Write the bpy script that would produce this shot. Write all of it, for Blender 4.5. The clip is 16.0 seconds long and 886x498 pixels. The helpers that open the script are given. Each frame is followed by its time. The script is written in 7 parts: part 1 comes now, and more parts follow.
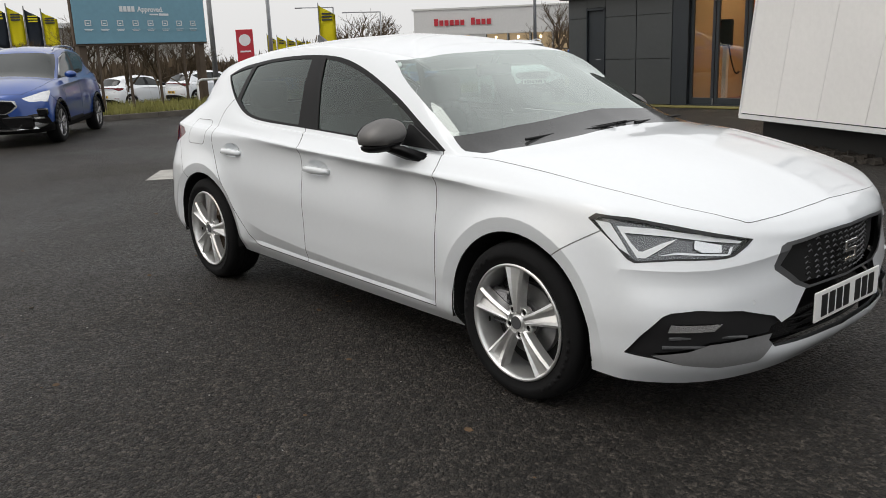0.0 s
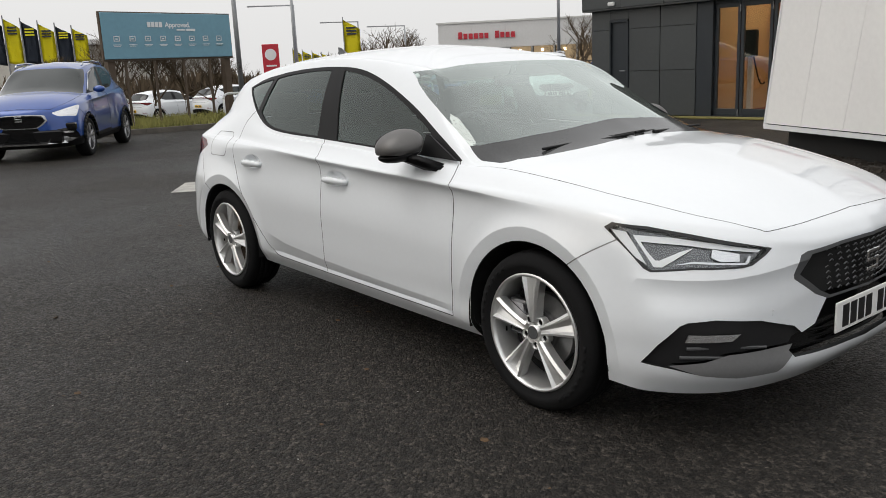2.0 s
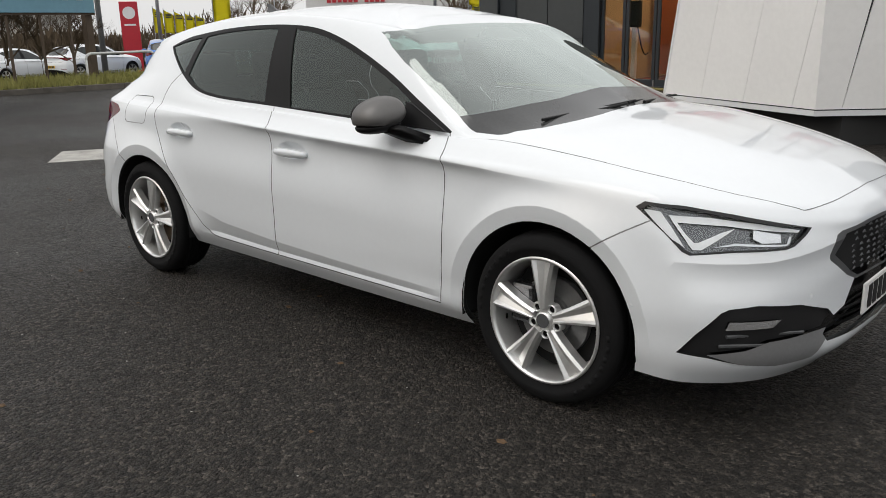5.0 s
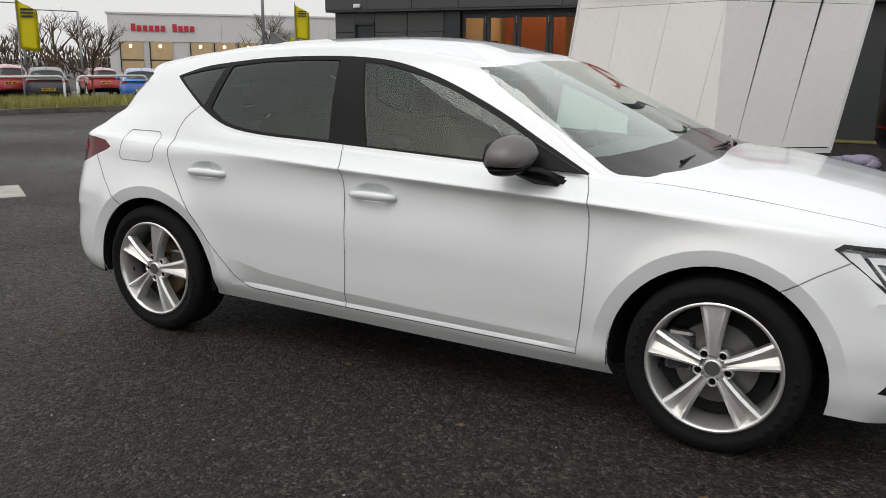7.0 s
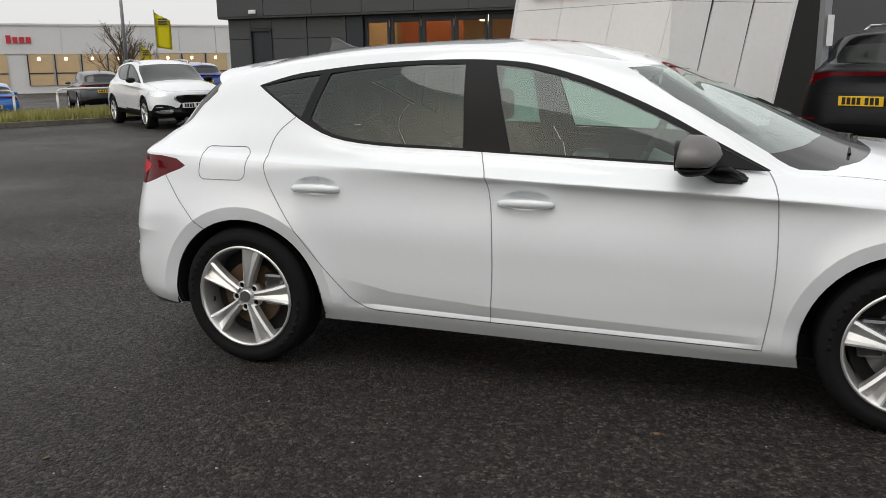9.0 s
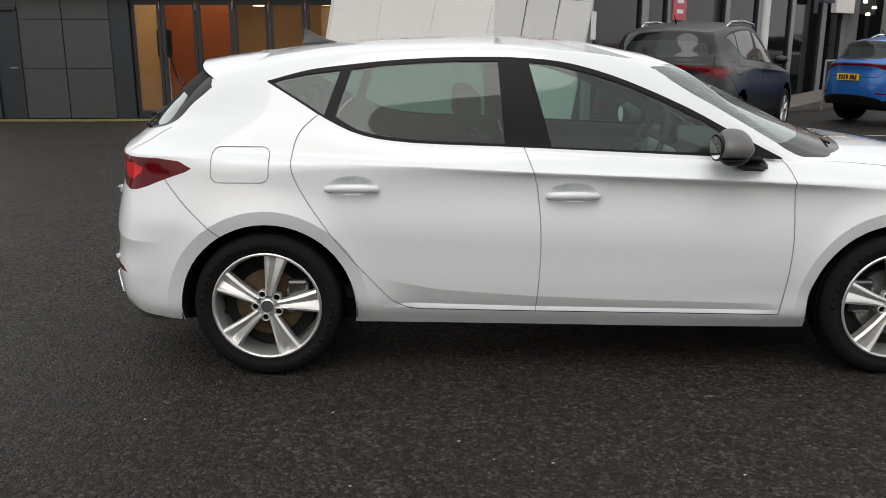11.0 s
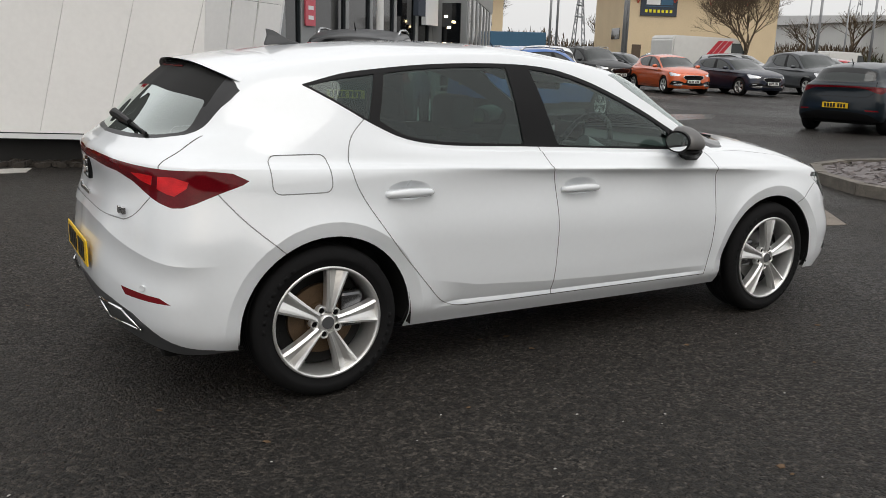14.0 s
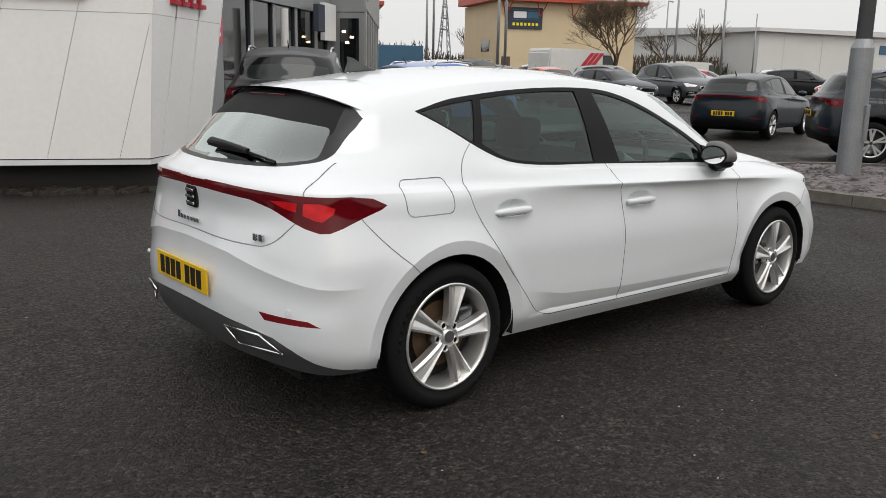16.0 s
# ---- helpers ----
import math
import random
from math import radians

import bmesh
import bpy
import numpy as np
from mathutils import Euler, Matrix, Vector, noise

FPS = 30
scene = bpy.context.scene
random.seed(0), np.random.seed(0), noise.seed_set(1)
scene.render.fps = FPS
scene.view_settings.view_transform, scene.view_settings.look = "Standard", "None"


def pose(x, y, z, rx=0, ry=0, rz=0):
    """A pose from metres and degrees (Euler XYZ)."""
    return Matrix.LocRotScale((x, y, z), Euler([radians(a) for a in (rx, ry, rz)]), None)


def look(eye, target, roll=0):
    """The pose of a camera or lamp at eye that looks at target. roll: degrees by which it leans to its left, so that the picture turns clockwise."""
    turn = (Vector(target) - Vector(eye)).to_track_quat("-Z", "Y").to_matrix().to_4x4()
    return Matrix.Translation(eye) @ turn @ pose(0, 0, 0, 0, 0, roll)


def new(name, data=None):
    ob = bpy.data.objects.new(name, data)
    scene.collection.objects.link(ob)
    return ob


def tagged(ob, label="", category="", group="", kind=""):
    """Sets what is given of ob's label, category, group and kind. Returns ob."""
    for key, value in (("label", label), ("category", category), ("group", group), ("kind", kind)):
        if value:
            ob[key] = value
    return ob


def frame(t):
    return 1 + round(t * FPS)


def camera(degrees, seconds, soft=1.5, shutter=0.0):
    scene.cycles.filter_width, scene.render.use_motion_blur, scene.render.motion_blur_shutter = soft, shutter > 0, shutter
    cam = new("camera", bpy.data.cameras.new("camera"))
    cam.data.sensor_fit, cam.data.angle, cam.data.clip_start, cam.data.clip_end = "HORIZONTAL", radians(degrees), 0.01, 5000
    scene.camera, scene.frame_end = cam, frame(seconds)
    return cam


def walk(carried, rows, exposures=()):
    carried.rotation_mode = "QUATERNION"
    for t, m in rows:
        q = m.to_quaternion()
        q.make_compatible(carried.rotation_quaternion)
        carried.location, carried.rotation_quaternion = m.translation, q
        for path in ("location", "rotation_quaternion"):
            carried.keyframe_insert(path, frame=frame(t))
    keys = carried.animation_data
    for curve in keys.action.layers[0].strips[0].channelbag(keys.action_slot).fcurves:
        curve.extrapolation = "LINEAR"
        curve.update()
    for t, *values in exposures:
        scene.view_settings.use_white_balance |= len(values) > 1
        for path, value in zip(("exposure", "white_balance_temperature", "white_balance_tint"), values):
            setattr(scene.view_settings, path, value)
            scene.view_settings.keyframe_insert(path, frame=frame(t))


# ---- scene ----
cam = camera(56.5, 16.0, soft=0.8)
PATH = [
    (0, (3.481, -3.024, 1.354), (1.997, -1.769, 0.884), -2.2),
    (0.5, (3.491, -2.996, 1.351), (1.983, -1.765, 0.892), -2.6),
    (1, (3.505, -3.0, 1.353), (1.988, -1.779, 0.9), -2.7),
    (1.5, (3.503, -3.005, 1.349), (1.976, -1.792, 0.907), -2.6),
    (2, (3.503, -3.001, 1.341), (1.976, -1.786, 0.903), -2.6),
    (2.5, (3.512, -3.001, 1.34), (1.986, -1.787, 0.895), -2.5),
    (3, (3.508, -2.989, 1.342), (1.987, -1.773, 0.885), -2.4),
    (3.2, (3.509, -2.979, 1.345), (1.997, -1.758, 0.878), -2.2),
    (5.3, (2.759, -3.215, 1.334), (1.528, -1.724, 0.819), -0.4),
    (5.5, (2.642, -3.294, 1.335), (1.457, -1.76, 0.844), 0.3),
    (6, (2.388, -3.405, 1.335), (1.262, -1.821, 0.866), 0.0),
    (6.5, (2.139, -3.566, 1.36), (1.131, -1.897, 0.917), 0.5),
    (7, (1.808, -3.644, 1.34), (0.873, -1.933, 0.892), 0.6),
    (7.5, (1.542, -3.753, 1.352), (0.683, -2.006, 0.894), 0.5),
    (8, (1.245, -3.96, 1.403), (0.504, -2.159, 0.947), 0.7),
    (8.5, (0.918, -3.979, 1.35), (0.253, -2.149, 0.894), 0.2),
    (8.7, (0.811, -3.979, 1.326), (0.157, -2.14, 0.889), -0.1),
    (10.8, (-0.421, -4.124, 1.421), (-0.518, -2.19, 0.919), -1.0),
    (11, (-0.615, -4.22, 1.386), (-0.603, -2.276, 0.913), 0.1),
    (11.5, (-1.012, -4.182, 1.39), (-0.722, -2.26, 0.921), 2.0),
    (12, (-1.305, -4.026, 1.367), (-0.781, -2.144, 0.938), 2.1),
    (12.5, (-1.66, -4.021, 1.366), (-0.943, -2.199, 0.962), 2.1),
    (13, (-2.009, -4.003, 1.381), (-1.142, -2.246, 0.975), 2.1),
    (13.5, (-2.285, -3.832, 1.372), (-1.341, -2.12, 0.947), 1.7),
    (14, (-2.604, -3.799, 1.368), (-1.589, -2.135, 0.917), 1.7),
    (14.5, (-2.875, -3.789, 1.393), (-1.791, -2.168, 0.948), 2.0),
    (15, (-3.045, -3.614, 1.365), (-1.902, -2.032, 0.93), 1.9),
    (15.5, (-3.242, -3.455, 1.381), (-2.044, -1.91, 0.958), 1.5),
    (16, (-3.533, -3.381, 1.406), (-2.265, -1.891, 0.99), 1.1),
]
walk(cam, [(t, look(eye, target, roll)) for t, eye, target, roll in PATH])

# ---- world and light ----
world = bpy.data.worlds.new("sky")
scene.world = world
world.use_nodes = True
_wn, _wl = world.node_tree.nodes, world.node_tree.links
_bg = _wn["Background"]
_sky = _wn.new("ShaderNodeTexSky")
_sky.sky_type, _sky.sun_disc = "NISHITA", False
_sky.sun_elevation, _sky.sun_rotation = radians(28), radians(200)
_sky.air_density, _sky.dust_density, _sky.ozone_density = 1.0, 6.0, 1.0
_flat = _wn.new("ShaderNodeMixRGB")
_flat.inputs["Fac"].default_value = 0.88
_flat.inputs["Color2"].default_value = (8.6, 8.55, 8.5, 1)
_wl.new(_sky.outputs["Color"], _flat.inputs["Color1"])
_dir = _wn.new("ShaderNodeTexCoord")
_xyz = _wn.new("ShaderNodeSeparateXYZ")
_rise = _wn.new("ShaderNodeMapRange")
_rise.inputs["To Min"].default_value, _rise.inputs["To Max"].default_value = 0.80, 1.22
_dome = _wn.new("ShaderNodeVectorMath")
_dome.operation = "SCALE"
_wl.new(_dir.outputs["Generated"], _xyz.inputs["Vector"])
_wl.new(_xyz.outputs["Z"], _rise.inputs["Value"])
_wl.new(_flat.outputs["Color"], _dome.inputs[0])
_wl.new(_rise.outputs["Result"], _dome.inputs["Scale"])
_wl.new(_dome.outputs["Vector"], _bg.inputs["Color"])
_bg.inputs["Strength"].default_value = 0.1
_sun = bpy.data.lights.new("overcast_sun", "SUN")
_sun.energy, _sun.angle, _sun.color = 0.7, radians(40), (1.0, 0.97, 0.93)
sun = new("overcast_sun", _sun)
sun.matrix_world = look((-1.5, -8, 14), (0, 0, 0))
scene.view_settings.exposure = 0.34


# ---- materials ----
def material(name, colour=(0.5, 0.5, 0.5), rough=0.6, metal=0.0, vary=0.08, scale=6.0, bump=0.0, bump_scale=60.0,
             coat=0.0, glass=0.0, spec=0.5, emit=None, power=0.0, per_object=0.0):
    m = bpy.data.materials.new(name)
    m.use_nodes = True
    n, l = m.node_tree.nodes, m.node_tree.links
    b = n["Principled BSDF"]
    b.inputs["Roughness"].default_value = rough
    b.inputs["Metallic"].default_value = metal
    b.inputs["Specular IOR Level"].default_value = spec
    b.inputs["Coat Weight"].default_value = coat
    b.inputs["Coat Roughness"].default_value = 0.03
    b.inputs["Transmission Weight"].default_value = glass
    if emit:
        b.inputs["Emission Color"].default_value = (*emit, 1)
        b.inputs["Emission Strength"].default_value = power
    co = n.new("ShaderNodeTexCoord")
    if vary or per_object:
        big = n.new("ShaderNodeTexNoise")
        big.inputs["Scale"].default_value = scale
        big.inputs["Detail"].default_value = 6
        fine = n.new("ShaderNodeTexNoise")
        fine.inputs["Scale"].default_value = scale * 14
        fine.inputs["Detail"].default_value = 3
        mix = n.new("ShaderNodeMath")
        mix.operation = "ADD"
        l.new(co.outputs["Object"], big.inputs["Vector"])
        l.new(co.outputs["Object"], fine.inputs["Vector"])
        l.new(big.outputs["Fac"], mix.inputs[0])
        l.new(fine.outputs["Fac"], mix.inputs[1])
        ramp = n.new("ShaderNodeMapRange")
        ramp.inputs["From Min"].default_value, ramp.inputs["From Max"].default_value = 0.65, 1.35
        ramp.inputs["To Min"].default_value, ramp.inputs["To Max"].default_value = 1 - vary, 1 + vary
        l.new(mix.outputs[0], ramp.inputs["Value"])
        hsv = n.new("ShaderNodeHueSaturation")
        hsv.inputs["Color"].default_value = (*colour, 1)
        last = ramp.outputs["Result"]
        if per_object:
            info = n.new("ShaderNodeObjectInfo")
            pr = n.new("ShaderNodeMapRange")
            pr.inputs["To Min"].default_value, pr.inputs["To Max"].default_value = 1 - per_object, 1 + per_object
            l.new(info.outputs["Random"], pr.inputs["Value"])
            mu = n.new("ShaderNodeMath")
            mu.operation = "MULTIPLY"
            l.new(last, mu.inputs[0])
            l.new(pr.outputs["Result"], mu.inputs[1])
            last = mu.outputs[0]
        l.new(last, hsv.inputs["Value"])
        l.new(hsv.outputs["Color"], b.inputs["Base Color"])
    else:
        b.inputs["Base Color"].default_value = (*colour, 1)
    if bump:
        tex = n.new("ShaderNodeTexNoise")
        tex.inputs["Scale"].default_value = bump_scale
        tex.inputs["Detail"].default_value = 4
        l.new(co.outputs["Object"], tex.inputs["Vector"])
        bp = n.new("ShaderNodeBump")
        bp.inputs["Strength"].default_value = bump
        bp.inputs["Distance"].default_value = 0.01
        l.new(tex.outputs["Fac"], bp.inputs["Height"])
        l.new(bp.outputs["Normal"], b.inputs["Normal"])
    return m


def asphalt_material():
    """Wet-dark asphalt: stones of two sizes in a black binder, broad damp and worn areas."""
    m = bpy.data.materials.new("asphalt")
    m.use_nodes = True
    n, l = m.node_tree.nodes, m.node_tree.links
    b = n["Principled BSDF"]
    co = n.new("ShaderNodeTexCoord")

    def noise(scale, detail, rough=0.5):
        t = n.new("ShaderNodeTexNoise")
        t.inputs["Scale"].default_value, t.inputs["Detail"].default_value, t.inputs["Roughness"].default_value = scale, detail, rough
        l.new(co.outputs["Object"], t.inputs["Vector"])
        return t.outputs["Fac"]

    def span(src, a, c, d, e):
        r = n.new("ShaderNodeMapRange")
        for k, v in (("From Min", a), ("From Max", c), ("To Min", d), ("To Max", e)):
            r.inputs[k].default_value = v
        l.new(src, r.inputs["Value"])
        return r.outputs["Result"]

    def op(kind, a, c):
        q = n.new("ShaderNodeMath")
        q.operation = kind
        for i, v in enumerate((a, c)):
            if isinstance(v, float):
                q.inputs[i].default_value = v
            else:
                l.new(v, q.inputs[i])
        return q.outputs[0]
    stones = []
    for scale in (75, 150):
        v = n.new("ShaderNodeTexVoronoi")
        v.inputs["Scale"].default_value = scale
        l.new(co.outputs["Object"], v.inputs["Vector"])
        sep = n.new("ShaderNodeSeparateColor")
        l.new(v.outputs["Color"], sep.inputs["Color"])
        stones.append((v.outputs["Distance"], sep.outputs["Red"], sep.outputs["Green"]))
    clump = noise(20, 6, 0.7)
    wide = noise(0.33, 5)
    streak = noise(2.2, 6, 0.6)
    pick = op("POWER", stones[0][1], 5.0)
    shade = op("ADD", span(clump, 0.32, 0.68, 0.35, 1.3), op("MULTIPLY", pick, 1.4))
    shade = op("MULTIPLY", shade, span(stones[1][1], 0.0, 1.0, 0.45, 1.6))
    shade = op("MULTIPLY", shade, span(stones[0][1], 0.0, 1.0, 0.58, 1.42))
    shade = op("MULTIPLY", shade, span(wide, 0.3, 0.7, 0.75, 1.25))
    shade = op("MULTIPLY", shade, span(streak, 0.3, 0.7, 0.85, 1.15))
    hsv = n.new("ShaderNodeHueSaturation")
    hsv.inputs["Color"].default_value = (0.0212, 0.0184, 0.0156, 1)
    l.new(shade, hsv.inputs["Value"])
    l.new(hsv.outputs["Color"], b.inputs["Base Color"])
    damp = op("ADD", span(wide, 0.35, 0.65, 0.30, 0.55), op("MULTIPLY", stones[0][2], 0.22))
    lw = n.new("ShaderNodeLayerWeight")
    lw.inputs["Blend"].default_value = 0.5
    l.new(op("MULTIPLY", damp, span(lw.outputs["Facing"], 0.72, 0.97, 1.1, 0.90)), b.inputs["Roughness"])
    l.new(span(lw.outputs["Facing"], 0.72, 0.97, 0.26, 0.24), b.inputs["Specular IOR Level"])
    bp = n.new("ShaderNodeBump")
    bp.inputs["Strength"].default_value, bp.inputs["Distance"].default_value = 1.0, 0.012
    up = op("SUBTRACT", op("MULTIPLY", clump, 1.3), op("ADD", stones[0][0], op("MULTIPLY", stones[1][0], 0.6)))
    l.new(up, bp.inputs["Height"])
    l.new(bp.outputs["Normal"], b.inputs["Normal"])
    return m


M = {
    "asphalt": asphalt_material(),
    "white_paint": material("white_paint", (0.735, 0.762, 0.785), 0.32, coat=1.0, vary=0.012, scale=3),
    "black_trim": material("black_trim", (0.007, 0.007, 0.0075), 0.45, vary=0.1, spec=0.16),
    "gloss_black": material("gloss_black", (0.004, 0.004, 0.0045), 0.12, vary=0.05),
    "rubber": material("rubber", (0.008, 0.008, 0.0084), 0.9, spec=0.2, vary=0.2, scale=20, bump=0.15, bump_scale=180),
    "alloy": material("alloy", (0.74, 0.74, 0.73), 0.34, 0.80, vary=0.05),
    "alloy_dark": material("alloy_dark", (0.20, 0.20, 0.20), 0.4, 0.7, vary=0.1),
    "brake": material("brake", (0.13, 0.085, 0.05), 0.55, 0.6, vary=0.3, scale=12),
    "mirror_grey": material("mirror_grey", (0.125, 0.121, 0.118), 0.42, 0.4, vary=0.04),
    "panel_white": material("panel_white", (0.90, 0.895, 0.882), 0.42, vary=0.03, scale=1.2, per_object=0.02),
    "clad_dark": material("clad_dark", (0.045, 0.05, 0.052), 0.42, vary=0.08, scale=0.8, per_object=0.05),
    "clad_grey": material("clad_grey", (0.27, 0.28, 0.285), 0.45, 0.2, vary=0.05, scale=0.7, per_object=0.04),
}


# ---- mesh helpers ----
def part(name, bm, mat, parent=None, label="", smooth=False):
    me = bpy.data.meshes.new(name)
    bm.normal_update()
    bm.to_mesh(me)
    bm.free()
    for q in (mat if isinstance(mat, (list, tuple)) else [mat]):
        me.materials.append(q)
    if smooth:
        me.polygons.foreach_set("use_smooth", [True] * len(me.polygons))
    ob = new(name, me)
    if parent:
        ob.parent = parent
    if label:
        ob["label"] = label
    return ob


def empty(name, m, label, category, group="", kind=""):
    e = new(name)
    e.matrix_world = m
    e.empty_display_size = 0.2
    return tagged(e, label, category, group, kind)


def box(bm, x0, x1, y0, y1, z0, z1, bevel=0.0):
    r = bmesh.ops.create_cube(bm, size=1.0, matrix=Matrix.Translation(((x0 + x1) / 2, (y0 + y1) / 2, (z0 + z1) / 2)) @ Matrix.Diagonal((abs(x1 - x0), abs(y1 - y0), abs(z1 - z0), 1)))
    if bevel:
        ed = list({e for v in r["verts"] for e in v.link_edges})
        bmesh.ops.bevel(bm, geom=ed, offset=bevel, segments=2, profile=0.5, affect="EDGES")
    return bm


def boxm(x0, x1, y0, y1, z0, z1, bevel=0.0):
    return box(bmesh.new(), x0, x1, y0, y1, z0, z1, bevel)


def hexa(pts):
    """A solid from 4 bottom and 4 top corners."""
    bm = bmesh.new()
    v = [bm.verts.new(p) for p in pts]
    for f in ((3, 2, 1, 0), (4, 5, 6, 7), (0, 1, 5, 4), (1, 2, 6, 5), (2, 3, 7, 6), (3, 0, 4, 7)):
        bm.faces.new([v[i] for i in f])
    bmesh.ops.recalc_face_normals(bm, faces=bm.faces)
    return bm


def rod(bm, a, b, r0, r1=None, n=10):
    a, b = Vector(a), Vector(b)
    d = b - a
    m = Matrix.Translation((a + b) / 2) @ d.to_track_quat("Z", "Y").to_matrix().to_4x4()
    bmesh.ops.create_cone(bm, cap_ends=True, segments=n, radius1=r0, radius2=r0 if r1 is None else r1, depth=d.length, matrix=m)
    return bm


def lathe(profile, n=48, axis="Y", bm=None):
    """Turns (radius, offset) pairs round the y axis; a closed profile gives a closed body."""
    bm = bm or bmesh.new()
    rings = []
    for k in range(n):
        a = 2 * math.pi * k / n
        rings.append([bm.verts.new((r * math.cos(a), o, r * math.sin(a))) for r, o in profile])
    for k in range(n):
        p, q = rings[k], rings[(k + 1) % n]
        for i in range(len(profile) - 1):
            bm.faces.new((p[i], p[i + 1], q[i + 1], q[i]))
    bmesh.ops.recalc_face_normals(bm, faces=bm.faces)
    return bm


def tube(bm, pts, r, n=8):
    for a, b in zip(pts, pts[1:]):
        rod(bm, a, b, r, n=n)
        bmesh.ops.create_uvsphere(bm, u_segments=n, v_segments=4, radius=r, matrix=Matrix.Translation(b))
    return bm


def prism(outline, d, bm=None):
    """A flat outline of (x, z) pairs, extruded d along y."""
    bm = bm or bmesh.new()
    a = [bm.verts.new((x, 0, z)) for x, z in outline]
    b = [bm.verts.new((x, d, z)) for x, z in outline]
    bm.faces.new(a)
    bm.faces.new(b[::-1])
    for i in range(len(a)):
        j = (i + 1) % len(a)
        bm.faces.new((a[j], a[i], b[i], b[j]))
    bmesh.ops.recalc_face_normals(bm, faces=bm.faces)
    return bm

# ---- car body surface: rings of control points from the sill to the roof, front centre to rear centre ----
def cr(p, t):
    """A smooth curve through the points p at t in 0..len(p)-1."""
    n = len(p) - 1
    i = min(int(t), n - 1)
    f = t - i
    a, b, c, d = p[max(i - 1, 0)], p[i], p[i + 1], p[min(i + 2, n)]
    if i == 0:
        a = b * 2 - c
    if i + 2 > n:
        d = c * 2 - b
    return 0.5 * (2 * b + (c - a) * f + (2 * a - 5 * b + 4 * c - d) * f * f + (3 * b - a - 3 * c + d) * f ** 3)


RING_BOTTOM = [(2.13, 0, .20), (2.11, .35, .20), (2.02, .62, .20), (1.86, .80, .21), (1.70, .84, .22), (1.34, .80, .21), (.95, .80, .205), (.35, .80, .21), (-.25, .80, .22), (-.93, .80, .23), (-1.34, .80, .23), (-1.68, .83, .24), (-1.92, .75, .24), (-2.05, .4, .26), (-2.07, 0, .26)]
RING_SILL = [(2.20, 0, .28), (2.18, .35, .28), (2.08, .64, .28), (1.90, .82, .29), (1.70, .865, .30), (1.34, .87, .30), (.93, .848, .275), (.35, .848, .29), (-.25, .848, .30), (-.93, .85, .315), (-1.34, .872, .32), (-1.68, .868, .31), (-1.95, .785, .33), (-2.09, .42, .35), (-2.115, 0, .35)]
RING_SCALLOP = [(2.205, 0, .36), (2.18, .35, .36), (2.085, .645, .365), (1.905, .826, .37), (1.70, .872, .38), (1.34, .882, .39), (.92, .856, .37), (.35, .860, .385), (-.25, .861, .395), (-.93, .862, .405), (-1.34, .885, .41), (-1.68, .875, .41), (-1.955, .795, .42), (-2.105, .42, .43), (-2.135, 0, .43)]
RING_LOW = [(2.205, 0, .46), (2.175, .35, .46), (2.08, .65, .465), (1.90, .83, .47), (1.70, .875, .48), (1.34, .888, .49), (.90, .866, .47), (.35, .864, .48), (-.25, .864, .49), (-.93, .866, .50), (-1.34, .892, .51), (-1.68, .877, .51), (-1.955, .793, .51), (-2.105, .42, .515), (-2.135, 0, .515)]
RING_MID = [(2.21, 0, .60), (2.175, .35, .61), (2.06, .64, .63), (1.87, .80, .64), (1.70, .857, .65), (1.34, .885, .67), (.90, .866, .66), (.35, .866, .67), (-.25, .866, .68), (-.9, .866, .70), (-1.34, .888, .71), (-1.68, .868, .69), (-1.945, .78, .67), (-2.09, .42, .665), (-2.12, 0, .665)]
RING_UNDER = [(2.21, 0, .665), (2.17, .35, .672), (2.03, .635, .70), (1.83, .785, .73), (1.68, .84, .745), (1.34, .862, .775), (.88, .848, .802), (.35, .846, .82), (-.25, .844, .845), (-.9, .845, .87), (-1.34, .853, .885), (-1.66, .83, .875), (-1.92, .745, .85), (-2.045, .42, .83), (-2.075, 0, .83)]
RING_CREASE = [(2.195, 0, .712), (2.152, .35, .72), (2.00, .63, .75), (1.80, .775, .785), (1.68, .822, .802), (1.34, .850, .826), (.88, .858, .846), (.35, .860, .866), (-.25, .857, .89), (-.9, .849, .92), (-1.34, .832, .942), (-1.65, .808, .945), (-1.91, .735, .935), (-2.05, .42, .93), (-2.085, 0, .93)]
RING_SHOULDER = [(2.12, 0, .77), (2.08, .35, .774), (1.93, .625, .795), (1.74, .755, .82), (1.62, .80, .832), (1.34, .823, .852), (.88, .838, .868), (.35, .846, .885), (-.25, .846, .908), (-.9, .835, .938), (-1.34, .81, .96), (-1.64, .785, .965), (-1.90, .715, .962), (-2.04, .41, .965), (-2.075, 0, .97)]
RING_HOOD = [(1.85, 0, .885), (1.82, .34, .882), (1.70, .60, .872), (1.56, .72, .872), (1.47, .755, .874), (1.24, .785, .889), (.87, .812, .90), (.35, .83, .92), (-.25, .832, .942), (-.9, .82, .975), (-1.32, .785, 1.02), (-1.60, .745, 1.015), (-1.85, .675, 1.0), (-2.0, .40, .995), (-2.03, 0, 1.0)]
RING_HOOD_BACK = [(1.50, 0, .962), (1.47, .33, .958), (1.38, .59, .938), (1.28, .70, .924), (1.22, .735, .918), (1.07, .768, .92), (.85, .795, .922), (.35, .817, .938), (-.25, .82, .962), (-.87, .807, .995), (-1.27, .762, 1.075), (-1.55, .712, 1.065), (-1.80, .648, 1.04), (-1.965, .385, 1.025), (-2.0, 0, 1.03)]
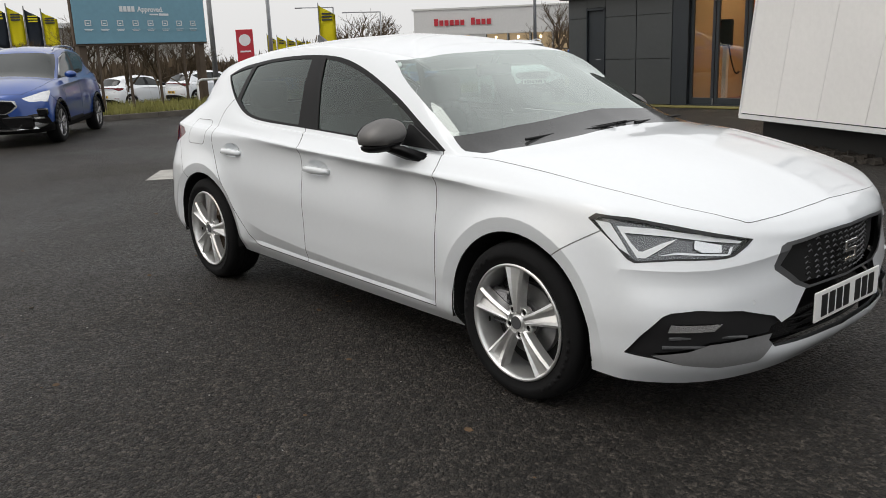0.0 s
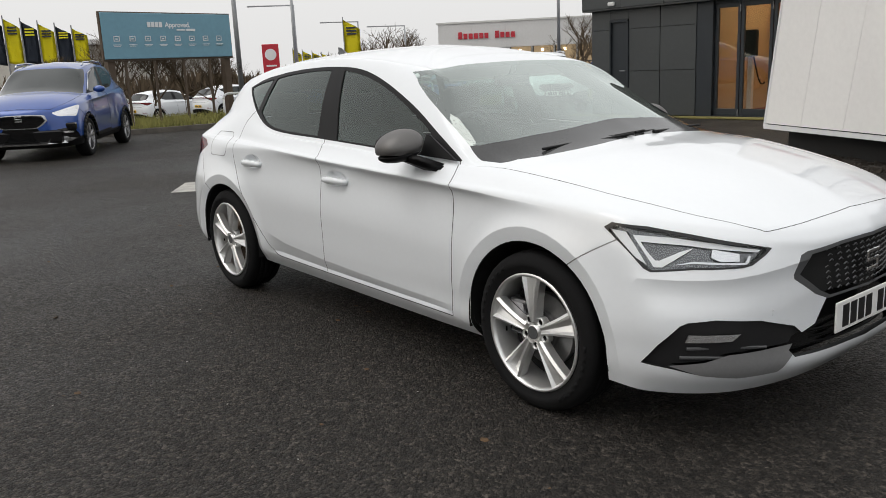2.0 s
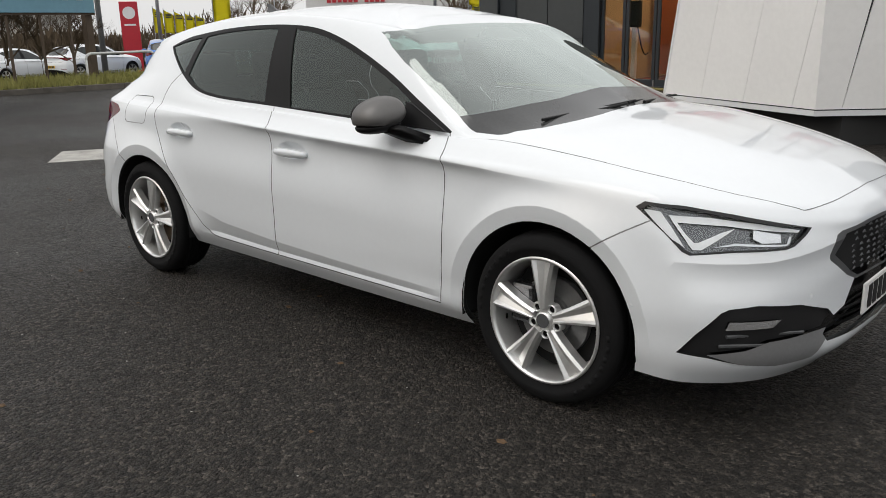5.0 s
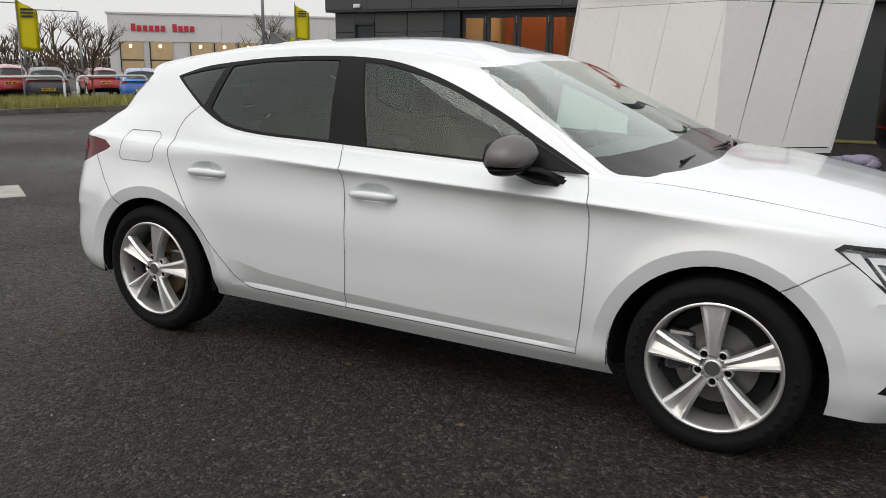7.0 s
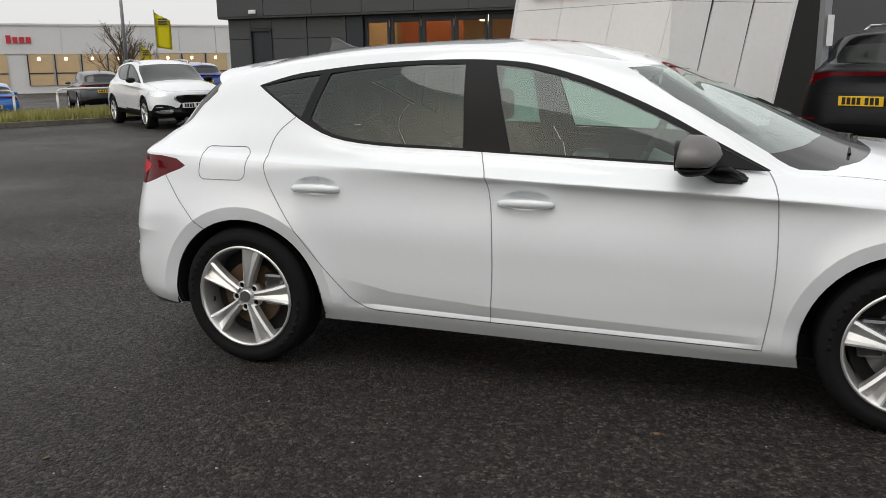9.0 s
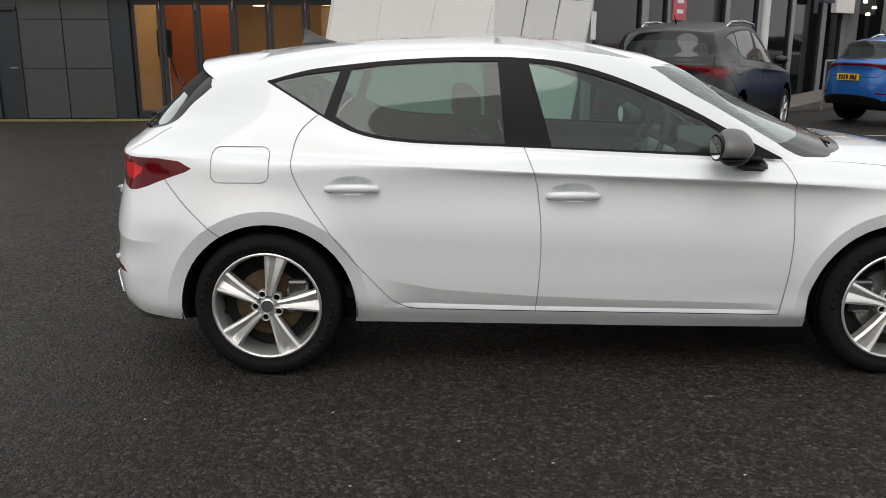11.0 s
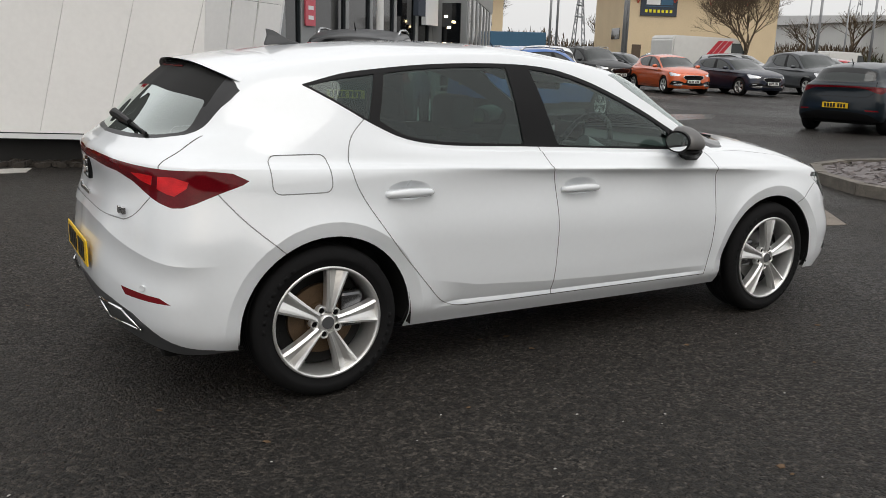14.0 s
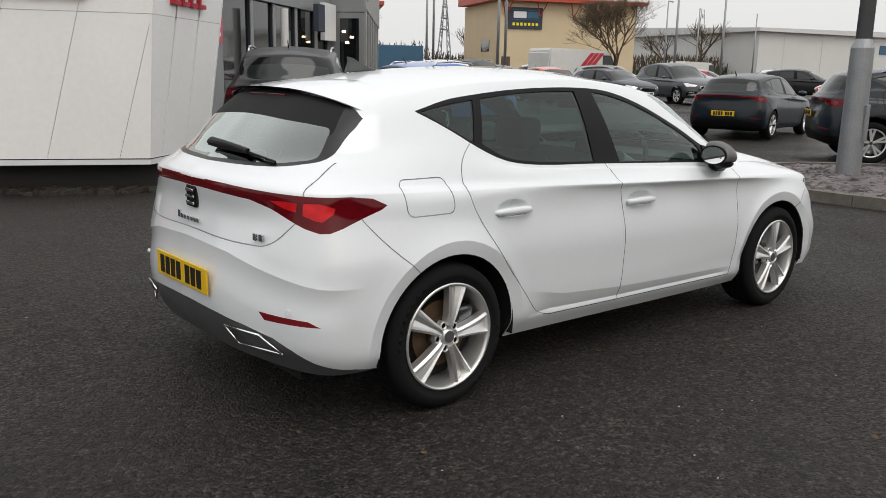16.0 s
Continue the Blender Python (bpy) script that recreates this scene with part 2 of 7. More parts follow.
RING_BELT = [(1.17, 0, 1.008), (1.15, .33, 1.002), (1.07, .58, .982), (.98, .695, .965), (.93, .735, .955), (.87, .76, .948), (.81, .778, .945), (.35, .80, .957), (-.25, .80, .985), (-.85, .79, 1.02), (-1.20, .735, 1.13), (-1.49, .675, 1.12), (-1.74, .615, 1.085), (-1.92, .37, 1.06), (-1.955, 0, 1.065)]
RING_GLASS = [(.750, 0, 1.196), (.733, .32, 1.189), (.70, .55, 1.154), (.68, .645, 1.135), (.64, .67, 1.14), (.58, .685, 1.15), (.50, .70, 1.155), (.20, .728, 1.165), (-.30, .735, 1.19), (-.85, .72, 1.20), (-1.20, .68, 1.235), (-1.47, .635, 1.205), (-1.68, .585, 1.175), (-1.82, .35, 1.175), (-1.85, 0, 1.18)]
RING_RAIL = [(.375, 0, 1.352), (.39, .30, 1.343), (.445, .50, 1.309), (.47, .565, 1.288), (.43, .585, 1.295), (.37, .60, 1.305), (.28, .612, 1.318), (.07, .63, 1.342), (-.35, .642, 1.365), (-.85, .63, 1.352), (-1.18, .61, 1.325), (-1.42, .585, 1.295), (-1.58, .55, 1.27), (-1.70, .33, 1.285), (-1.73, 0, 1.292)]
RING_ROOF = [(.245, 0, 1.388), (.25, .28, 1.380), (.30, .44, 1.352), (.30, .495, 1.333), (.26, .52, 1.342), (.20, .535, 1.352), (.11, .548, 1.364), (-.06, .562, 1.384), (-.40, .572, 1.403), (-.85, .56, 1.39), (-1.15, .54, 1.365), (-1.38, .515, 1.335), (-1.53, .475, 1.312), (-1.63, .29, 1.325), (-1.66, 0, 1.332)]
RING_CROWN = [(.08, 0, 1.421), (.08, .15, 1.417), (.08, .24, 1.41), (.06, .265, 1.408), (.03, .275, 1.411), (-.03, .283, 1.416), (-.10, .29, 1.421), (-.22, .295, 1.43), (-.50, .30, 1.434), (-.85, .295, 1.424), (-1.08, .285, 1.407), (-1.25, .27, 1.388), (-1.37, .25, 1.372), (-1.46, .16, 1.37), (-1.48, 0, 1.372)]
RING_TOP = [(-.02, 0, 1.433), (-.03, 0, 1.434), (-.04, 0, 1.435), (-.06, 0, 1.437), (-.09, 0, 1.44), (-.13, 0, 1.442), (-.18, 0, 1.445), (-.28, 0, 1.449), (-.52, 0, 1.449), (-.82, 0, 1.439), (-1.0, 0, 1.428), (-1.12, 0, 1.418), (-1.2, 0, 1.41), (-1.26, 0, 1.403), (-1.28, 0, 1.40)]
NET = [RING_BOTTOM, RING_SILL, RING_SCALLOP, RING_LOW, RING_MID, RING_UNDER, RING_CREASE, RING_SHOULDER, RING_HOOD, RING_HOOD_BACK, RING_BELT, RING_GLASS, RING_RAIL, RING_ROOF, RING_CROWN, RING_TOP]


def squeeze(x, z):
    """How far the cabin draws in towards the roof."""
    return 1 - np.interp(z, (.88, .94, 1.0, 1.3), (0, .04, .05, .06)) * np.interp(x, (-1.85, -1.34, -1.0, .3, .95, 1.15, 1.3), (.2, .75, 1, .85, .75, .3, 0))


NET = [[(x, y * squeeze(x, z), z) for x, y, z in ring] for ring in NET]


def net_surface(net, nu, nv):
    """The smooth half body through the rings: nu and nv steps in each span."""
    rings = [[np.array(p, float) for p in r] for r in net]
    cols = [[cr(r, i / nu) for i in range((len(r) - 1) * nu + 1)] for r in rings]
    grid = []
    for i in range(len(cols[0])):
        col = [c[i] for c in cols]
        grid.append([cr(col, j / nv) for j in range((len(col) - 1) * nv + 1)])
    return grid


# ---- carving a body surface into panels ----
SIDE = (Vector((1, 0, 0)), Vector((0, 0, 1)))
ENDS = (Vector((0, 1, 0)), Vector((0, 0, 1)))
PLAN = (Vector((1, 0, 0)), Vector((0, 1, 0)))
_c, _s = math.cos(radians(42)), math.sin(radians(42))
NOSE = (Vector((-_s, _c, 0)), Vector((0, 0, 1)))
TAIL = (Vector((_s, _c, 0)), Vector((0, 0, 1)))


def flat(axes, pts):
    return [(Vector(p).dot(axes[0]), Vector(p).dot(axes[1])) for p in pts]


def inside(poly, a, b):
    hit = False
    j = len(poly) - 1
    for i in range(len(poly)):
        (x0, y0), (x1, y1) = poly[i], poly[j]
        if (y0 > b) != (y1 > b) and a < (x1 - x0) * (b - y0) / (y1 - y0) + x0:
            hit = not hit
        j = i
    return hit


def from_line(path, a, b):
    best = 9.0
    for (x0, y0), (x1, y1) in zip(path, path[1:]):
        dx, dy = x1 - x0, y1 - y0
        t = max(0.0, min(1.0, ((a - x0) * dx + (b - y0) * dy) / (dx * dx + dy * dy + 1e-12)))
        best = min(best, math.hypot(a - x0 - t * dx, b - y0 - t * dy))
    return best


def smooth_path(pts, n=5, closed=False):
    p = [np.array(q, float) for q in pts]
    if closed:
        m = len(p)
        ext = p[-2:] + p + p[:2]
        return [tuple(cr(ext, 2 + i / n)) for i in range(m * n)]
    return [tuple(cr(p, i / n)) for i in range((len(p) - 1) * n + 1)]


def side_paths(path, w):
    """The two lines at w on each side of a line."""
    left, right = [], []
    for i, (x, y) in enumerate(path):
        x0, y0 = path[max(i - 1, 0)]
        x1, y1 = path[min(i + 1, len(path) - 1)]
        d = math.hypot(x1 - x0, y1 - y0) or 1
        nx, ny = -(y1 - y0) / d * w, (x1 - x0) / d * w
        left.append((x + nx, y + ny))
        right.append((x - nx, y - ny))
    return left, right


def carve(bm, axes, path, where, closed=True):
    """Cuts the faces that pass the test along a line drawn in the given projection."""
    A, B = axes
    D = A.cross(B)
    segs = list(zip(path, path[1:] + path[:1])) if closed else list(zip(path, path[1:]))
    lo = (min(p[0] for p in path) - 0.01, min(p[1] for p in path) - 0.01)
    hi = (max(p[0] for p in path) + 0.01, max(p[1] for p in path) + 0.01)

    def reach(f):
        a = [v.co.dot(A) for v in f.verts]
        b = [v.co.dot(B) for v in f.verts]
        return min(a), max(a), min(b), max(b)
    todo = {}
    for f in bm.faces:
        if where(f):
            r = reach(f)
            if r[1] >= lo[0] and r[0] <= hi[0] and r[3] >= lo[1] and r[2] <= hi[1]:
                todo[f] = r
    for (x0, y0), (x1, y1) in segs:
        if math.hypot(x1 - x0, y1 - y0) < 1e-6:
            continue
        near = [f for f, r in todo.items() if r[1] >= min(x0, x1) and r[0] <= max(x0, x1) and r[3] >= min(y0, y1) and r[2] <= max(y0, y1)]
        if not near:
            continue
        way = A * (x1 - x0) + B * (y1 - y0)
        geom = list({v for f in near for v in f.verts}) + list({e for f in near for e in f.edges}) + near
        for f in near:
            todo.pop(f)
        out = bmesh.ops.bisect_plane(bm, geom=geom, dist=2e-5, plane_co=A * x0 + B * y0, plane_no=way.cross(D).normalized())
        for f in out["geom"]:
            if isinstance(f, bmesh.types.BMFace) and f.is_valid:
                todo[f] = reach(f)
        for f in near:
            if f.is_valid and f not in todo:
                todo[f] = reach(f)


def shell_half(net, nu, nv):
    """The half body as a bmesh with its place along and up the net kept on the faces, and a tree with smooth normals."""
    grid = net_surface(net, nu, nv)
    pts = np.array(grid)
    du, dv = np.gradient(pts, axis=0), np.gradient(pts, axis=1)
    nrm = np.cross(du, dv)
    nrm /= np.maximum(np.linalg.norm(nrm, axis=2, keepdims=True), 1e-9)
    if nrm[pts.shape[0] // 2, pts.shape[1] // 3, 1] < 0:
        nrm = -nrm
    nrm[:, -1] = (0, 0, 1)
    # even out the quarter panel between the side windows and the tailgate
    soft = (np.interp(pts[..., 0], (-1.75, -1.6, -1.0, -.85), (0, 1, 1, 0)) * np.interp(pts[..., 2], (.97, 1.03, 1.27, 1.33), (0, 1, 1, 0)) * (pts[..., 1] > .35))[..., None]
    for _ in range(40):
        q = nrm.copy()
        q[1:-1, 1:-1] = (nrm[1:-1, 1:-1] * 2 + nrm[:-2, 1:-1] + nrm[2:, 1:-1] + nrm[1:-1, :-2] + nrm[1:-1, 2:]) / 6
        nrm = nrm * (1 - soft) + q * soft
    nrm /= np.maximum(np.linalg.norm(nrm, axis=2, keepdims=True), 1e-9)
    bm = bmesh.new()
    lu, lv = bm.faces.layers.float.new("u"), bm.faces.layers.float.new("v")
    vs = [[bm.verts.new(p) for p in c] for c in grid]
    for i in range(len(vs) - 1):
        for j in range(len(vs[0]) - 1):
            f = bm.faces.new((vs[i][j], vs[i][j + 1], vs[i + 1][j + 1], vs[i + 1][j]))
            f[lu], f[lv] = (i + 0.5) / nu, (j + 0.5) / nv
    from mathutils import bvhtree
    polys = [(i * pts.shape[1] + j, i * pts.shape[1] + j + 1, (i + 1) * pts.shape[1] + j + 1, (i + 1) * pts.shape[1] + j)
             for i in range(pts.shape[0] - 1) for j in range(pts.shape[1] - 1)]
    flatp, flatn = pts.reshape(-1, 3), nrm.reshape(-1, 3)
    tree = bvhtree.BVHTree.FromPolygons([tuple(p) for p in flatp], polys)

    def normal_at(co):
        at, _, k, _ = tree.find_nearest(co)
        q = polys[k]
        w = np.array([1.0 / (1e-5 + (flatp[n][0] - at.x) ** 2 + (flatp[n][1] - at.y) ** 2 + (flatp[n][2] - at.z) ** 2) for n in q])
        n = (flatn[list(q)] * w[:, None]).sum(0)
        return Vector(n).normalized()
    return bm, lu, lv, normal_at


WAIST_X = (-1.95, -1.69, -1.34, -.97, -.70, -.51, -.20, .15, .472, .746, .998, 1.192, 1.55)
WAIST_Z = (.954, .943, .931, .919, .911, .902, .891, .876, .864, .852, .837, .826, .806)


HANDLES = ((-.971, .833), (-.0535, .804))
FOOT_X = (-.86, -.62, -.20, .15, .45, .80)
FOOT_Z = (.440, .392, .362, .347, .337, .326)
SEAM_X, SEAM_Z = (-.72, -.198, .35, .846), (.306, .292, .283, .275)
NOSE_Y, NOSE_Z = (.30, .42, .55, .66, .76, .83), (.655, .640, .622, .612, .610, .612)
TAIL_Y, TAIL_Z = (.0, .35, .60, .74, .80, .86), (.705, .690, .640, .612, .600, .596)


def clear_of_arch(co, cx):
    return min(1.0, max(0.0, (math.hypot(co.x - cx, co.z - .305) - .52) / .10))


def press(t, k, deep=.09, far=.24, lip=.05):
    """A pressed crease: out at t = 0, drawn in below it and easing back; gives the rise and its slope."""
    if t >= 0:
        w = max(0.0, 1 - t / lip)
        return 0.0, -.7 * k * w
    t = -t
    if t < deep:
        return -k * (t - t * t / (2 * deep)), 1.4 * k * (1 - t / deep)
    w = max(0.0, (far - t) / (far - deep))
    d = -k * deep / 2
    return d * w * w * (3 - 2 * w), d * 6 * w * (1 - w) / (far - deep)


def flare(co, n):
    """All pressed lines of the body."""
    if co.y > .6 and -.86 < co.x < .86:
        zs, zc = np.interp(co.x, SEAM_X, SEAM_Z), np.interp(co.x, FOOT_X, FOOT_Z)
        if zs + .004 < co.z < zc:
            fade = min(1.0, (co.x + .86) / .16, (.86 - co.x) / .10)
            t = zc - co.z
            full = .20 * (zc - zs - .020)
            if co.z > zs + .020:
                return co + Vector((0, -.20 * t * fade, 0)), (n + Vector((0, 0, -.28 * fade))).normalized()
            w = (co.z - zs - .004) / .016
            return co + Vector((0, -full * w * fade, 0)), (n + Vector((0, 0, .55 * fade))).normalized()
    if co.x > 1.62 and .40 < co.z < .72:
        d, slope = press(co.z - np.interp(co.y, NOSE_Y, NOSE_Z), .24 * min(1.0, (co.x - 1.62) / .15), .05, .13, .04)
        fade = min(1.0, max(0.0, (co.y - .30) / .10)) * clear_of_arch(co, 1.338)
        return flank(co + n * d * fade, (n - Vector((0, 0, slope * fade))).normalized())
    if co.x < -1.66 and .36 < co.z < .78:
        d, slope = press(co.z - np.interp(co.y, TAIL_Y, TAIL_Z), .20 * min(1.0, (-1.66 - co.x) / .15), .07, .17, .05)
        fade = clear_of_arch(co, -1.335)
        return flank(co + n * d * fade, (n - Vector((0, 0, slope * fade))).normalized())
    return flank(co, n)


def flank(co, n):
    """Pressed lines of the flanks: the waist crease, and the lip round each wheel arch (a soft rise, a crease, then a face turned in to the opening)."""
    if co.y < 0.6 or abs(n.y) < 0.4:
        return co, n
    up = co.z - np.interp(co.x, WAIST_X, WAIST_Z)
    if -0.30 < up < 0.05 and -1.93 < co.x < 1.5:
        fade = min(1.0, (1.5 - co.x) / 0.45, (co.x + 1.93) / 0.12)
        if up <= 0:
            t = -up
            if t < 0.12:
                d, slope = -0.20 * (t - t * t / 0.24), 0.30 * (1 - t / 0.12)
            else:
                w = (0.30 - t) / 0.18
                d, slope = -0.012 * w * w * (3 - 2 * w), -0.012 * 6 * w * (1 - w) / 0.18
        else:
            w = 1 - up / 0.05
            d, slope = 0.0, -0.20 * w
        co, n = co + Vector((0, d * fade, 0)), (n - Vector((0, 0, slope * fade))).normalized()
    for cx in (1.338, -1.335):
        dx, dz = co.x - cx, co.z - 0.305
        r = math.hypot(dx, dz)
        if r < 0.52 and co.z > 0.24:
            fade = min(1.0, (co.z - 0.24) / 0.12)
            if r <= 0.4275:
                d, slope = 0.010 - (0.4275 - r) * 0.30, 0.30
            else:
                t = (0.52 - r) / 0.0925
                d, slope = 0.010 * t * t, -0.10 * 2 * t
            return co + Vector((0, d * fade, 0)), (n - Vector((dx / r, 0, dz / r)) * slope * fade).normalized()
    return co, n


def piece(name, faces, mat, parent, normal_at, both=False, side=1, inward=0.0, label="", thick=0.0):
    """One panel from carved faces: side -1 is the right-hand one, both joins the two halves."""
    verts, index, polys, norms = [], {}, [], []
    for f in faces:
        ring = []
        for v in f.verts:
            if v not in index:
                index[v] = len(verts)
                n = normal_at(v.co)
                if both and abs(v.co.y) < 1e-4:
                    n = Vector((n.x, 0, n.z)).normalized()
                at, n = flare(v.co, n)
                verts.append(at - n * inward)
                norms.append(n)
            ring.append(index[v])
        polys.append(ring)
    lean = 0.0
    for r in polys[::max(1, len(polys) // 40)]:
        a, b, c = verts[r[0]], verts[r[1]], verts[r[2]]
        lean += (b - a).cross(c - a).normalized().dot(norms[r[0]])
    if lean > 0:
        polys = [r[::-1] for r in polys]
    vv, pp, nn = [], [], []
    for s in ((1, -1) if both else (side,)):
        base = len(vv)
        vv += [(v.x, v.y * s, v.z) for v in verts]
        nn += [(n.x, n.y * s, n.z) for n in norms]
        pp += [[base + i for i in (r if s < 0 else r[::-1])] for r in polys]
    me = bpy.data.meshes.new(name)
    me.from_pydata(vv, [], pp)
    me.validate()
    # faces that look inwards are turned
    me.materials.append(mat)
    me.update()
    me.polygons.foreach_set("use_smooth", [True] * len(me.polygons))
    if len(me.vertices) == len(nn):
        me.normals_split_custom_set_from_vertices(nn)
    ob = new(name, me)
    ob.parent = parent
    if label:
        ob["label"] = label
    return ob


def glass_material(name, tint, gloss=1.0, power=3.4):
    """A thin tinted pane: what lies behind shows through, and the sky shows in it."""
    m = bpy.data.materials.new(name)
    m.use_nodes = True
    n, l = m.node_tree.nodes, m.node_tree.links
    n.remove(n["Principled BSDF"])
    tr = n.new("ShaderNodeBsdfTransparent")
    tr.inputs["Color"].default_value = (*tint, 1)
    gl = n.new("ShaderNodeBsdfGlossy")
    gl.inputs["Roughness"].default_value = 0.01
    gl.inputs["Color"].default_value = (0.90, 0.97, 0.94, 1)
    lw = n.new("ShaderNodeLayerWeight")
    lw.inputs["Blend"].default_value = 0.5
    fr = n.new("ShaderNodeMath")
    fr.operation = "POWER"
    fr.inputs[1].default_value = power
    l.new(lw.outputs["Facing"], fr.inputs[0])
    mu = n.new("ShaderNodeMath")
    mu.operation, mu.use_clamp = "MULTIPLY_ADD", True
    mu.inputs[1].default_value = 0.92
    mu.inputs[2].default_value = 0.075 * gloss
    mx = n.new("ShaderNodeMixShader")
    l.new(fr.outputs[0], mu.inputs[0])
    l.new(mu.outputs[0], mx.inputs["Fac"])
    l.new(tr.outputs["BSDF"], mx.inputs[1])
    l.new(gl.outputs["BSDF"], mx.inputs[2])
    l.new(mx.outputs["Shader"], n["Material Output"].inputs["Surface"])
    return m


M.update({
    "glass_clear": glass_material("glass_clear", (0.47, 0.64, 0.58), 0.8, 3.8),
    "glass_screen": glass_material("glass_screen", (0.78, 0.86, 0.83), 2.2, 2.4),
    "glass_dark": glass_material("glass_dark", (0.22, 0.37, 0.33), 0.75, 4.0),
    "glass_rear": glass_material("glass_rear", (0.10, 0.15, 0.14), 2.6, 2.2),
    "lens_clear": glass_material("lens_clear", (0.95, 0.96, 0.97), 0.5, 4.5),
    "lens_red": material("lens_red", (0.105, 0.002, 0.005), 0.06, vary=0.3, scale=18, spec=0.28),
    "lens_red_bright": material("lens_red_bright", (0.56, 0.010, 0.014), 0.14, vary=0.4, scale=22, spec=0.3),
    "reflector_red": material("reflector_red", (0.16, 0.006, 0.010), 0.2, vary=0.1),
    "lamp_inside": material("lamp_inside", (0.15, 0.152, 0.158), 0.22, 0.85, vary=0.25, scale=14),
    "lamp_silver": material("lamp_silver", (0.75, 0.76, 0.77), 0.18, 0.8, vary=0.03),
    "lamp_strip": material("lamp_strip", (0.82, 0.83, 0.84), 0.35, vary=0.02),
    "dark_grey": material("dark_grey", (0.075, 0.077, 0.08), 0.4, vary=0.08, bump=0.05, bump_scale=300),
    "mid_grey": material("mid_grey", (0.20, 0.205, 0.21), 0.38, 0.4, vary=0.05),
    "satin_black": material("satin_black", (0.016, 0.016, 0.017), 0.35, vary=0.1, spec=0.4),
    "liner": material("liner", (0.005, 0.005, 0.005), 0.9, vary=0.2),
    "cabin": material("cabin", (0.034, 0.036, 0.037), 0.75, vary=0.15, scale=9),
    "seat_cloth": material("seat_cloth", (0.032, 0.033, 0.036), 0.9, vary=0.2, scale=30, bump=0.2, bump_scale=400),
    "cabin_pale": material("cabin_pale", (0.42, 0.42, 0.41), 0.8, vary=0.05),
    "chrome": material("chrome", (0.80, 0.81, 0.82), 0.08, 1.0, vary=0.02),
    "satin": material("satin", (0.55, 0.56, 0.57), 0.25, 0.9, vary=0.03),
    "plate_white": material("plate_white", (0.80, 0.80, 0.78), 0.35, vary=0.02),
    "plate_yellow": material("plate_yellow", (0.80, 0.50, 0.015), 0.35, vary=0.02),
    "plate_black": material("plate_black", (0.01, 0.01, 0.01), 0.4, vary=0.02),
    "mirror": material("mirror", (0.85, 0.87, 0.87), 0.03, 1.0, vary=0.0),
    "glass_band": material("glass_band", (0.045, 0.046, 0.047), 0.12, vary=0.1),
    "blade_grey": material("blade_grey", (0.27, 0.272, 0.276), 0.35, 0.4, vary=0.06),
    "seam": material("seam", (0.34, 0.343, 0.347), 0.8, vary=0.1),
    "sticker": material("sticker", (0.8, 0.8, 0.8), 0.6, vary=0.02),
})


# ---- wheels ----
def wheel_tyre(r, w, rim, parent, at, s):
    """Tyre with a rounded shoulder and a tread with grooves; s is the side that looks out (y)."""
    h = w / 2
    prof = [(rim - 0.004, -h * 0.78), (rim + 0.012, -h * 0.93), ((rim + r) / 2, -h), (r - 0.022, -h * 0.93), (r - 0.008, -h * 0.80)]
    for g in (-0.45, -0.15, 0.15, 0.45):
        prof += [(r, h * (g - 0.10)), (r, h * (g - 0.035)), (r - 0.007, h * (g - 0.03)), (r - 0.007, h * (g + 0.03)), (r, h * (g + 0.035))]
    prof += [(r - 0.008, h * 0.80), (r - 0.022, h * 0.93), ((rim + r) / 2, h), (rim + 0.030, h * 0.985), (rim + 0.026, h * 0.94), (rim + 0.012, h * 0.93), (rim - 0.004, h * 0.78)]
    bm = lathe([(q, o * s) for q, o in prof], 72)
    # raised ring of small moulded bars on the outer wall
    for k in range(44):
        a = 2 * math.pi * k / 44
        if k % 22 < 8:
            bmesh.ops.create_cube(bm, size=1, matrix=Matrix.Rotation(a, 4, "Y") @ Matrix.Translation(((rim + r) / 2, (h + .0002) * s, 0)) @ Matrix.Diagonal((0.014, 0.0012, 0.022, 1)))
    ob = part("tyre", bm, M["rubber"], parent, "black road tyre with moulded bars on its wall", smooth=False)
    for p in ob.data.polygons:
        p.use_smooth = True
    ob.location = at
    return ob


def spoke(k, n, s, rim, twin=True):
    """A broad spoke that opens into a Y towards the rim, with a channel down its middle."""
    bm = bmesh.new()
    rot = Matrix.Rotation(2 * math.pi * k / n, 4, "Y")
    prof = []
    for t in (0.0, 0.12, 0.3, 0.5, 0.7, 0.88, 1.0):
        r = 0.045 + t * (rim - 0.047)
        wide = 0.0185 + 0.034 * t ** 1.25
        ridge = wide * (0.55 + 0.25 * t)
        top = (0.012 + 0.020 * t - 0.018 * t * t)
        dip = 0.003 + 0.024 * t ** 0.9
        prof.append((r, wide, ridge, top, dip))
    rows = []
    for r, wide, ridge, top, dip in prof:
        line = [(-wide, top - 0.045), (-wide, top - 0.008), (-ridge, top), (-ridge * 0.72, top - dip * 0.55), (0, top - dip), (ridge * 0.72, top - dip * 0.55), (ridge, top), (wide, top - 0.008), (wide, top - 0.045)]
        rows.append([bm.verts.new(rot @ Vector((q, o * s, r))) for q, o in line])
    for a, b in zip(rows, rows[1:]):
        for i in range(len(a) - 1):
            bm.faces.new((a[i], a[i + 1], b[i + 1], b[i]))
        bm.faces.new((a[-1], a[0], b[0], b[-1]))
    bm.faces.new(rows[0])
    bm.faces.new(rows[-1][::-1])
    bmesh.ops.recalc_face_normals(bm, faces=bm.faces)
    return bm


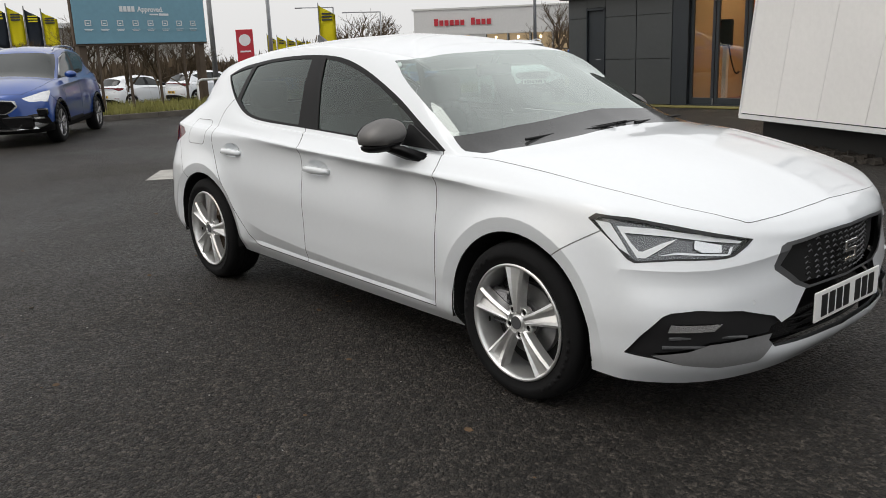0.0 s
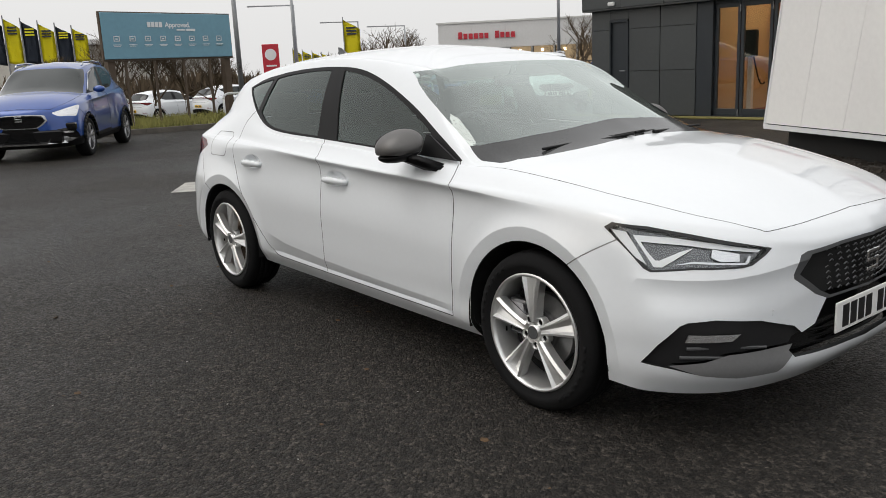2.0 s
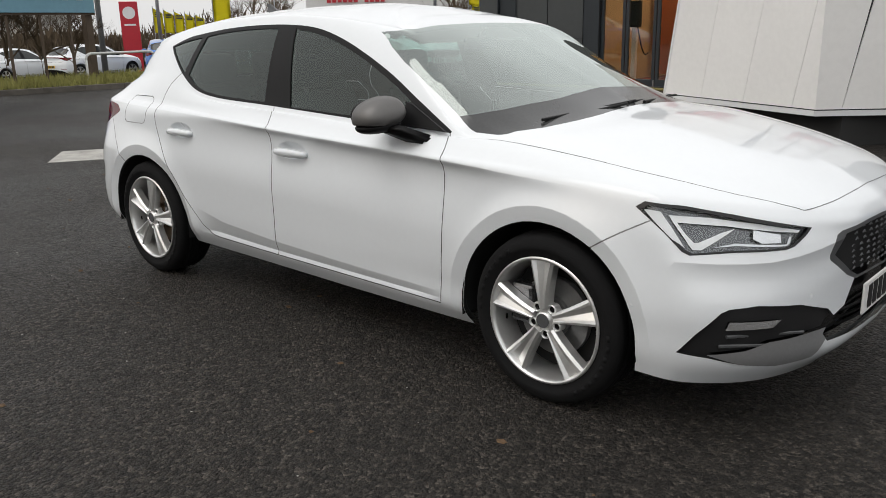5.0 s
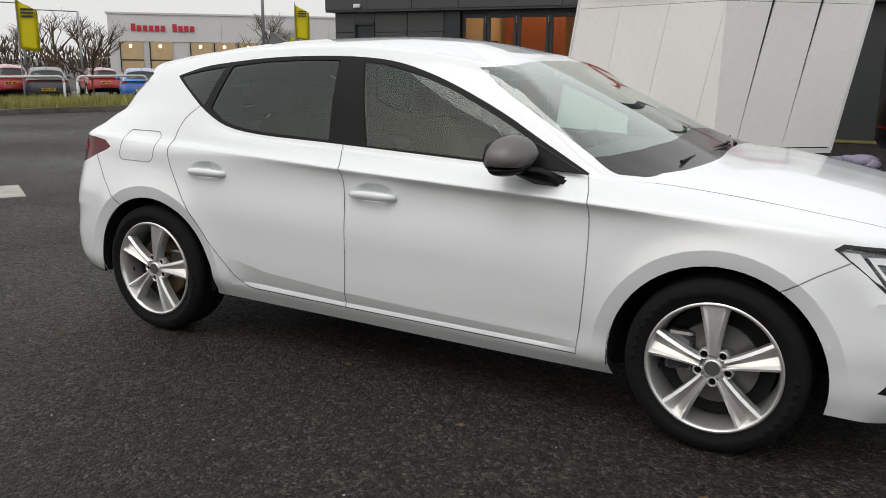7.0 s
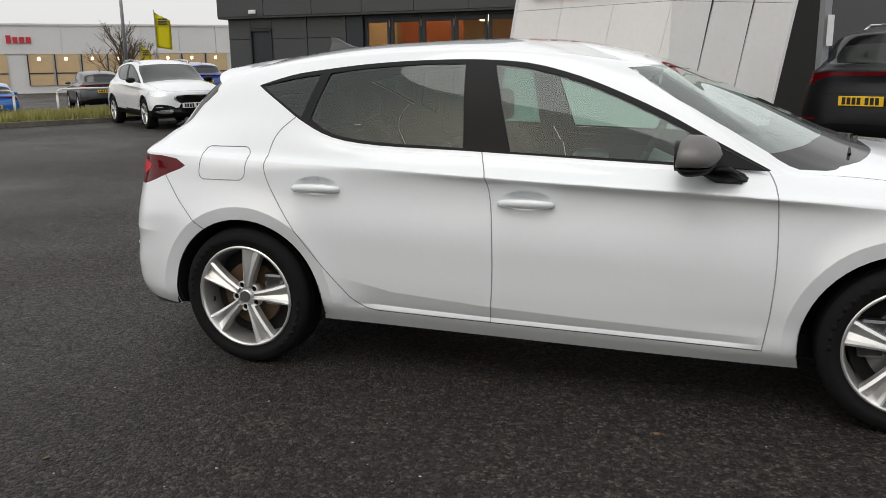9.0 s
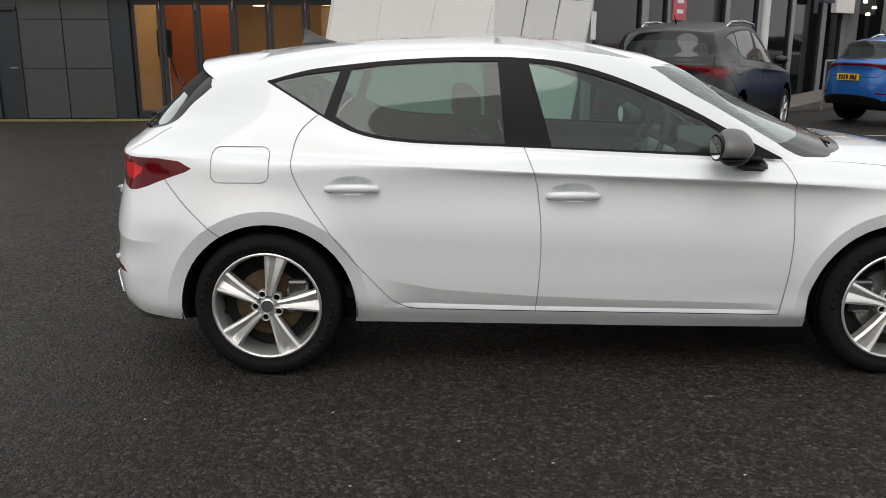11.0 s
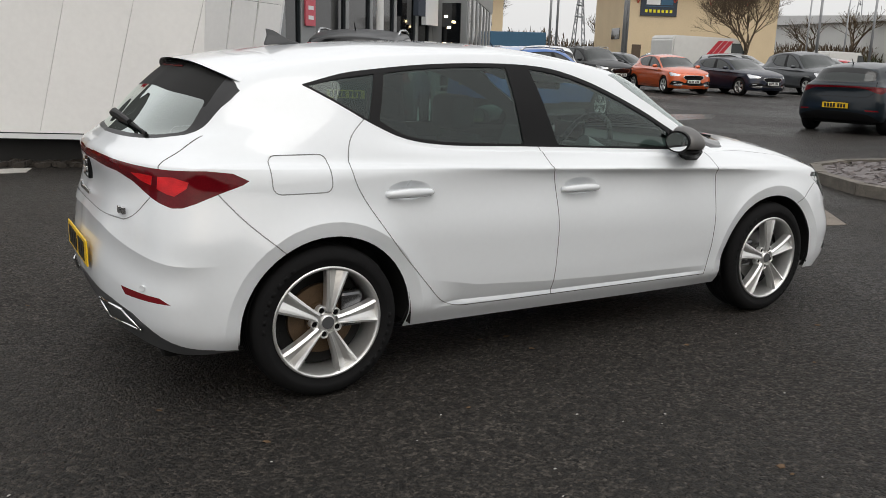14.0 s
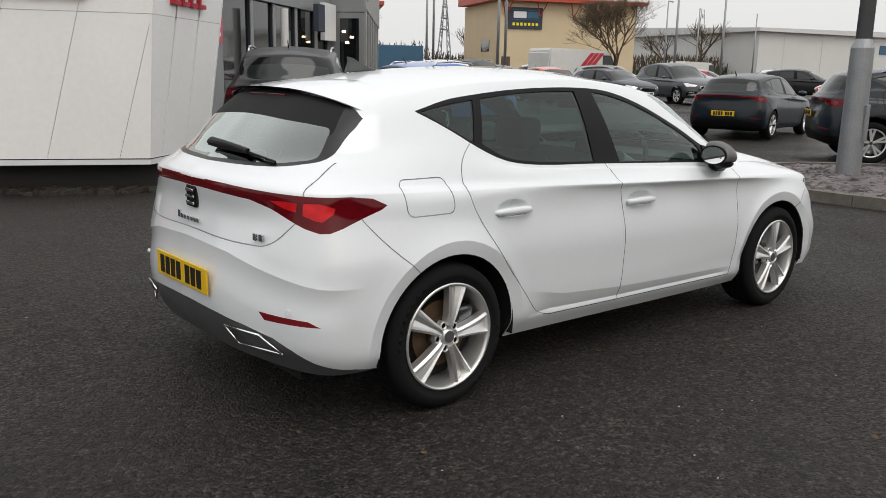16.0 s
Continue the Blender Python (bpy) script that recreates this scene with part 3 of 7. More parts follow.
def wheel(parent, x, s, y_face, r=0.317, w=0.225, rim=0.2285, n=5, turn=0.0, detail=True, alloy="alloy"):
    """A wheel with its tyre, rim, spokes, cap, bolts and brake; s is +1 where the car's left side looks out."""
    hub = new("wheel")
    hub.parent = parent
    hub.location = (x, 0, r)
    yc = s * (y_face - w / 2)
    wheel_tyre(r, w, rim, hub, (0, yc, 0), s)
    h = w / 2
    prof = [(rim + 0.004, h * 0.97), (rim + 0.004, h * 0.86), (rim - 0.010, h * 0.80), (rim - 0.017, h * 0.5), (rim - 0.022, 0.0), (rim - 0.018, -h * 0.8), (rim, -h * 0.9)]
    prof = [(rim + 0.006, h * 0.93), (rim + 0.001, h * 0.985), (rim - 0.006, h * 0.95)] + prof[2:]
    rim_ob = part("rim", lathe([(q, o * s) for q, o in prof], 64), M[alloy], hub, "silver alloy wheel rim", smooth=True)
    rim_ob.location = (0, yc, 0)
    face = yc + s * (h * 0.80)
    first = None
    for k in range(n):
        sp = part("spoke", spoke(k, n, s, rim), M[alloy], hub)
        sp.location = (0, face, 0)
        sp.rotation_euler = (0, turn, 0)
    bm = lathe([(0.0005, 0.010), (0.028, 0.010), (0.031, 0.004), (0.036, -0.004), (0.050, -0.018), (0.066, -0.05)], 32)
    for v in bm.verts:
        v.co.y *= s
    bmesh.ops.recalc_face_normals(bm, faces=bm.faces)
    part("hub", bm, M[alloy], hub, smooth=True).location = (0, face, 0)
    if detail:
        b = bmesh.new()
        rod(b, (0, 0.009 * s, 0), (0, 0.0125 * s, 0), 0.026, n=24)
        part("centre_cap", b, M["dark_grey"], hub, "dark centre cap").location = (0, face, 0)
        for k in range(5):
            a = 2 * math.pi * (k + 0.5) / 5 + turn
            b = bmesh.new()
            rod(b, (0, -0.04 * s, 0), (0, -0.006 * s, 0), 0.0115, n=8)
            part("wheel_bolt", b, M["gloss_black"], hub).location = (0.053 * math.sin(a), face, 0.053 * math.cos(a))
            b = lathe([(q, o * s) for q, o in ((0.0135, -0.03), (0.0135, 0.001), (0.0165, 0.002), (0.019, -0.002), (0.019, -0.03))], 20)
            part("bolt_socket", b, M[alloy], hub, smooth=True).location = (0.053 * math.sin(a), face, 0.053 * math.cos(a))
        b = bmesh.new()
        rod(b, (rim * 0.0, 0, 0), (0, 0.0, 0.02), 0.004, n=6)
        v = part("tyre_valve", b, M["rubber"], hub)
        v.location = (-0.19, face - s * 0.03, -0.045)
    b = bmesh.new()
    rod(b, (0, -0.012, 0), (0, 0.012, 0), 0.145, n=40)
    rod(b, (0, 0, 0), (0, 0.03 * s, 0), 0.075, n=24)
    part("brake_disc", b, M["alloy_dark" if x > 0 else "brake"], hub, "dull grey brake disc" if x > 0 else "rusty brown brake disc").location = (0, yc + s * 0.02, 0)
    b = boxm(-0.05, 0.05, -0.045, 0.045, -0.075, 0.075, 0.015)
    cal = part("brake_caliper", b, M["lamp_inside"], hub)
    cal.location = (0.125 * (-1 if x > 0 else 1), yc + s * 0.015, 0.03)
    b = bmesh.new()
    rod(b, (0, -0.05, 0), (0, 0.0, 0), rim - 0.03, n=40)
    part("wheel_back", b, M["liner"], hub).location = (0, yc - s * 0.045, 0)
    return hub


# ---- the white hatchback ----
def carved(nu, nv, W, fine=True):
    """The half body cut into its panels, by name; the faces of the joints come apart from them."""
    bm, lu, lv, normal_at = shell_half(NET, nu, nv)
    # wheel arches
    arches = [[(cx + rr * math.cos(a), 0.305 + rr * math.sin(a)) for a in [math.pi * 2 * k / 56 for k in range(56)]] for cx, rr in ((1.338, 0.372), (-1.335, 0.370))]
    dlo = smooth_path([(-1.347, 1.250), (-1.18, 1.294), (-1.03, 1.315), (-.80, 1.338), (-.55, 1.350), (-.30, 1.350), (-.10, 1.334), (.07, 1.294), (.24, 1.234), (.45, 1.142), (.62, 1.052), (.84, .938)], 3) \
        + smooth_path([(.83, .934), (.55, .947), (.0, .972), (-.35, .987), (-.72, 1.001), (-.93, 1.030), (-1.08, 1.093), (-1.22, 1.175), (-1.347, 1.246)], 3)
    pane_f = smooth_path([(-.232, 1.330), (-.10, 1.313), (.07, 1.272), (.24, 1.212), (.44, 1.122), (.585, 1.045), (.615, 1.0), (.60, .957)], 3) + [(.0, .981), (-.138, .986)]
    pane_r = smooth_path([(-.362, 1.333), (-.55, 1.333), (-.80, 1.320), (-.985, 1.300)], 3) + smooth_path([(-1.048, 1.108), (-.93, 1.046), (-.72, 1.015), (-.335, .998)], 3)
    pane_q = smooth_path([(-1.325, 1.247), (-1.18, 1.276), (-1.03, 1.296)], 3) + smooth_path([(-1.095, 1.112), (-1.215, 1.183), (-1.315, 1.240)], 3)
    seam_mid = smooth_path([(-.262, 1.0), (-.235, .93), (-.205, .835), (-.187, .668), (-.186, .473), (-.198, .292)], 3)
    seam_front = smooth_path([(.80, .955), (.835, .93), (.867, .847), (.877, .62), (.866, .423), (.846, .275)], 3)
    seam_low = smooth_path([(.846, .275), (.35, .283), (-.198, .292), (-.60, .300), (-.72, .306), (-.80, .335), (-.87, .405), (-1.03, .593), (-1.16, .775), (-1.215, .88), (-1.222, .96), (-1.19, 1.05), (-1.10, 1.13)], 4)
    seam_bf = smooth_path([(1.735, .735), (1.64, .684), (1.545, .626), (1.50, .60)], 3)
    seam_br = smooth_path([(-1.76, .862), (-1.735, .829), (-1.655, .740), (-1.539, .638), (-1.49, .60)], 3)
    fw, fh, fr = (-1.555, -1.315), (.845, .985), .032
    flap = []
    for cx, cz, a0 in ((fw[1] - fr, fh[1] - fr, 0), (fw[0] + fr, fh[1] - fr, 90), (fw[0] + fr, fh[0] + fr, 180), (fw[1] - fr, fh[0] + fr, 270)):
        flap += [(cx + fr * math.cos(radians(a0 + d)), cz + fr * math.sin(radians(a0 + d))) for d in (0, 22, 45, 68, 90)]
    flap.append(flap[0])
    screen = [(y * squeeze(.28 + 1.8 * (1.31 - z), z), z) for y, z in smooth_path([(-.02, 1.340), (.10, 1.339), (.30, 1.335), (.40, 1.331), (.51, 1.321), (.60, 1.313), (.617, 1.310)], 3) + smooth_path([(.651, 1.250), (.678, 1.188), (.699, 1.123), (.715, 1.058), (.730, 1.0), (.752, .940)], 3) + smooth_path([(.735, .936), (.649, .955), (.415, .979), (.2, .992), (-.02, .998)], 3)]
    band = [(-.03, 1.064), (.042, 1.062), (.247, 1.050), (.487, 1.029), (.620, 1.011), (.695, .996), (.78, .975)]
    rear_g = smooth_path([(-.02, 1.326), (.10, 1.325), (.19, 1.318), (.30, 1.308), (.42, 1.291), (.505, 1.268), (.548, 1.250), (.582, 1.222)], 3) + smooth_path([(.592, 1.184), (.596, 1.128), (.598, 1.066), (.548, 1.046), (.446, 1.032), (.169, 1.025), (-.02, 1.024)], 3)
    rear_in = smooth_path([(-.02, 1.222), (.158, 1.216), (.371, 1.202), (.480, 1.190), (.525, 1.180), (.541, 1.160)], 3) + smooth_path([(.552, 1.12), (.562, 1.082), (.560, 1.066), (.520, 1.055), (.40, 1.043), (-.02, 1.036)], 3)
    fin_line = [(.556, 1.14), (.545, 1.18), (.525, 1.22), (.485, 1.30)]
    lamp = flat(NOSE, [(1.672, .832, .770), (1.700, .824, .788), (1.812, .775, .778), (1.937, .699, .754), (2.043, .599, .724), (2.108, .502, .700), (2.105, .53, .680), (2.088, .583, .652), (2.07, .61, .646), (1.964, .734, .645), (1.854, .812, .634), (1.83, .82, .645), (1.774, .830, .698)])
    tail = flat(TAIL, [(-2.08, .13, .958), (-2.063, .299, .957), (-2.005, .562, .947), (-1.931, .707, .942), (-1.794, .788, .939), (-1.703, .808, .928), (-1.640, .826, .900), (-1.665, .826, .885), (-1.738, .820, .860), (-1.830, .808, .824), (-1.880, .79, .808), (-1.912, .765, .806), (-1.949, .714, .822), (-1.971, .669, .840), (-2.007, .562, .884), (-2.042, .447, .910), (-2.066, .301, .916), (-2.08, .13, .920)])
    mid = (sum(p[0] for p in lamp) / len(lamp), sum(p[1] for p in lamp) / len(lamp))
    lamp_in = [(a + (.007 if a < mid[0] else -.009), b + (-.010 if b > mid[1] else .006)) for a, b in lamp]
    lamp_pale = flat(NOSE, [(1.697, .832, .766), (1.752, .818, .761), (1.790, .815, .718), (1.838, .813, .657), (1.800, .826, .680), (1.739, .831, .729)])
    lamp_run = flat(NOSE, [(1.776, .810, .752), (1.821, .807, .698), (1.859, .803, .651), (1.882, .789, .651), (1.928, .740, .692), (1.951, .708, .715), (1.918, .742, .702), (1.870, .788, .673), (1.859, .795, .673), (1.832, .800, .698), (1.803, .802, .731), (1.930, .720, .722), (2.087, .544, .691), (2.090, .534, .697), (2.000, .655, .728), (1.886, .743, .746)])
    lamp_eye = flat(NOSE, [(1.992, .667, .710), (2.056, .602, .692), (2.063, .611, .669), (2.023, .665, .671), (1.998, .680, .685)])
    lamp_line = flat(NOSE, [(1.908, .770, .659), (1.963, .724, .673), (2.074, .594, .662), (2.074, .577, .683), (2.081, .571, .683), (2.083, .590, .656), (1.965, .726, .666)])
    bar = [(-.02, .955), (.20, .955), (.20, .920), (-.02, .920)]
    tail_bright = flat(TAIL, [(-1.946, .696, .915), (-1.901, .747, .916), (-1.853, .780, .899), (-1.860, .781, .877), (-1.901, .762, .848), (-1.924, .738, .855), (-1.949, .698, .870)])
    tail_inner = flat(TAIL, [(-2.011, .556, .916), (-1.986, .620, .918), (-1.959, .674, .915), (-1.963, .672, .881), (-1.986, .620, .891)])
    grille = [(-.02, .688), (.20, .686), (.375, .674), (.402, .664), (.432, .600), (.428, .585), (.335, .520), (.265, .492), (-.02, .490)]
    grille_in = [(-.02, .676), (.19, .674), (.355, .662), (.405, .598), (.31, .528), (.25, .502), (-.02, .500)]
    low_gr = [(-.02, .500), (.27, .497), (.33, .415), (.43, .385), (.460, .345), (.43, .315), (-.02, .300)]
    fog = flat(NOSE, [(1.845, .850, .325), (1.90, .83, .395), (1.955, .79, .462), (1.975, .772, .474), (2.038, .707, .482), (2.115, .567, .466), (2.16, .43, .425), (2.173, .385, .385), (2.165, .43, .340), (2.142, .495, .272), (2.08, .63, .270), (2.0, .73, .288), (1.93, .80, .312)])
    fog_tri = flat(NOSE, [(1.928, .809, .325), (2.005, .740, .291), (2.079, .635, .274), (2.135, .494, .276), (2.161, .457, .306), (2.172, .388, .367), (2.140, .515, .366), (2.066, .674, .361), (2.018, .734, .338)])
    fog_lamp = flat(NOSE, [(1.982, .774, .432), (2.090, .636, .428), (2.075, .662, .405), (1.972, .781, .405)])
    refl = flat(TAIL, [(-2.070, .555, .484), (-1.976, .768, .474), (-1.940, .806, .452), (-2.062, .585, .454)])
    diff = [(-.02, .438), (.30, .428), (.47, .412), (.62, .386), (.70, .348), (.76, .308), (.83, .265), (.87, .10), (-.02, .10)]
    seam_hood = smooth_path([(2.122, -.02), (2.122, .15), (2.115, .33), (2.085, .470), (2.055, .512), (2.00, .560), (1.86, .650), (1.60, .722), (1.30, .742), (1.02, .752)], 4)
    seam_gate = smooth_path([(-.02, .742), (.30, .734), (.50, .735), (.555, .741), (.612, .771), (.673, .836)], 4)
    seam_up = smooth_path([(.690, .945), (.668, .985), (.640, 1.055)], 3)
    on_side = lambda f: f.calc_center_median().y > 0.45 and 2.2 < f[lu] < 12.6
    glass_zone = lambda f: f[lv] > 8.5 and f[lv] < 13.2
    front = lambda f: f.calc_center_median().x > 1.35 and f[lv] < 8.2
    rear = lambda f: f.calc_center_median().x < -1.3
    for arch in arches:
        carve(bm, SIDE, arch, lambda f: on_side(f) and f[lv] < 6.5)
    for cx in (1.338, -1.335):
        for rr in (0.425, 0.430, 0.475, 0.52):
            carve(bm, SIDE, [(cx + rr * math.cos(a), 0.305 + rr * math.sin(a)) for a in [math.pi * 2 * k / 48 for k in range(48)]], lambda f: on_side(f) and f[lv] < 6.8)
    for q in (-.0025, .0025):
        carve(bm, SIDE, [(x, z + q) for x, z in zip(WAIST_X, WAIST_Z)], lambda f: on_side(f) and 4.5 < f[lv] < 8.5, closed=False)
    for q in (-.04, -.08, -.12):
        carve(bm, SIDE, [(x, z + q) for x, z in zip(WAIST_X, WAIST_Z)], lambda f: on_side(f) and 3.5 < f[lv] < 8.5, closed=False)
    if fine:
        for hx, hz in HANDLES:
            carve(bm, SIDE, [(hx + .104 * math.cos(a), hz + .040 * math.sin(a)) for a in [math.pi * k / 14 for k in range(28)]], lambda f: on_side(f) and 4 < f[lv] < 7.5)
        for q in (-.0015, .0015):
            carve(bm, SIDE, [(x, z + q) for x, z in zip(FOOT_X, FOOT_Z)], lambda f: on_side(f) and f[lv] < 4, closed=False)
        for q in (.0045, .0195, .0215):
            carve(bm, SIDE, [(x, z + q) for x, z in zip(SEAM_X, SEAM_Z)], lambda f: on_side(f) and f[lv] < 4, closed=False)
        for ys, zs, test in ((NOSE_Y, NOSE_Z, lambda f: f.calc_center_median().x > 1.6 and f[lv] < 6.5), (TAIL_Y, TAIL_Z, lambda f: f.calc_center_median().x < -1.6 and f[lv] < 6.5)):
            for q in (-.03, -.0015, .0015, .025):
                carve(bm, ENDS, [(y, z + q) for y, z in zip(ys, zs)], test, closed=False)
    for p in (dlo, pane_f, pane_r, pane_q):
        carve(bm, SIDE, p, lambda f: on_side(f) and glass_zone(f))
    carve(bm, ENDS, screen, lambda f: f.calc_center_median().x > 0.15 and f[lv] > 8.8 and f[lv] < 13.4 and f[lu] < 8)
    carve(bm, ENDS, band, lambda f: f.calc_center_median().x > 0.5 and f[lv] > 8.8 and f[lv] < 13.4 and f[lu] < 8, closed=False)
    carve(bm, ENDS, fin_line, lambda f: rear(f) and f[lv] > 8 and f[lv] < 13.5, closed=False)
    for p in (rear_g, rear_in):
        carve(bm, ENDS, p, lambda f: rear(f) and f[lv] > 8 and f[lv] < 13.5)
    for p, ax in ((lamp, NOSE), (lamp_in, NOSE), (lamp_pale, NOSE), (lamp_run, NOSE), (lamp_eye, NOSE), (lamp_line, NOSE), (grille, ENDS), (grille_in, ENDS), (low_gr, ENDS), (fog, NOSE), (fog_tri, NOSE), (fog_lamp, NOSE)):
        carve(bm, ax, p, front)
    for p, ax in ((tail, TAIL), (tail_bright, TAIL), (tail_inner, TAIL), (bar, ENDS), (refl, TAIL), (diff, ENDS)):
        carve(bm, ax, p, lambda f: rear(f) and f.calc_center_median().x < -1.55 and f[lv] < 9)
    seams = [(SIDE, seam_mid, lambda f: on_side(f) and f[lv] < 11), (SIDE, seam_front, lambda f: on_side(f) and f[lv] < 10.6), (SIDE, seam_low, lambda f: on_side(f) and f[lv] < 11.2),
             (SIDE, seam_bf, lambda f: on_side(f) and f[lv] < 6.5), (SIDE, seam_br, lambda f: on_side(f) and f[lv] < 6.5), (SIDE, flap, lambda f: on_side(f) and f[lu] > 9),
             (PLAN, seam_hood, lambda f: f.calc_center_median().x > 0.95 and 5.5 < f[lv] < 10.4), (ENDS, seam_gate, lambda f: rear(f) and f[lv] < 7.5 and f[lu] > 11.4), (ENDS, seam_up, lambda f: rear(f) and 6 < f[lv] < 10.8 and f[lu] > 11)]
    for ax, p, w in seams:
        for q in side_paths(p, W * (.6 if p is seam_hood else 1)):
            carve(bm, ax, q, w, closed=False)
    groups, gaps = {}, []
    gate = [(-.02, .742), (.50, .736), (.555, .741), (.612, .771), (.673, .836), (.72, .90), (.690, .945), (.640, 1.055), (.70, 1.10), (.70, 1.32), (-.02, 1.34)]
    hood = [(2.122, -.02)] + seam_hood + [(1.0, .9), (.9, -.02)]
    bump_f = [(1.50, .0), (1.50, .60), (1.545, .626), (1.64, .684), (1.735, .735), (1.80, .86), (2.4, .86), (2.4, .0)]
    bump_r = [(-1.49, .0), (-1.49, .60), (-1.539, .638), (-1.655, .740), (-1.735, .829), (-1.80, .87), (-2.4, .87), (-2.4, .0)]
    for f in bm.faces:
        c = f.calc_center_median()
        u, v = f[lu], f[lv]
        sd, ed, nz, tl = (c.x, c.z), (c.y, c.z), flat(NOSE, [c])[0], flat(TAIL, [c])[0]
        k = "body"
        if on_side(f) and v < 6.5 and any(math.hypot(c.x - cx, c.z - 0.305) < rr for cx, rr in ((1.338, 0.372), (-1.335, 0.370))):
            continue
        if on_side(f) and glass_zone(f) and inside(dlo, *sd):
            k = "pane_f" if inside(pane_f, *sd) else "pane_r" if inside(pane_r, *sd) else "pane_q" if inside(pane_q, *sd) else "trim"
        elif c.x > 0.15 and 8.8 < v < 13.4 and u < 8 and inside(screen, *ed):
            k = "screen" if c.z > np.interp(c.y, [q[0] for q in band], [q[1] for q in band]) else "screen_band"
        elif rear(f) and 8 < v < 13.5 and inside(rear_g, *ed):
            k = "rear_in" if inside(rear_in, *ed) else "rear_top" if c.z > 1.16 and c.y < np.interp(c.z, [q[1] for q in fin_line], [q[0] for q in fin_line]) else "rear_g"
        elif front(f) and inside(lamp, *nz):
            k = "lamp"
            for q, nm in ((lamp_pale, "lamp_pale"), (lamp_run, "lamp_run"), (lamp_eye, "lamp_eye"), (lamp_line, "lamp_line"), (lamp_in, "lamp_in")):
                if inside(q, *nz):
                    k = nm
                    break
        elif front(f) and inside(grille, *ed):
            k = "grille_in" if inside(grille_in, *ed) else "grille"
        elif front(f) and inside(low_gr, *ed) and c.x > 2.05:
            k = "low_gr"
        elif front(f) and inside(fog, *nz):
            k = "fog_tri" if inside(fog_tri, *nz) else "fog_lamp" if inside(fog_lamp, *nz) else "fog"
        elif rear(f) and c.x < -1.55 and v < 9 and (inside(tail, *tl) or (c.y < .2 and inside(bar, *ed))):
            k = "tail_bright" if inside(tail_bright, *tl) and c.y > .5 else "tail_inner" if inside(tail_inner, *tl) and c.y > .5 else "tail"
        elif rear(f) and c.x < -1.55 and v < 5 and inside(refl, *tl):
            k = "refl"
        elif rear(f) and c.x < -1.55 and v < 5 and inside(diff, *ed) and c.x < -1.9 + 0.2 * (c.y > .6):
            k = "diff"
        elif any(w(f) and from_line(p, c.dot(ax[0]), c.dot(ax[1])) < W * (.612 if p is seam_hood else 1.02) for ax, p, w in seams):
            gaps.append(f)
            continue
        elif fine and on_side(f) and 4 < v < 7.5 and any(((c.x - hx) / .104) ** 2 + ((c.z - hz) / .040) ** 2 < .995 for hx, hz in HANDLES):
            k = "bowl"
        elif 5.5 < v < 10.4 and c.x > 0.9 and u < 7 and inside(hood, c.x, c.y) and not (on_side(f) and v < 7.5 and c.x < 1.6 and c.y > .76):
            k = "hood"
        elif on_side(f) and u > 9 and inside(flap, *sd):
            k = "flap"
        elif rear(f) and u > 11.3 and v < 12.6 and inside(gate, *ed):
            k = "gate"
        elif v < 7 and c.x > 1.49 and inside(bump_f, *sd):
            k = "bump_f"
        elif v < 7 and c.x < -1.48 and inside(bump_r, *sd):
            k = "bump_r"
        elif on_side(f) and v < 11.2:
            back = [(-.71, .306)] + seam_low[12:] + [(-1.10, 1.2), (-.255, 1.2)] + seam_mid
            fore = [(.846, .275), (-.198, .292)] + seam_mid[::-1] + [(-.26, 1.2), (.7, 1.2)] + seam_front
            if inside(fore, *sd):
                k = "door_f"
            elif inside(back, *sd):
                k = "door_r"
        groups.setdefault(k, []).append(f)
    return bm, groups, gaps, normal_at


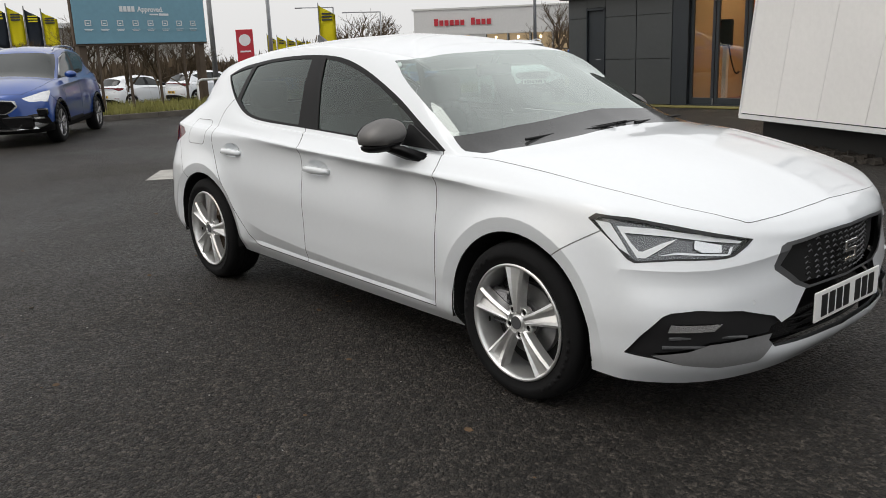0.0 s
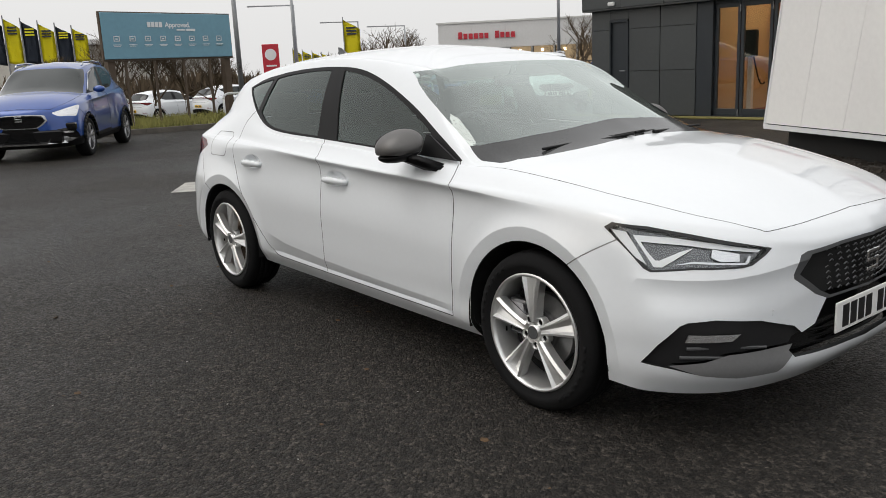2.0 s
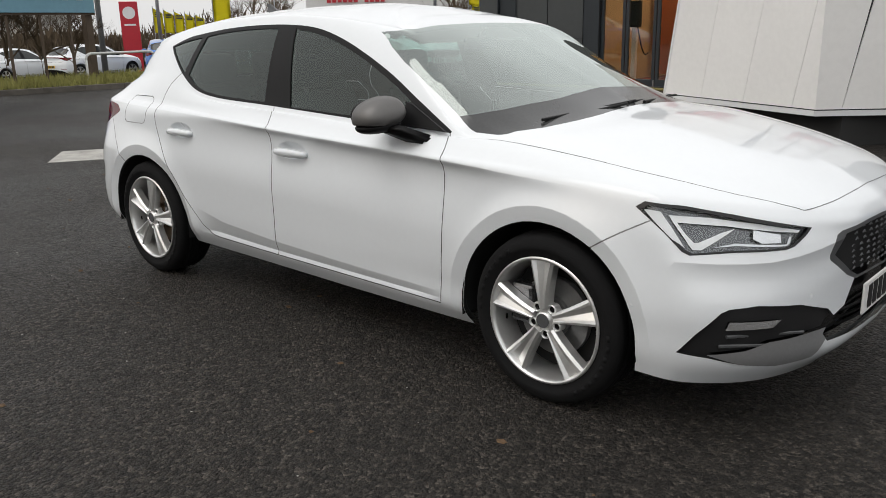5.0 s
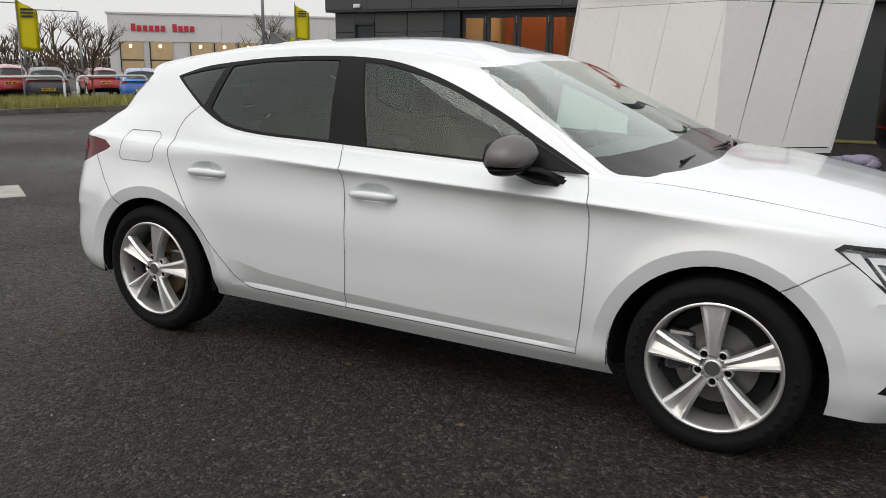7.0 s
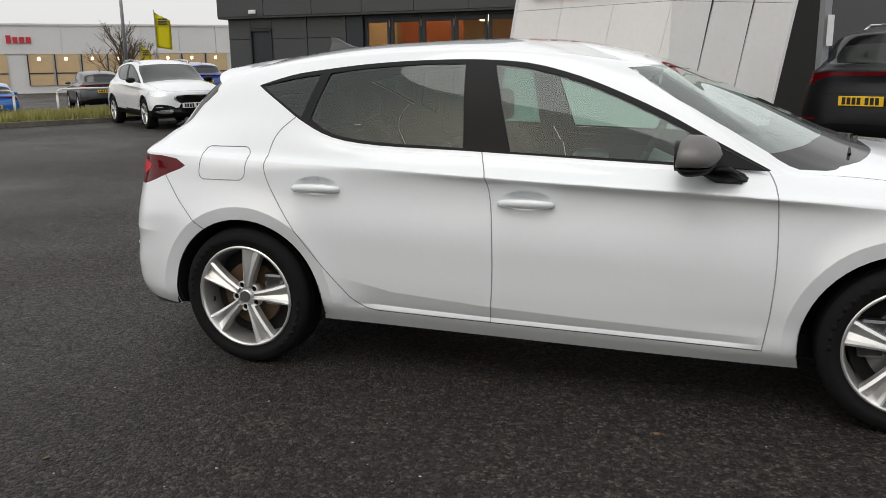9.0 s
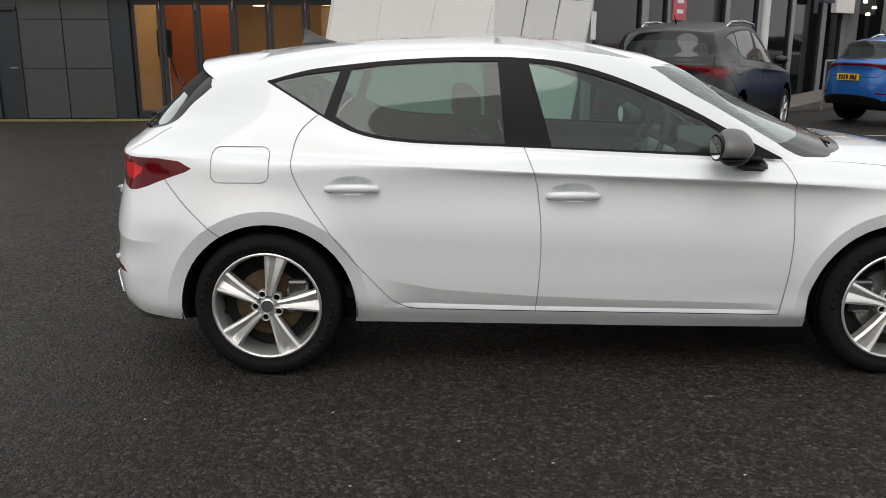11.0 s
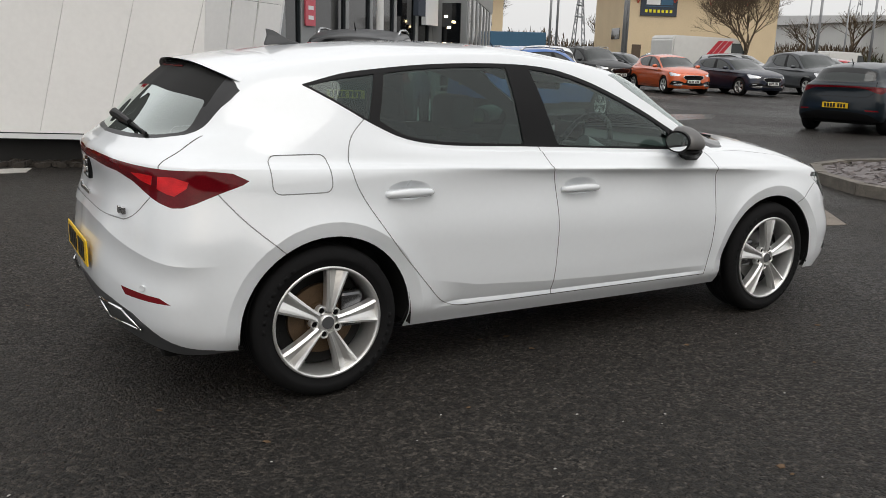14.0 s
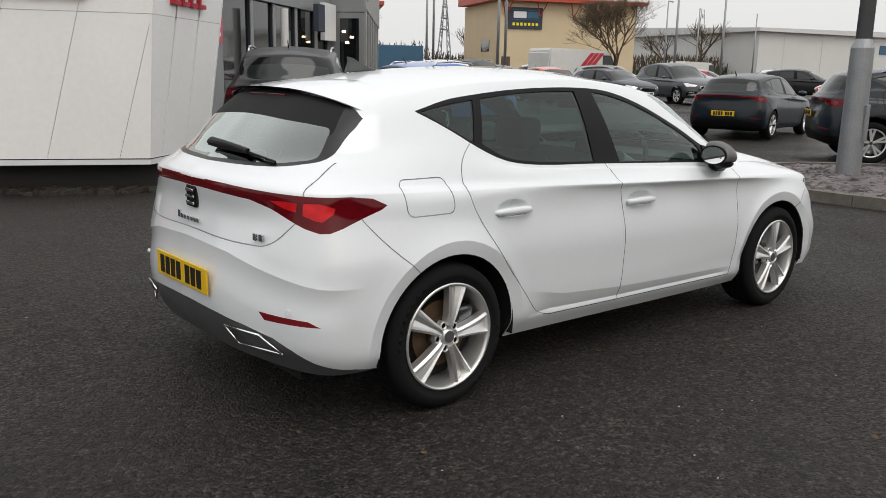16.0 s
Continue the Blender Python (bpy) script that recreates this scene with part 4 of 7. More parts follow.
def hatchback():
    car = empty("hatchback_car", pose(0, 0, 0), "white five-door hatchback with grey door mirrors parked on wet asphalt", "car")
    bm, groups, gaps, normal_at = carved(8, 6, 0.0021)
    white = M["white_paint"]
    P = lambda name, key, mat, **kw: piece(name, groups.get(key, []), mat, kw.pop("parent", car), normal_at, **kw)
    P("body_shell", "body", white, both=True)
    P("bonnet", "hood", white, both=True)
    P("front_bumper", "bump_f", white, both=True)
    P("rear_bumper", "bump_r", white, both=True)
    gate_ob = P("tailgate", "gate", white, both=True)
    P("fuel_flap", "flap", white, side=-1)
    P("rear_wing_panel", "flap", white, side=1)
    P("windscreen", "screen", M["glass_screen"], both=True, label="clear curved windscreen").visible_shadow = False
    P("windscreen_band", "screen_band", M["glass_band"], both=True, label="dark band along the foot of the windscreen")
    P("rear_window", "rear_in", M["glass_rear"], both=True, parent=gate_ob, label="dark tinted rear window").visible_shadow = False
    P("rear_window_border", "rear_g", M["satin_black"], both=True, parent=gate_ob, label="black border")
    # black panel; its near-black colour also stands in for the spoiler's shade
    P("spoiler_inner_panel", "rear_top", M["liner"], both=True, parent=gate_ob, label="matt black panel under the spoiler")
    P("grille_frame", "grille", M["dark_grey"], both=True)
    P("lower_grille_back", "low_gr", M["gloss_black"], both=True, inward=0.05)
    P("grille_back", "grille_in", M["liner"], both=True, inward=0.035)
    P("diffuser", "diff", M["dark_grey"], both=True, label="dark grey rear diffuser", inward=0.006)
    for s, tag in ((-1, "right"), (1, "left")):
        df = P("front_door", "door_f", white, side=s)
        dr = P("rear_door", "door_r", white, side=s)
        P("door_window", "pane_f", M["glass_clear"], side=s, parent=df, inward=0.004, label="lightly tinted window").visible_shadow = False
        P("door_window", "pane_r", M["glass_dark"], side=s, parent=dr, inward=0.004, label="dark tinted window").visible_shadow = False
        P("quarter_window", "pane_q", M["glass_dark"], side=s, inward=0.004, label="small dark tinted window").visible_shadow = False
        P("window_surround", "trim", M["black_trim"], side=s, label="black window surround and pillar cover")
        lamp_keys = ("lamp", "lamp_in", "lamp_pale", "lamp_run", "lamp_eye", "lamp_line")
        groups["lamp_all"] = [f for q in lamp_keys for f in groups.get(q, [])]
        hl = P("headlight", "lamp_all", M["lens_clear"], side=s, label="clear headlight lens over a dark housing")
        hl.visible_shadow = False
        P("headlight_housing", "lamp_all", M["lamp_inside"], side=s, inward=0.026, parent=hl, label="dark grey housing")
        P("headlight_border", "lamp", M["gloss_black"], side=s, inward=-0.001, parent=hl, label="gloss black border")
        P("headlight_reflector", "lamp_pale", M["lamp_strip"], side=s, inward=0.010, parent=hl, label="pale outer reflector")
        P("running_light", "lamp_run", M["lamp_strip"], side=s, inward=0.010, parent=hl, label="pale triangular running light")
        P("lamp_lens", "lamp_eye", M["lamp_silver"], side=s, inward=0.012, parent=hl, label="silver projector lens")
        P("lower_strip", "lamp_line", M["lamp_silver"], side=s, inward=0.012, parent=hl)
        # the elements differ by a brighter red only, without emission
        tlo = P("tail_light", "tail", M["lens_red"], side=s, label="dark red tail light with a lit strip")
        P("light_element", "tail_bright", M["lens_red_bright"], side=s, parent=tlo, label="bright red lit element", inward=-0.001)
        P("inner_element", "tail_inner", M["lens_red_bright"], side=s, parent=tlo, label="bright red inner element", inward=-0.001)
        P("bumper_insert", "fog", M["satin_black"], side=s, inward=0.014, label="satin black bumper insert")
        for a, b in (((1.972, .772, .383), (2.128, .548, .372)), ((1.955, .785, .352), (2.085, .640, .345))):
            sl = bmesh.new()
            rod(sl, (a[0], a[1] * s, a[2]), (b[0], b[1] * s, b[2]), .006, .005, 6)
            part("insert_slat", sl, M["dark_grey"], car)
        P("bumper_blade", "fog_tri", M["blade_grey"], side=s, inward=-0.004, label="grey bumper blade")
        P("fog_lamp", "fog_lamp", M["lamp_silver"], side=s, inward=0.004, label="small clear fog lamp")
        P("rear_reflector", "refl", M["reflector_red"], side=s, label="dark red reflector strip")
    # hollows behind the door handles, joined to the door skin along their rim
    for hx, hz in HANDLES:
        rim = []
        for v in {v for f in groups["bowl"] for v in f.verts}:
            r = ((v.co.x - hx) / .104) ** 2 + ((v.co.z - hz) / .040) ** 2
            if .95 < r < 1.04:
                rim.append((math.atan2((v.co.z - hz) / .040, (v.co.x - hx) / .104), flare(v.co, normal_at(v.co))[0]))
        rim = [p for _, p in sorted(rim, key=lambda q: q[0])]
        mid = sum(rim, Vector()) / len(rim)
        for s in (-1, 1):
            b = bmesh.new()
            rows = []
            for w in (1.0, .93, .84, .72, .58, .42, .24, .08):
                rows.append([b.verts.new((mid.x + (p.x - mid.x) * w, s * (mid.y + (p.y - mid.y) * w - .030 * (1 - w ** 2) ** 1.5), mid.z + (p.z - mid.z) * w)) for p in rim])
            for p, q in zip(rows, rows[1:]):
                for i in range(len(p)):
                    j = (i + 1) % len(p)
                    b.faces.new((p[i], p[j], q[j], q[i]) if s < 0 else (p[j], p[i], q[i], q[j]))
            b.faces.new(rows[-1] if s < 0 else rows[-1][::-1])
            bmesh.ops.remove_doubles(b, verts=b.verts, dist=1e-4)
            part("handle_recess", b, white, car, smooth=True)
    # dark inner skin behind the joints and inside the cabin
    skin = [f for k in ("body", "hood", "bump_f", "bump_r", "gate", "flap", "door_f", "door_r", "trim", "rear_g", "rear_top", "fog", "tail") for f in groups.get(k, [])]
    seen_f = set()
    skin = [f for f in skin if not (f in seen_f or seen_f.add(f))]
    P_in = piece("inner_skin", skin, M["cabin"], car, normal_at, both=True, inward=0.022, label="dark cabin trim")
    piece("panel_gap", gaps, M["seam"], car, normal_at, both=True, inward=0.003, label="narrow gaps between the panels")
    bm.free()

    # floor, arch liners
    part("underbody", boxm(-1.95, 2.0, -.66, .66, .19, .30, .03), M["liner"], car)
    for cx in (1.338, -1.335):
        for s in (-1, 1):
            b = bmesh.new()
            ring = [math.pi * k / 24 for k in range(-1, 26)]
            a = [b.verts.new((cx + .385 * math.cos(t), s * .55, .305 + .385 * math.sin(t))) for t in ring]
            c = [b.verts.new((cx + .374 * math.cos(t), s * .858, .305 + .374 * math.sin(t))) for t in ring]
            for i in range(len(ring) - 1):
                b.faces.new((a[i], a[i + 1], c[i + 1], c[i]))
            b.faces.new(a)
            part("arch_liner", b, M["liner"], car)
    for x in (1.343, -1.343):
        for s in (-1, 1):
            wheel(car, x, s, 0.872, turn=-0.035 if x > 0 else 0.21)

    # door handles
    for x0, x1, z in ((-1.085, -.857, .822), (-.167, .060, .793)):
        for s in (-1, 1):
            n = 14
            b = bmesh.new()
            rows = []
            for i in range(n + 1):
                t = i / n
                x = x0 + (x1 - x0) * t
                bow = math.sin(math.pi * min(max(t, 0.0), 1.0)) ** 0.45
                yo = .852 + .026 * bow
                hz = .0205 * (0.55 + 0.45 * bow)
                zc = z - .002 + .004 * math.sin(math.pi * t)
                rows.append([b.verts.new((x, s * (yo - .014), zc - hz)), b.verts.new((x, s * yo, zc - hz * .6)), b.verts.new((x, s * (yo + .003), zc)), b.verts.new((x, s * yo, zc + hz * .7)), b.verts.new((x, s * (yo - .014), zc + hz))])
            for p, q in zip(rows, rows[1:]):
                for i in range(4):
                    b.faces.new((p[i], q[i], q[i + 1], p[i + 1]))
                b.faces.new((p[4], q[4], q[0], p[0]))
            b.faces.new(rows[0]), b.faces.new(rows[-1][::-1])
            bmesh.ops.recalc_face_normals(b, faces=b.faces)
            part("door_handle", b, white, car, smooth=True)

    # door mirrors
    for s in (-1, 1):
        mir = new("door_mirror")
        mir.parent = car
        b = bmesh.new()
        bmesh.ops.create_uvsphere(b, u_segments=28, v_segments=16, radius=1.0)
        for v in b.verts:
            x, y, z = (math.copysign(abs(q) ** .78, q) for q in v.co)
            # flat back, drooping outer end, broad front
            x2 = x * (0.078 if x > 0 else 0.055)
            y2 = y * 0.094
            z2 = z * (0.071 if z > 0 else 0.056) * (1.0 - 0.18 * max(y, 0))
            v.co = (0.566 + x2 + 0.02 * (1 - abs(z)) * (x > 0) - 0.02 * y, s * (0.893 + y2), 0.998 + z2 - 0.014 * y)
        cut = bmesh.ops.bisect_plane(b, geom=b.verts[:] + b.edges[:] + b.faces[:], plane_co=(0, 0, .966), plane_no=(0, 0, 1), clear_inner=True)
        bmesh.ops.holes_fill(b, edges=b.edges)
        bmesh.ops.recalc_face_normals(b, faces=b.faces)
        part("mirror_housing", b, M["mirror_grey"], mir, "satin dark grey mirror cap", smooth=True)
        b = bmesh.new()
        bmesh.ops.create_uvsphere(b, u_segments=28, v_segments=14, radius=1.0)
        for v in b.verts:
            x, y, z = v.co
            v.co = (0.570 + x * (0.080 if x > 0 else 0.052) - 0.02 * y, s * (0.893 + y * 0.090), 0.966 + z * (0.012 if z > 0 else 0.036) - 0.012 * y)
        part("mirror_foot", b, M["black_trim"], mir, smooth=True)
        arm = hexa([(0.66, s * .80, .880), (0.77, s * .80, .880), (0.70, s * .90, .935), (0.57, s * .90, .940), (0.63, s * .77, .925), (0.78, s * .77, .915), (0.70, s * .88, .968), (0.56, s * .90, .975)])
        bmesh.ops.bevel(arm, geom=arm.edges[:], offset=.012, segments=2, affect="EDGES")
        part("mirror_arm", arm, M["black_trim"], mir, smooth=True)
        b = bmesh.new()
        bmesh.ops.create_cone(b, cap_ends=True, segments=28, radius1=1.0, radius2=1.0, depth=1.0, matrix=Matrix.Translation((.524, s * .893, .998)) @ Matrix.Rotation(radians(90), 4, "Y") @ Matrix.Diagonal((.054, .080, .034, 1)))
        part("mirror_rim", b, M["black_trim"], mir)
        b = bmesh.new()
        bmesh.ops.create_circle(b, cap_ends=True, segments=28, radius=1.0, matrix=Matrix.Translation((.5055, s * .893, .998)) @ Matrix.Rotation(radians(90), 4, "Y") @ Matrix.Diagonal((.046, .071, 1, 1)))
        part("mirror_glass", b, M["mirror"], mir, "mirror glass")
        part("mirror_corner", hexa([(.60, s * .775, .955), (.83, s * .772, .938), (.83, s * .782, .938), (.60, s * .795, .955), (.60, s * .745, 1.04), (.63, s * .748, 1.035), (.63, s * .758, 1.035), (.60, s * .757, 1.04)]), M["black_trim"], mir)

    # roof spoiler: white top carried on from the roof, black underside
    root = [np.array(p, float) for p in ((-1.40, 0, 1.3845), (-1.39, .26, 1.3700), (-1.395, .43, 1.3470), (-1.42, .525, 1.3245), (-1.475, .602, 1.2560))]
    mid = [np.array(p, float) for p in ((-1.57, 0, 1.3600), (-1.55, .26, 1.3500), (-1.535, .44, 1.3220), (-1.51, .555, 1.2960), (-1.498, .610, 1.2400))]
    edge = [np.array(p, float) for p in ((-1.730, 0, 1.335), (-1.705, .25, 1.326), (-1.664, .45, 1.297), (-1.592, .572, 1.257), (-1.519, .614, 1.2240))]
    inner = [np.array(p, float) for p in ((-1.60, 0, 1.320), (-1.59, .25, 1.312), (-1.57, .43, 1.285), (-1.54, .55, 1.250), (-1.515, .610, 1.218))]
    for name, lines, mat, lab in (("spoiler_top", (root, mid, edge), white, ""), ("spoiler_underside", (edge, inner), M["gloss_black"], "gloss black spoiler underside")):
        b = bmesh.new()
        rows = []
        for i in range(33):
            t = abs(i - 16) / 16 * 4
            sg = -1 if i < 16 else 1
            col = [cr(q, t) for q in lines]
            line = []
            for k in range(7):
                w = k / 6 * (len(col) - 1)
                r = cr(col, w)
                r = (r[0], r[1] * squeeze(r[0], r[2]) * (1 - .018 * (t / 4) ** 2), r[2])
                line.append(b.verts.new((r[0], r[1] * sg, r[2] + (-.003 if "under" in name else .004 * (1 - (t / 4) ** 2) if k else -.001))))
            rows.append(line)
        for p, q in zip(rows, rows[1:]):
            for k in range(6):
                b.faces.new((p[k], p[k + 1], q[k + 1], q[k]))
        bmesh.ops.remove_doubles(b, verts=b.verts, dist=1e-5)
        bmesh.ops.recalc_face_normals(b, faces=b.faces)
        part(name, b, mat, car, lab, smooth=True)
    b = bmesh.new()
    box(b, -1.712, -1.700, -.16, .16, 1.300, 1.308, .003)
    part("high_brake_light", b, M["reflector_red"], car)

    st = bmesh.new()
    rod(st, (.322, -.578, 1.2880), (.3265, -.5825, 1.2935), .0125, n=18)
    part("screen_sticker", st, M["sticker"], car, "small round white sticker")
    # shark-fin aerial
    fin = bmesh.new()
    prof = [(-1.105, .004), (-1.16, .020), (-1.205, .042), (-1.245, .068), (-1.282, .078), (-1.276, .05), (-1.285, .022), (-1.29, .004)]
    half = (0.010, 0.013, 0.011, 0.007, 0.004, 0.006, 0.010, 0.013)
    rows = [[fin.verts.new((x, w * sg, 1.400 + z + .012 * (x + 1.29) / .19)) for sg in (-1, 1)] for (x, z), w in zip(prof, half)]
    fin.faces.new([r[0] for r in rows])
    fin.faces.new([r[1] for r in rows][::-1])
    for p, q in zip(rows, rows[1:] + rows[:1]):
        fin.faces.new((p[0], p[1], q[1], q[0]))
    bmesh.ops.recalc_face_normals(fin, faces=fin.faces)
    bmesh.ops.bevel(fin, geom=fin.edges[:], offset=.003, segments=2, affect="EDGES")
    part("aerial_fin", fin, M["dark_grey"], car, "dark grey shark-fin aerial")

    # wipers
    wip = new("rear_wiper")
    wip.parent = car
    b = bmesh.new()
    rows = []
    for k in range(9):
        t = k / 8
        y, x, z = .07 - .35 * t, -1.937 - .018, 1.079 - .018 * t + .022
        wd, th = .021 * (1 - .45 * t), .014 * (.75 + .5 * math.sin(math.pi * t)) * (1 - .25 * t)
        rows.append([b.verts.new((x - .78 * wd * u - .63 * th * v, y, z - .63 * wd * u + .78 * th * v)) for u, v in ((-1, -.9), (-.8, .6), (-.3, 1), (.3, 1), (.8, .6), (1, -.9))])
    for p, q in zip(rows, rows[1:]):
        for i in range(6):
            b.faces.new((p[i], p[(i + 1) % 6], q[(i + 1) % 6], q[i]))
    b.faces.new(rows[0]), b.faces.new(rows[-1][::-1])
    bmesh.ops.recalc_face_normals(b, faces=b.faces)
    part("wiper_cover", b, M["black_trim"], wip)
    b = bmesh.new()
    rod(b, (-1.95, -.24, 1.078), (-1.928, -.46, 1.052), .007, .005, 8)
    rod(b, (-1.945, .02, 1.066), (-1.922, -.45, 1.043), .006, .006, 6)
    part("wiper_arm", b, M["black_trim"], wip)
    wf = new("front_wipers")
    wf.parent = car
    for a, c in (((1.12, -.56, .982), (1.185, .02, 1.012)), ((1.185, -.04, 1.008), (1.09, .58, .990))):
        b = bmesh.new()
        rod(b, a, c, .006, .005, 8)
        rod(b, (a[0] + .02, a[1] + .1, a[2] - .004), (c[0] + .02, c[1] - .1, c[2] - .004), .007, .006, 8)
        part("wiper_blade", b, M["black_trim"], wf)

    # grille mesh: rows of small bars, badge, lower bars, plates
    gr = bmesh.new()
    for r in range(9):
        z = .508 + r * .0205
        wide = .27 + .13 * min(1, max(0, (z - .50) / .10)) if z < .60 else .40 - .05 * (z - .60) / .07
        k = 0
        y = -wide + .02 + (.022 if r % 2 else 0)
        while y < wide - .02:
            xs = 2.193 - .135 * (abs(y) / .40) ** 2.3 * .9
            rod(gr, (xs, y, z), (xs, y + .018, z + .006), .0028, n=4)
            rod(gr, (xs, y + .018, z + .006), (xs, y + .030, z - .002), .0028, n=4)
            y += .044
    part("grille_mesh", gr, M["dark_grey"], car, "grille of small dark grey bars")
    bd = bmesh.new()
    for z0, z1, y0, y1 in ((.615, .628, -.040, .045), (.583, .597, -.045, .045), (.550, .564, -.045, .040)):
        box(bd, 2.203, 2.218, y0, y1, z0, z1, .003)
    for z0, z1, y0, y1 in ((.592, .625, -.046, -.030), (.553, .588, .030, .046)):
        box(bd, 2.203, 2.217, y0, y1, z0, z1, .003)
    part("front_badge", bd, M["chrome"], car, "chrome badge")
    for z in (.322, .345, .368):
        lg = bmesh.new()
        for i in range(16):
            y0, y1 = -.44 + i * .055, -.44 + (i + 1) * .055
            rod(lg, (2.175 - .12 * (abs(y0) / .45) ** 2.5, y0, z), (2.175 - .12 * (abs(y1) / .45) ** 2.5, y1, z), .006, n=6)
        part("lower_grille_bar", lg, M["black_trim"], car)
    number_plate(car, (2.212, 0, .422), 90, M["plate_white"])
    number_plate(car, (-2.140, 0, .548), -90, M["plate_yellow"])
    rb = bmesh.new()
    for z0, z1, y0, y1 in ((.893, .906, -.034, .038), (.866, .878, -.038, .038), (.838, .851, -.038, .034)):
        box(rb, -2.096, -2.078, y0, y1, z0, z1, .003)
    part("rear_badge", rb, M["chrome"], car, "chrome badge")
    pad = boxm(-2.088, -2.060, -.046, .046, .825, .918, .006)
    part("badge_back", pad, M["gloss_black"], car)
    nm = bmesh.new()
    xs = (.115, .085, .055, .020, -.015, -.045, -.075)
    for i, y in enumerate(xs):
        box(nm, -2.100, -2.090, y, y - .022, .768, .772 + (.028 if i == 0 else .014), .002)
    part("model_name", nm, M["chrome"], car, "chrome lettering bars")
    nm = bmesh.new()
    box(nm, -2.058, -2.046, -.525, -.500, .757, .785, .002), box(nm, -2.050, -2.036, -.56, -.532, .757, .785, .002)
    part("trim_badge", nm, M["chrome"], car)
    for s in (-1, 1):
        ex = bmesh.new()
        loop = [(-2.120, .36, .388), (-2.075, .565, .388), (-2.025, .655, .325), (-2.095, .43, .325)]
        tube(ex, [(x, y * s, z) for x, y, z in loop + loop[:1]], .006, 6)
        part("exhaust_trim", ex, M["chrome"], car, "chrome exhaust surround", smooth=True)
        for x, y, z in ((1.700, .8745, .464), (-1.675, .8765, .542), (2.128, .526, .486), (-2.02, .700, .500)):
            b = bmesh.new()
            n = Vector((0, 1, 0)) if abs(x) < 1.8 else Vector((.55 if x > 0 else -.45, .8, 0)).normalized()
            rod(b, Vector((x, y * s, z)) - Vector((n.x, n.y * s, 0)) * .01, Vector((x, y * s, z)) + Vector((n.x, n.y * s, 0)) * .0015, .0105, n=16)
            part("parking_sensor", b, white, car)

    # cabin
    part("dashboard", hexa([(.42, -.66, .62), (.42, .66, .62), (1.0, .68, .62), (1.0, -.68, .62), (.58, -.68, .955), (.58, .68, .955), (1.08, .66, .945), (1.08, -.66, .945)]), M["cabin"], car)
    part("parcel_shelf", boxm(-1.82, -1.25, -.58, .58, .93, .95, .008), M["cabin"], car)
    part("cabin_floor", boxm(-1.3, .6, -.68, .68, .30, .36), M["cabin"], car)
    st = new("steering_wheel")
    st.parent = car
    b = bmesh.new()
    R0 = Matrix.Translation((.36, -.37, .93)) @ Matrix.Rotation(radians(-66), 4, "Y")
    pr = [R0 @ Vector((.182 * math.cos(2 * math.pi * k / 24), .182 * math.sin(2 * math.pi * k / 24), 0)) for k in range(25)]
    tube(b, pr, .015, 8)
    part("steering_rim", b, M["cabin"], st, smooth=True)
    b = bmesh.new()
    for a in (0, 180, 270):
        rod(b, R0 @ Vector((0, 0, 0)), R0 @ Vector((.17 * math.sin(radians(a)), .17 * math.cos(radians(a)), 0)), .016, n=6)
    rod(b, R0 @ Vector((0, 0, .02)), R0 @ Vector((0, 0, -.12)), .055, n=16)
    part("steering_hub", b, M["mid_grey"], st)
    for name, x, ys in (("front_seat", -.25, (-.37, .37)), ("rear_seat", -1.05, (-.40, 0, .40))):
        for y in ys:
            seat = new(name)
            seat.parent = car
            w = .25 if name == "front_seat" else .21
            part("cushion", boxm(x - .05, x + .46, y - w, y + w, .40, .56, .05), M["seat_cloth"], seat, smooth=True)
            b = hexa([(x - .02, y - w, .50), (x + .12, y - w, .50), (x + .12, y + w, .50), (x - .02, y + w, .50), (x - .24, y - w * .78, 1.02), (x - .14, y - w * .78, 1.02), (x - .14, y + w * .78, 1.02), (x - .24, y + w * .78, 1.02)])
            bmesh.ops.bevel(b, geom=b.edges[:], offset=.035, segments=2, affect="EDGES")
            part("seat_back", b, M["seat_cloth"], seat, smooth=True)
            hb = boxm(x - .29, x - .17, y - .12, y + .12, 1.035, 1.20, .035)
            part("headrest", hb, M["seat_cloth"], seat, smooth=True)
    b = boxm(.35, .38, -.115, .115, 1.215, 1.275, .01)
    part("cabin_mirror", b, M["gloss_black"], car)
    b = bmesh.new()
    rod(b, (.36, 0, 1.27), (.39, 0, 1.318), .016, n=10)
    part("mirror_stalk", b, M["gloss_black"], car)
    b = hexa([(.34, -.40, 1.255), (.34, .40, 1.255), (.18, .40, 1.318), (.18, -.40, 1.318), (.345, -.40, 1.265), (.345, .40, 1.265), (.18, .40, 1.328), (.18, -.40, 1.328)])
    part("sun_visors", b, M["cabin_pale"], car)
    part("headlining", boxm(-1.3, .12, -.42, .42, 1.335, 1.345), M["cabin_pale"], car)
    part("dash_screen", boxm(.55, .57, -.13, .13, .93, 1.03, .008), M["gloss_black"], car)
    return car


def number_plate(parent, at, rz, mat, w=.52, h=.111):
    """A plate with a row of plain bars."""
    p = new("number_plate")
    p.parent = parent
    p.matrix_local = pose(*at, 0, 0, rz)
    part("plate", boxm(-w / 2, w / 2, -.008, 0, -h / 2, h / 2, .004), mat, p, "number plate with plain bars")
    k = w / .52
    for i in range(7):
        x = (-.215 + i * .058 + (.034 if i > 3 else 0)) * k
        part("plate_bar", boxm(x, x + .042 * k, -.0105, -.007, -.040 * k, .040 * k), M["plate_black"], p)
    return p




# ---- ground ----
def step(a):
    a = min(max(a, 0.0), 1.0)
    return a * a * (3 - 2 * a)


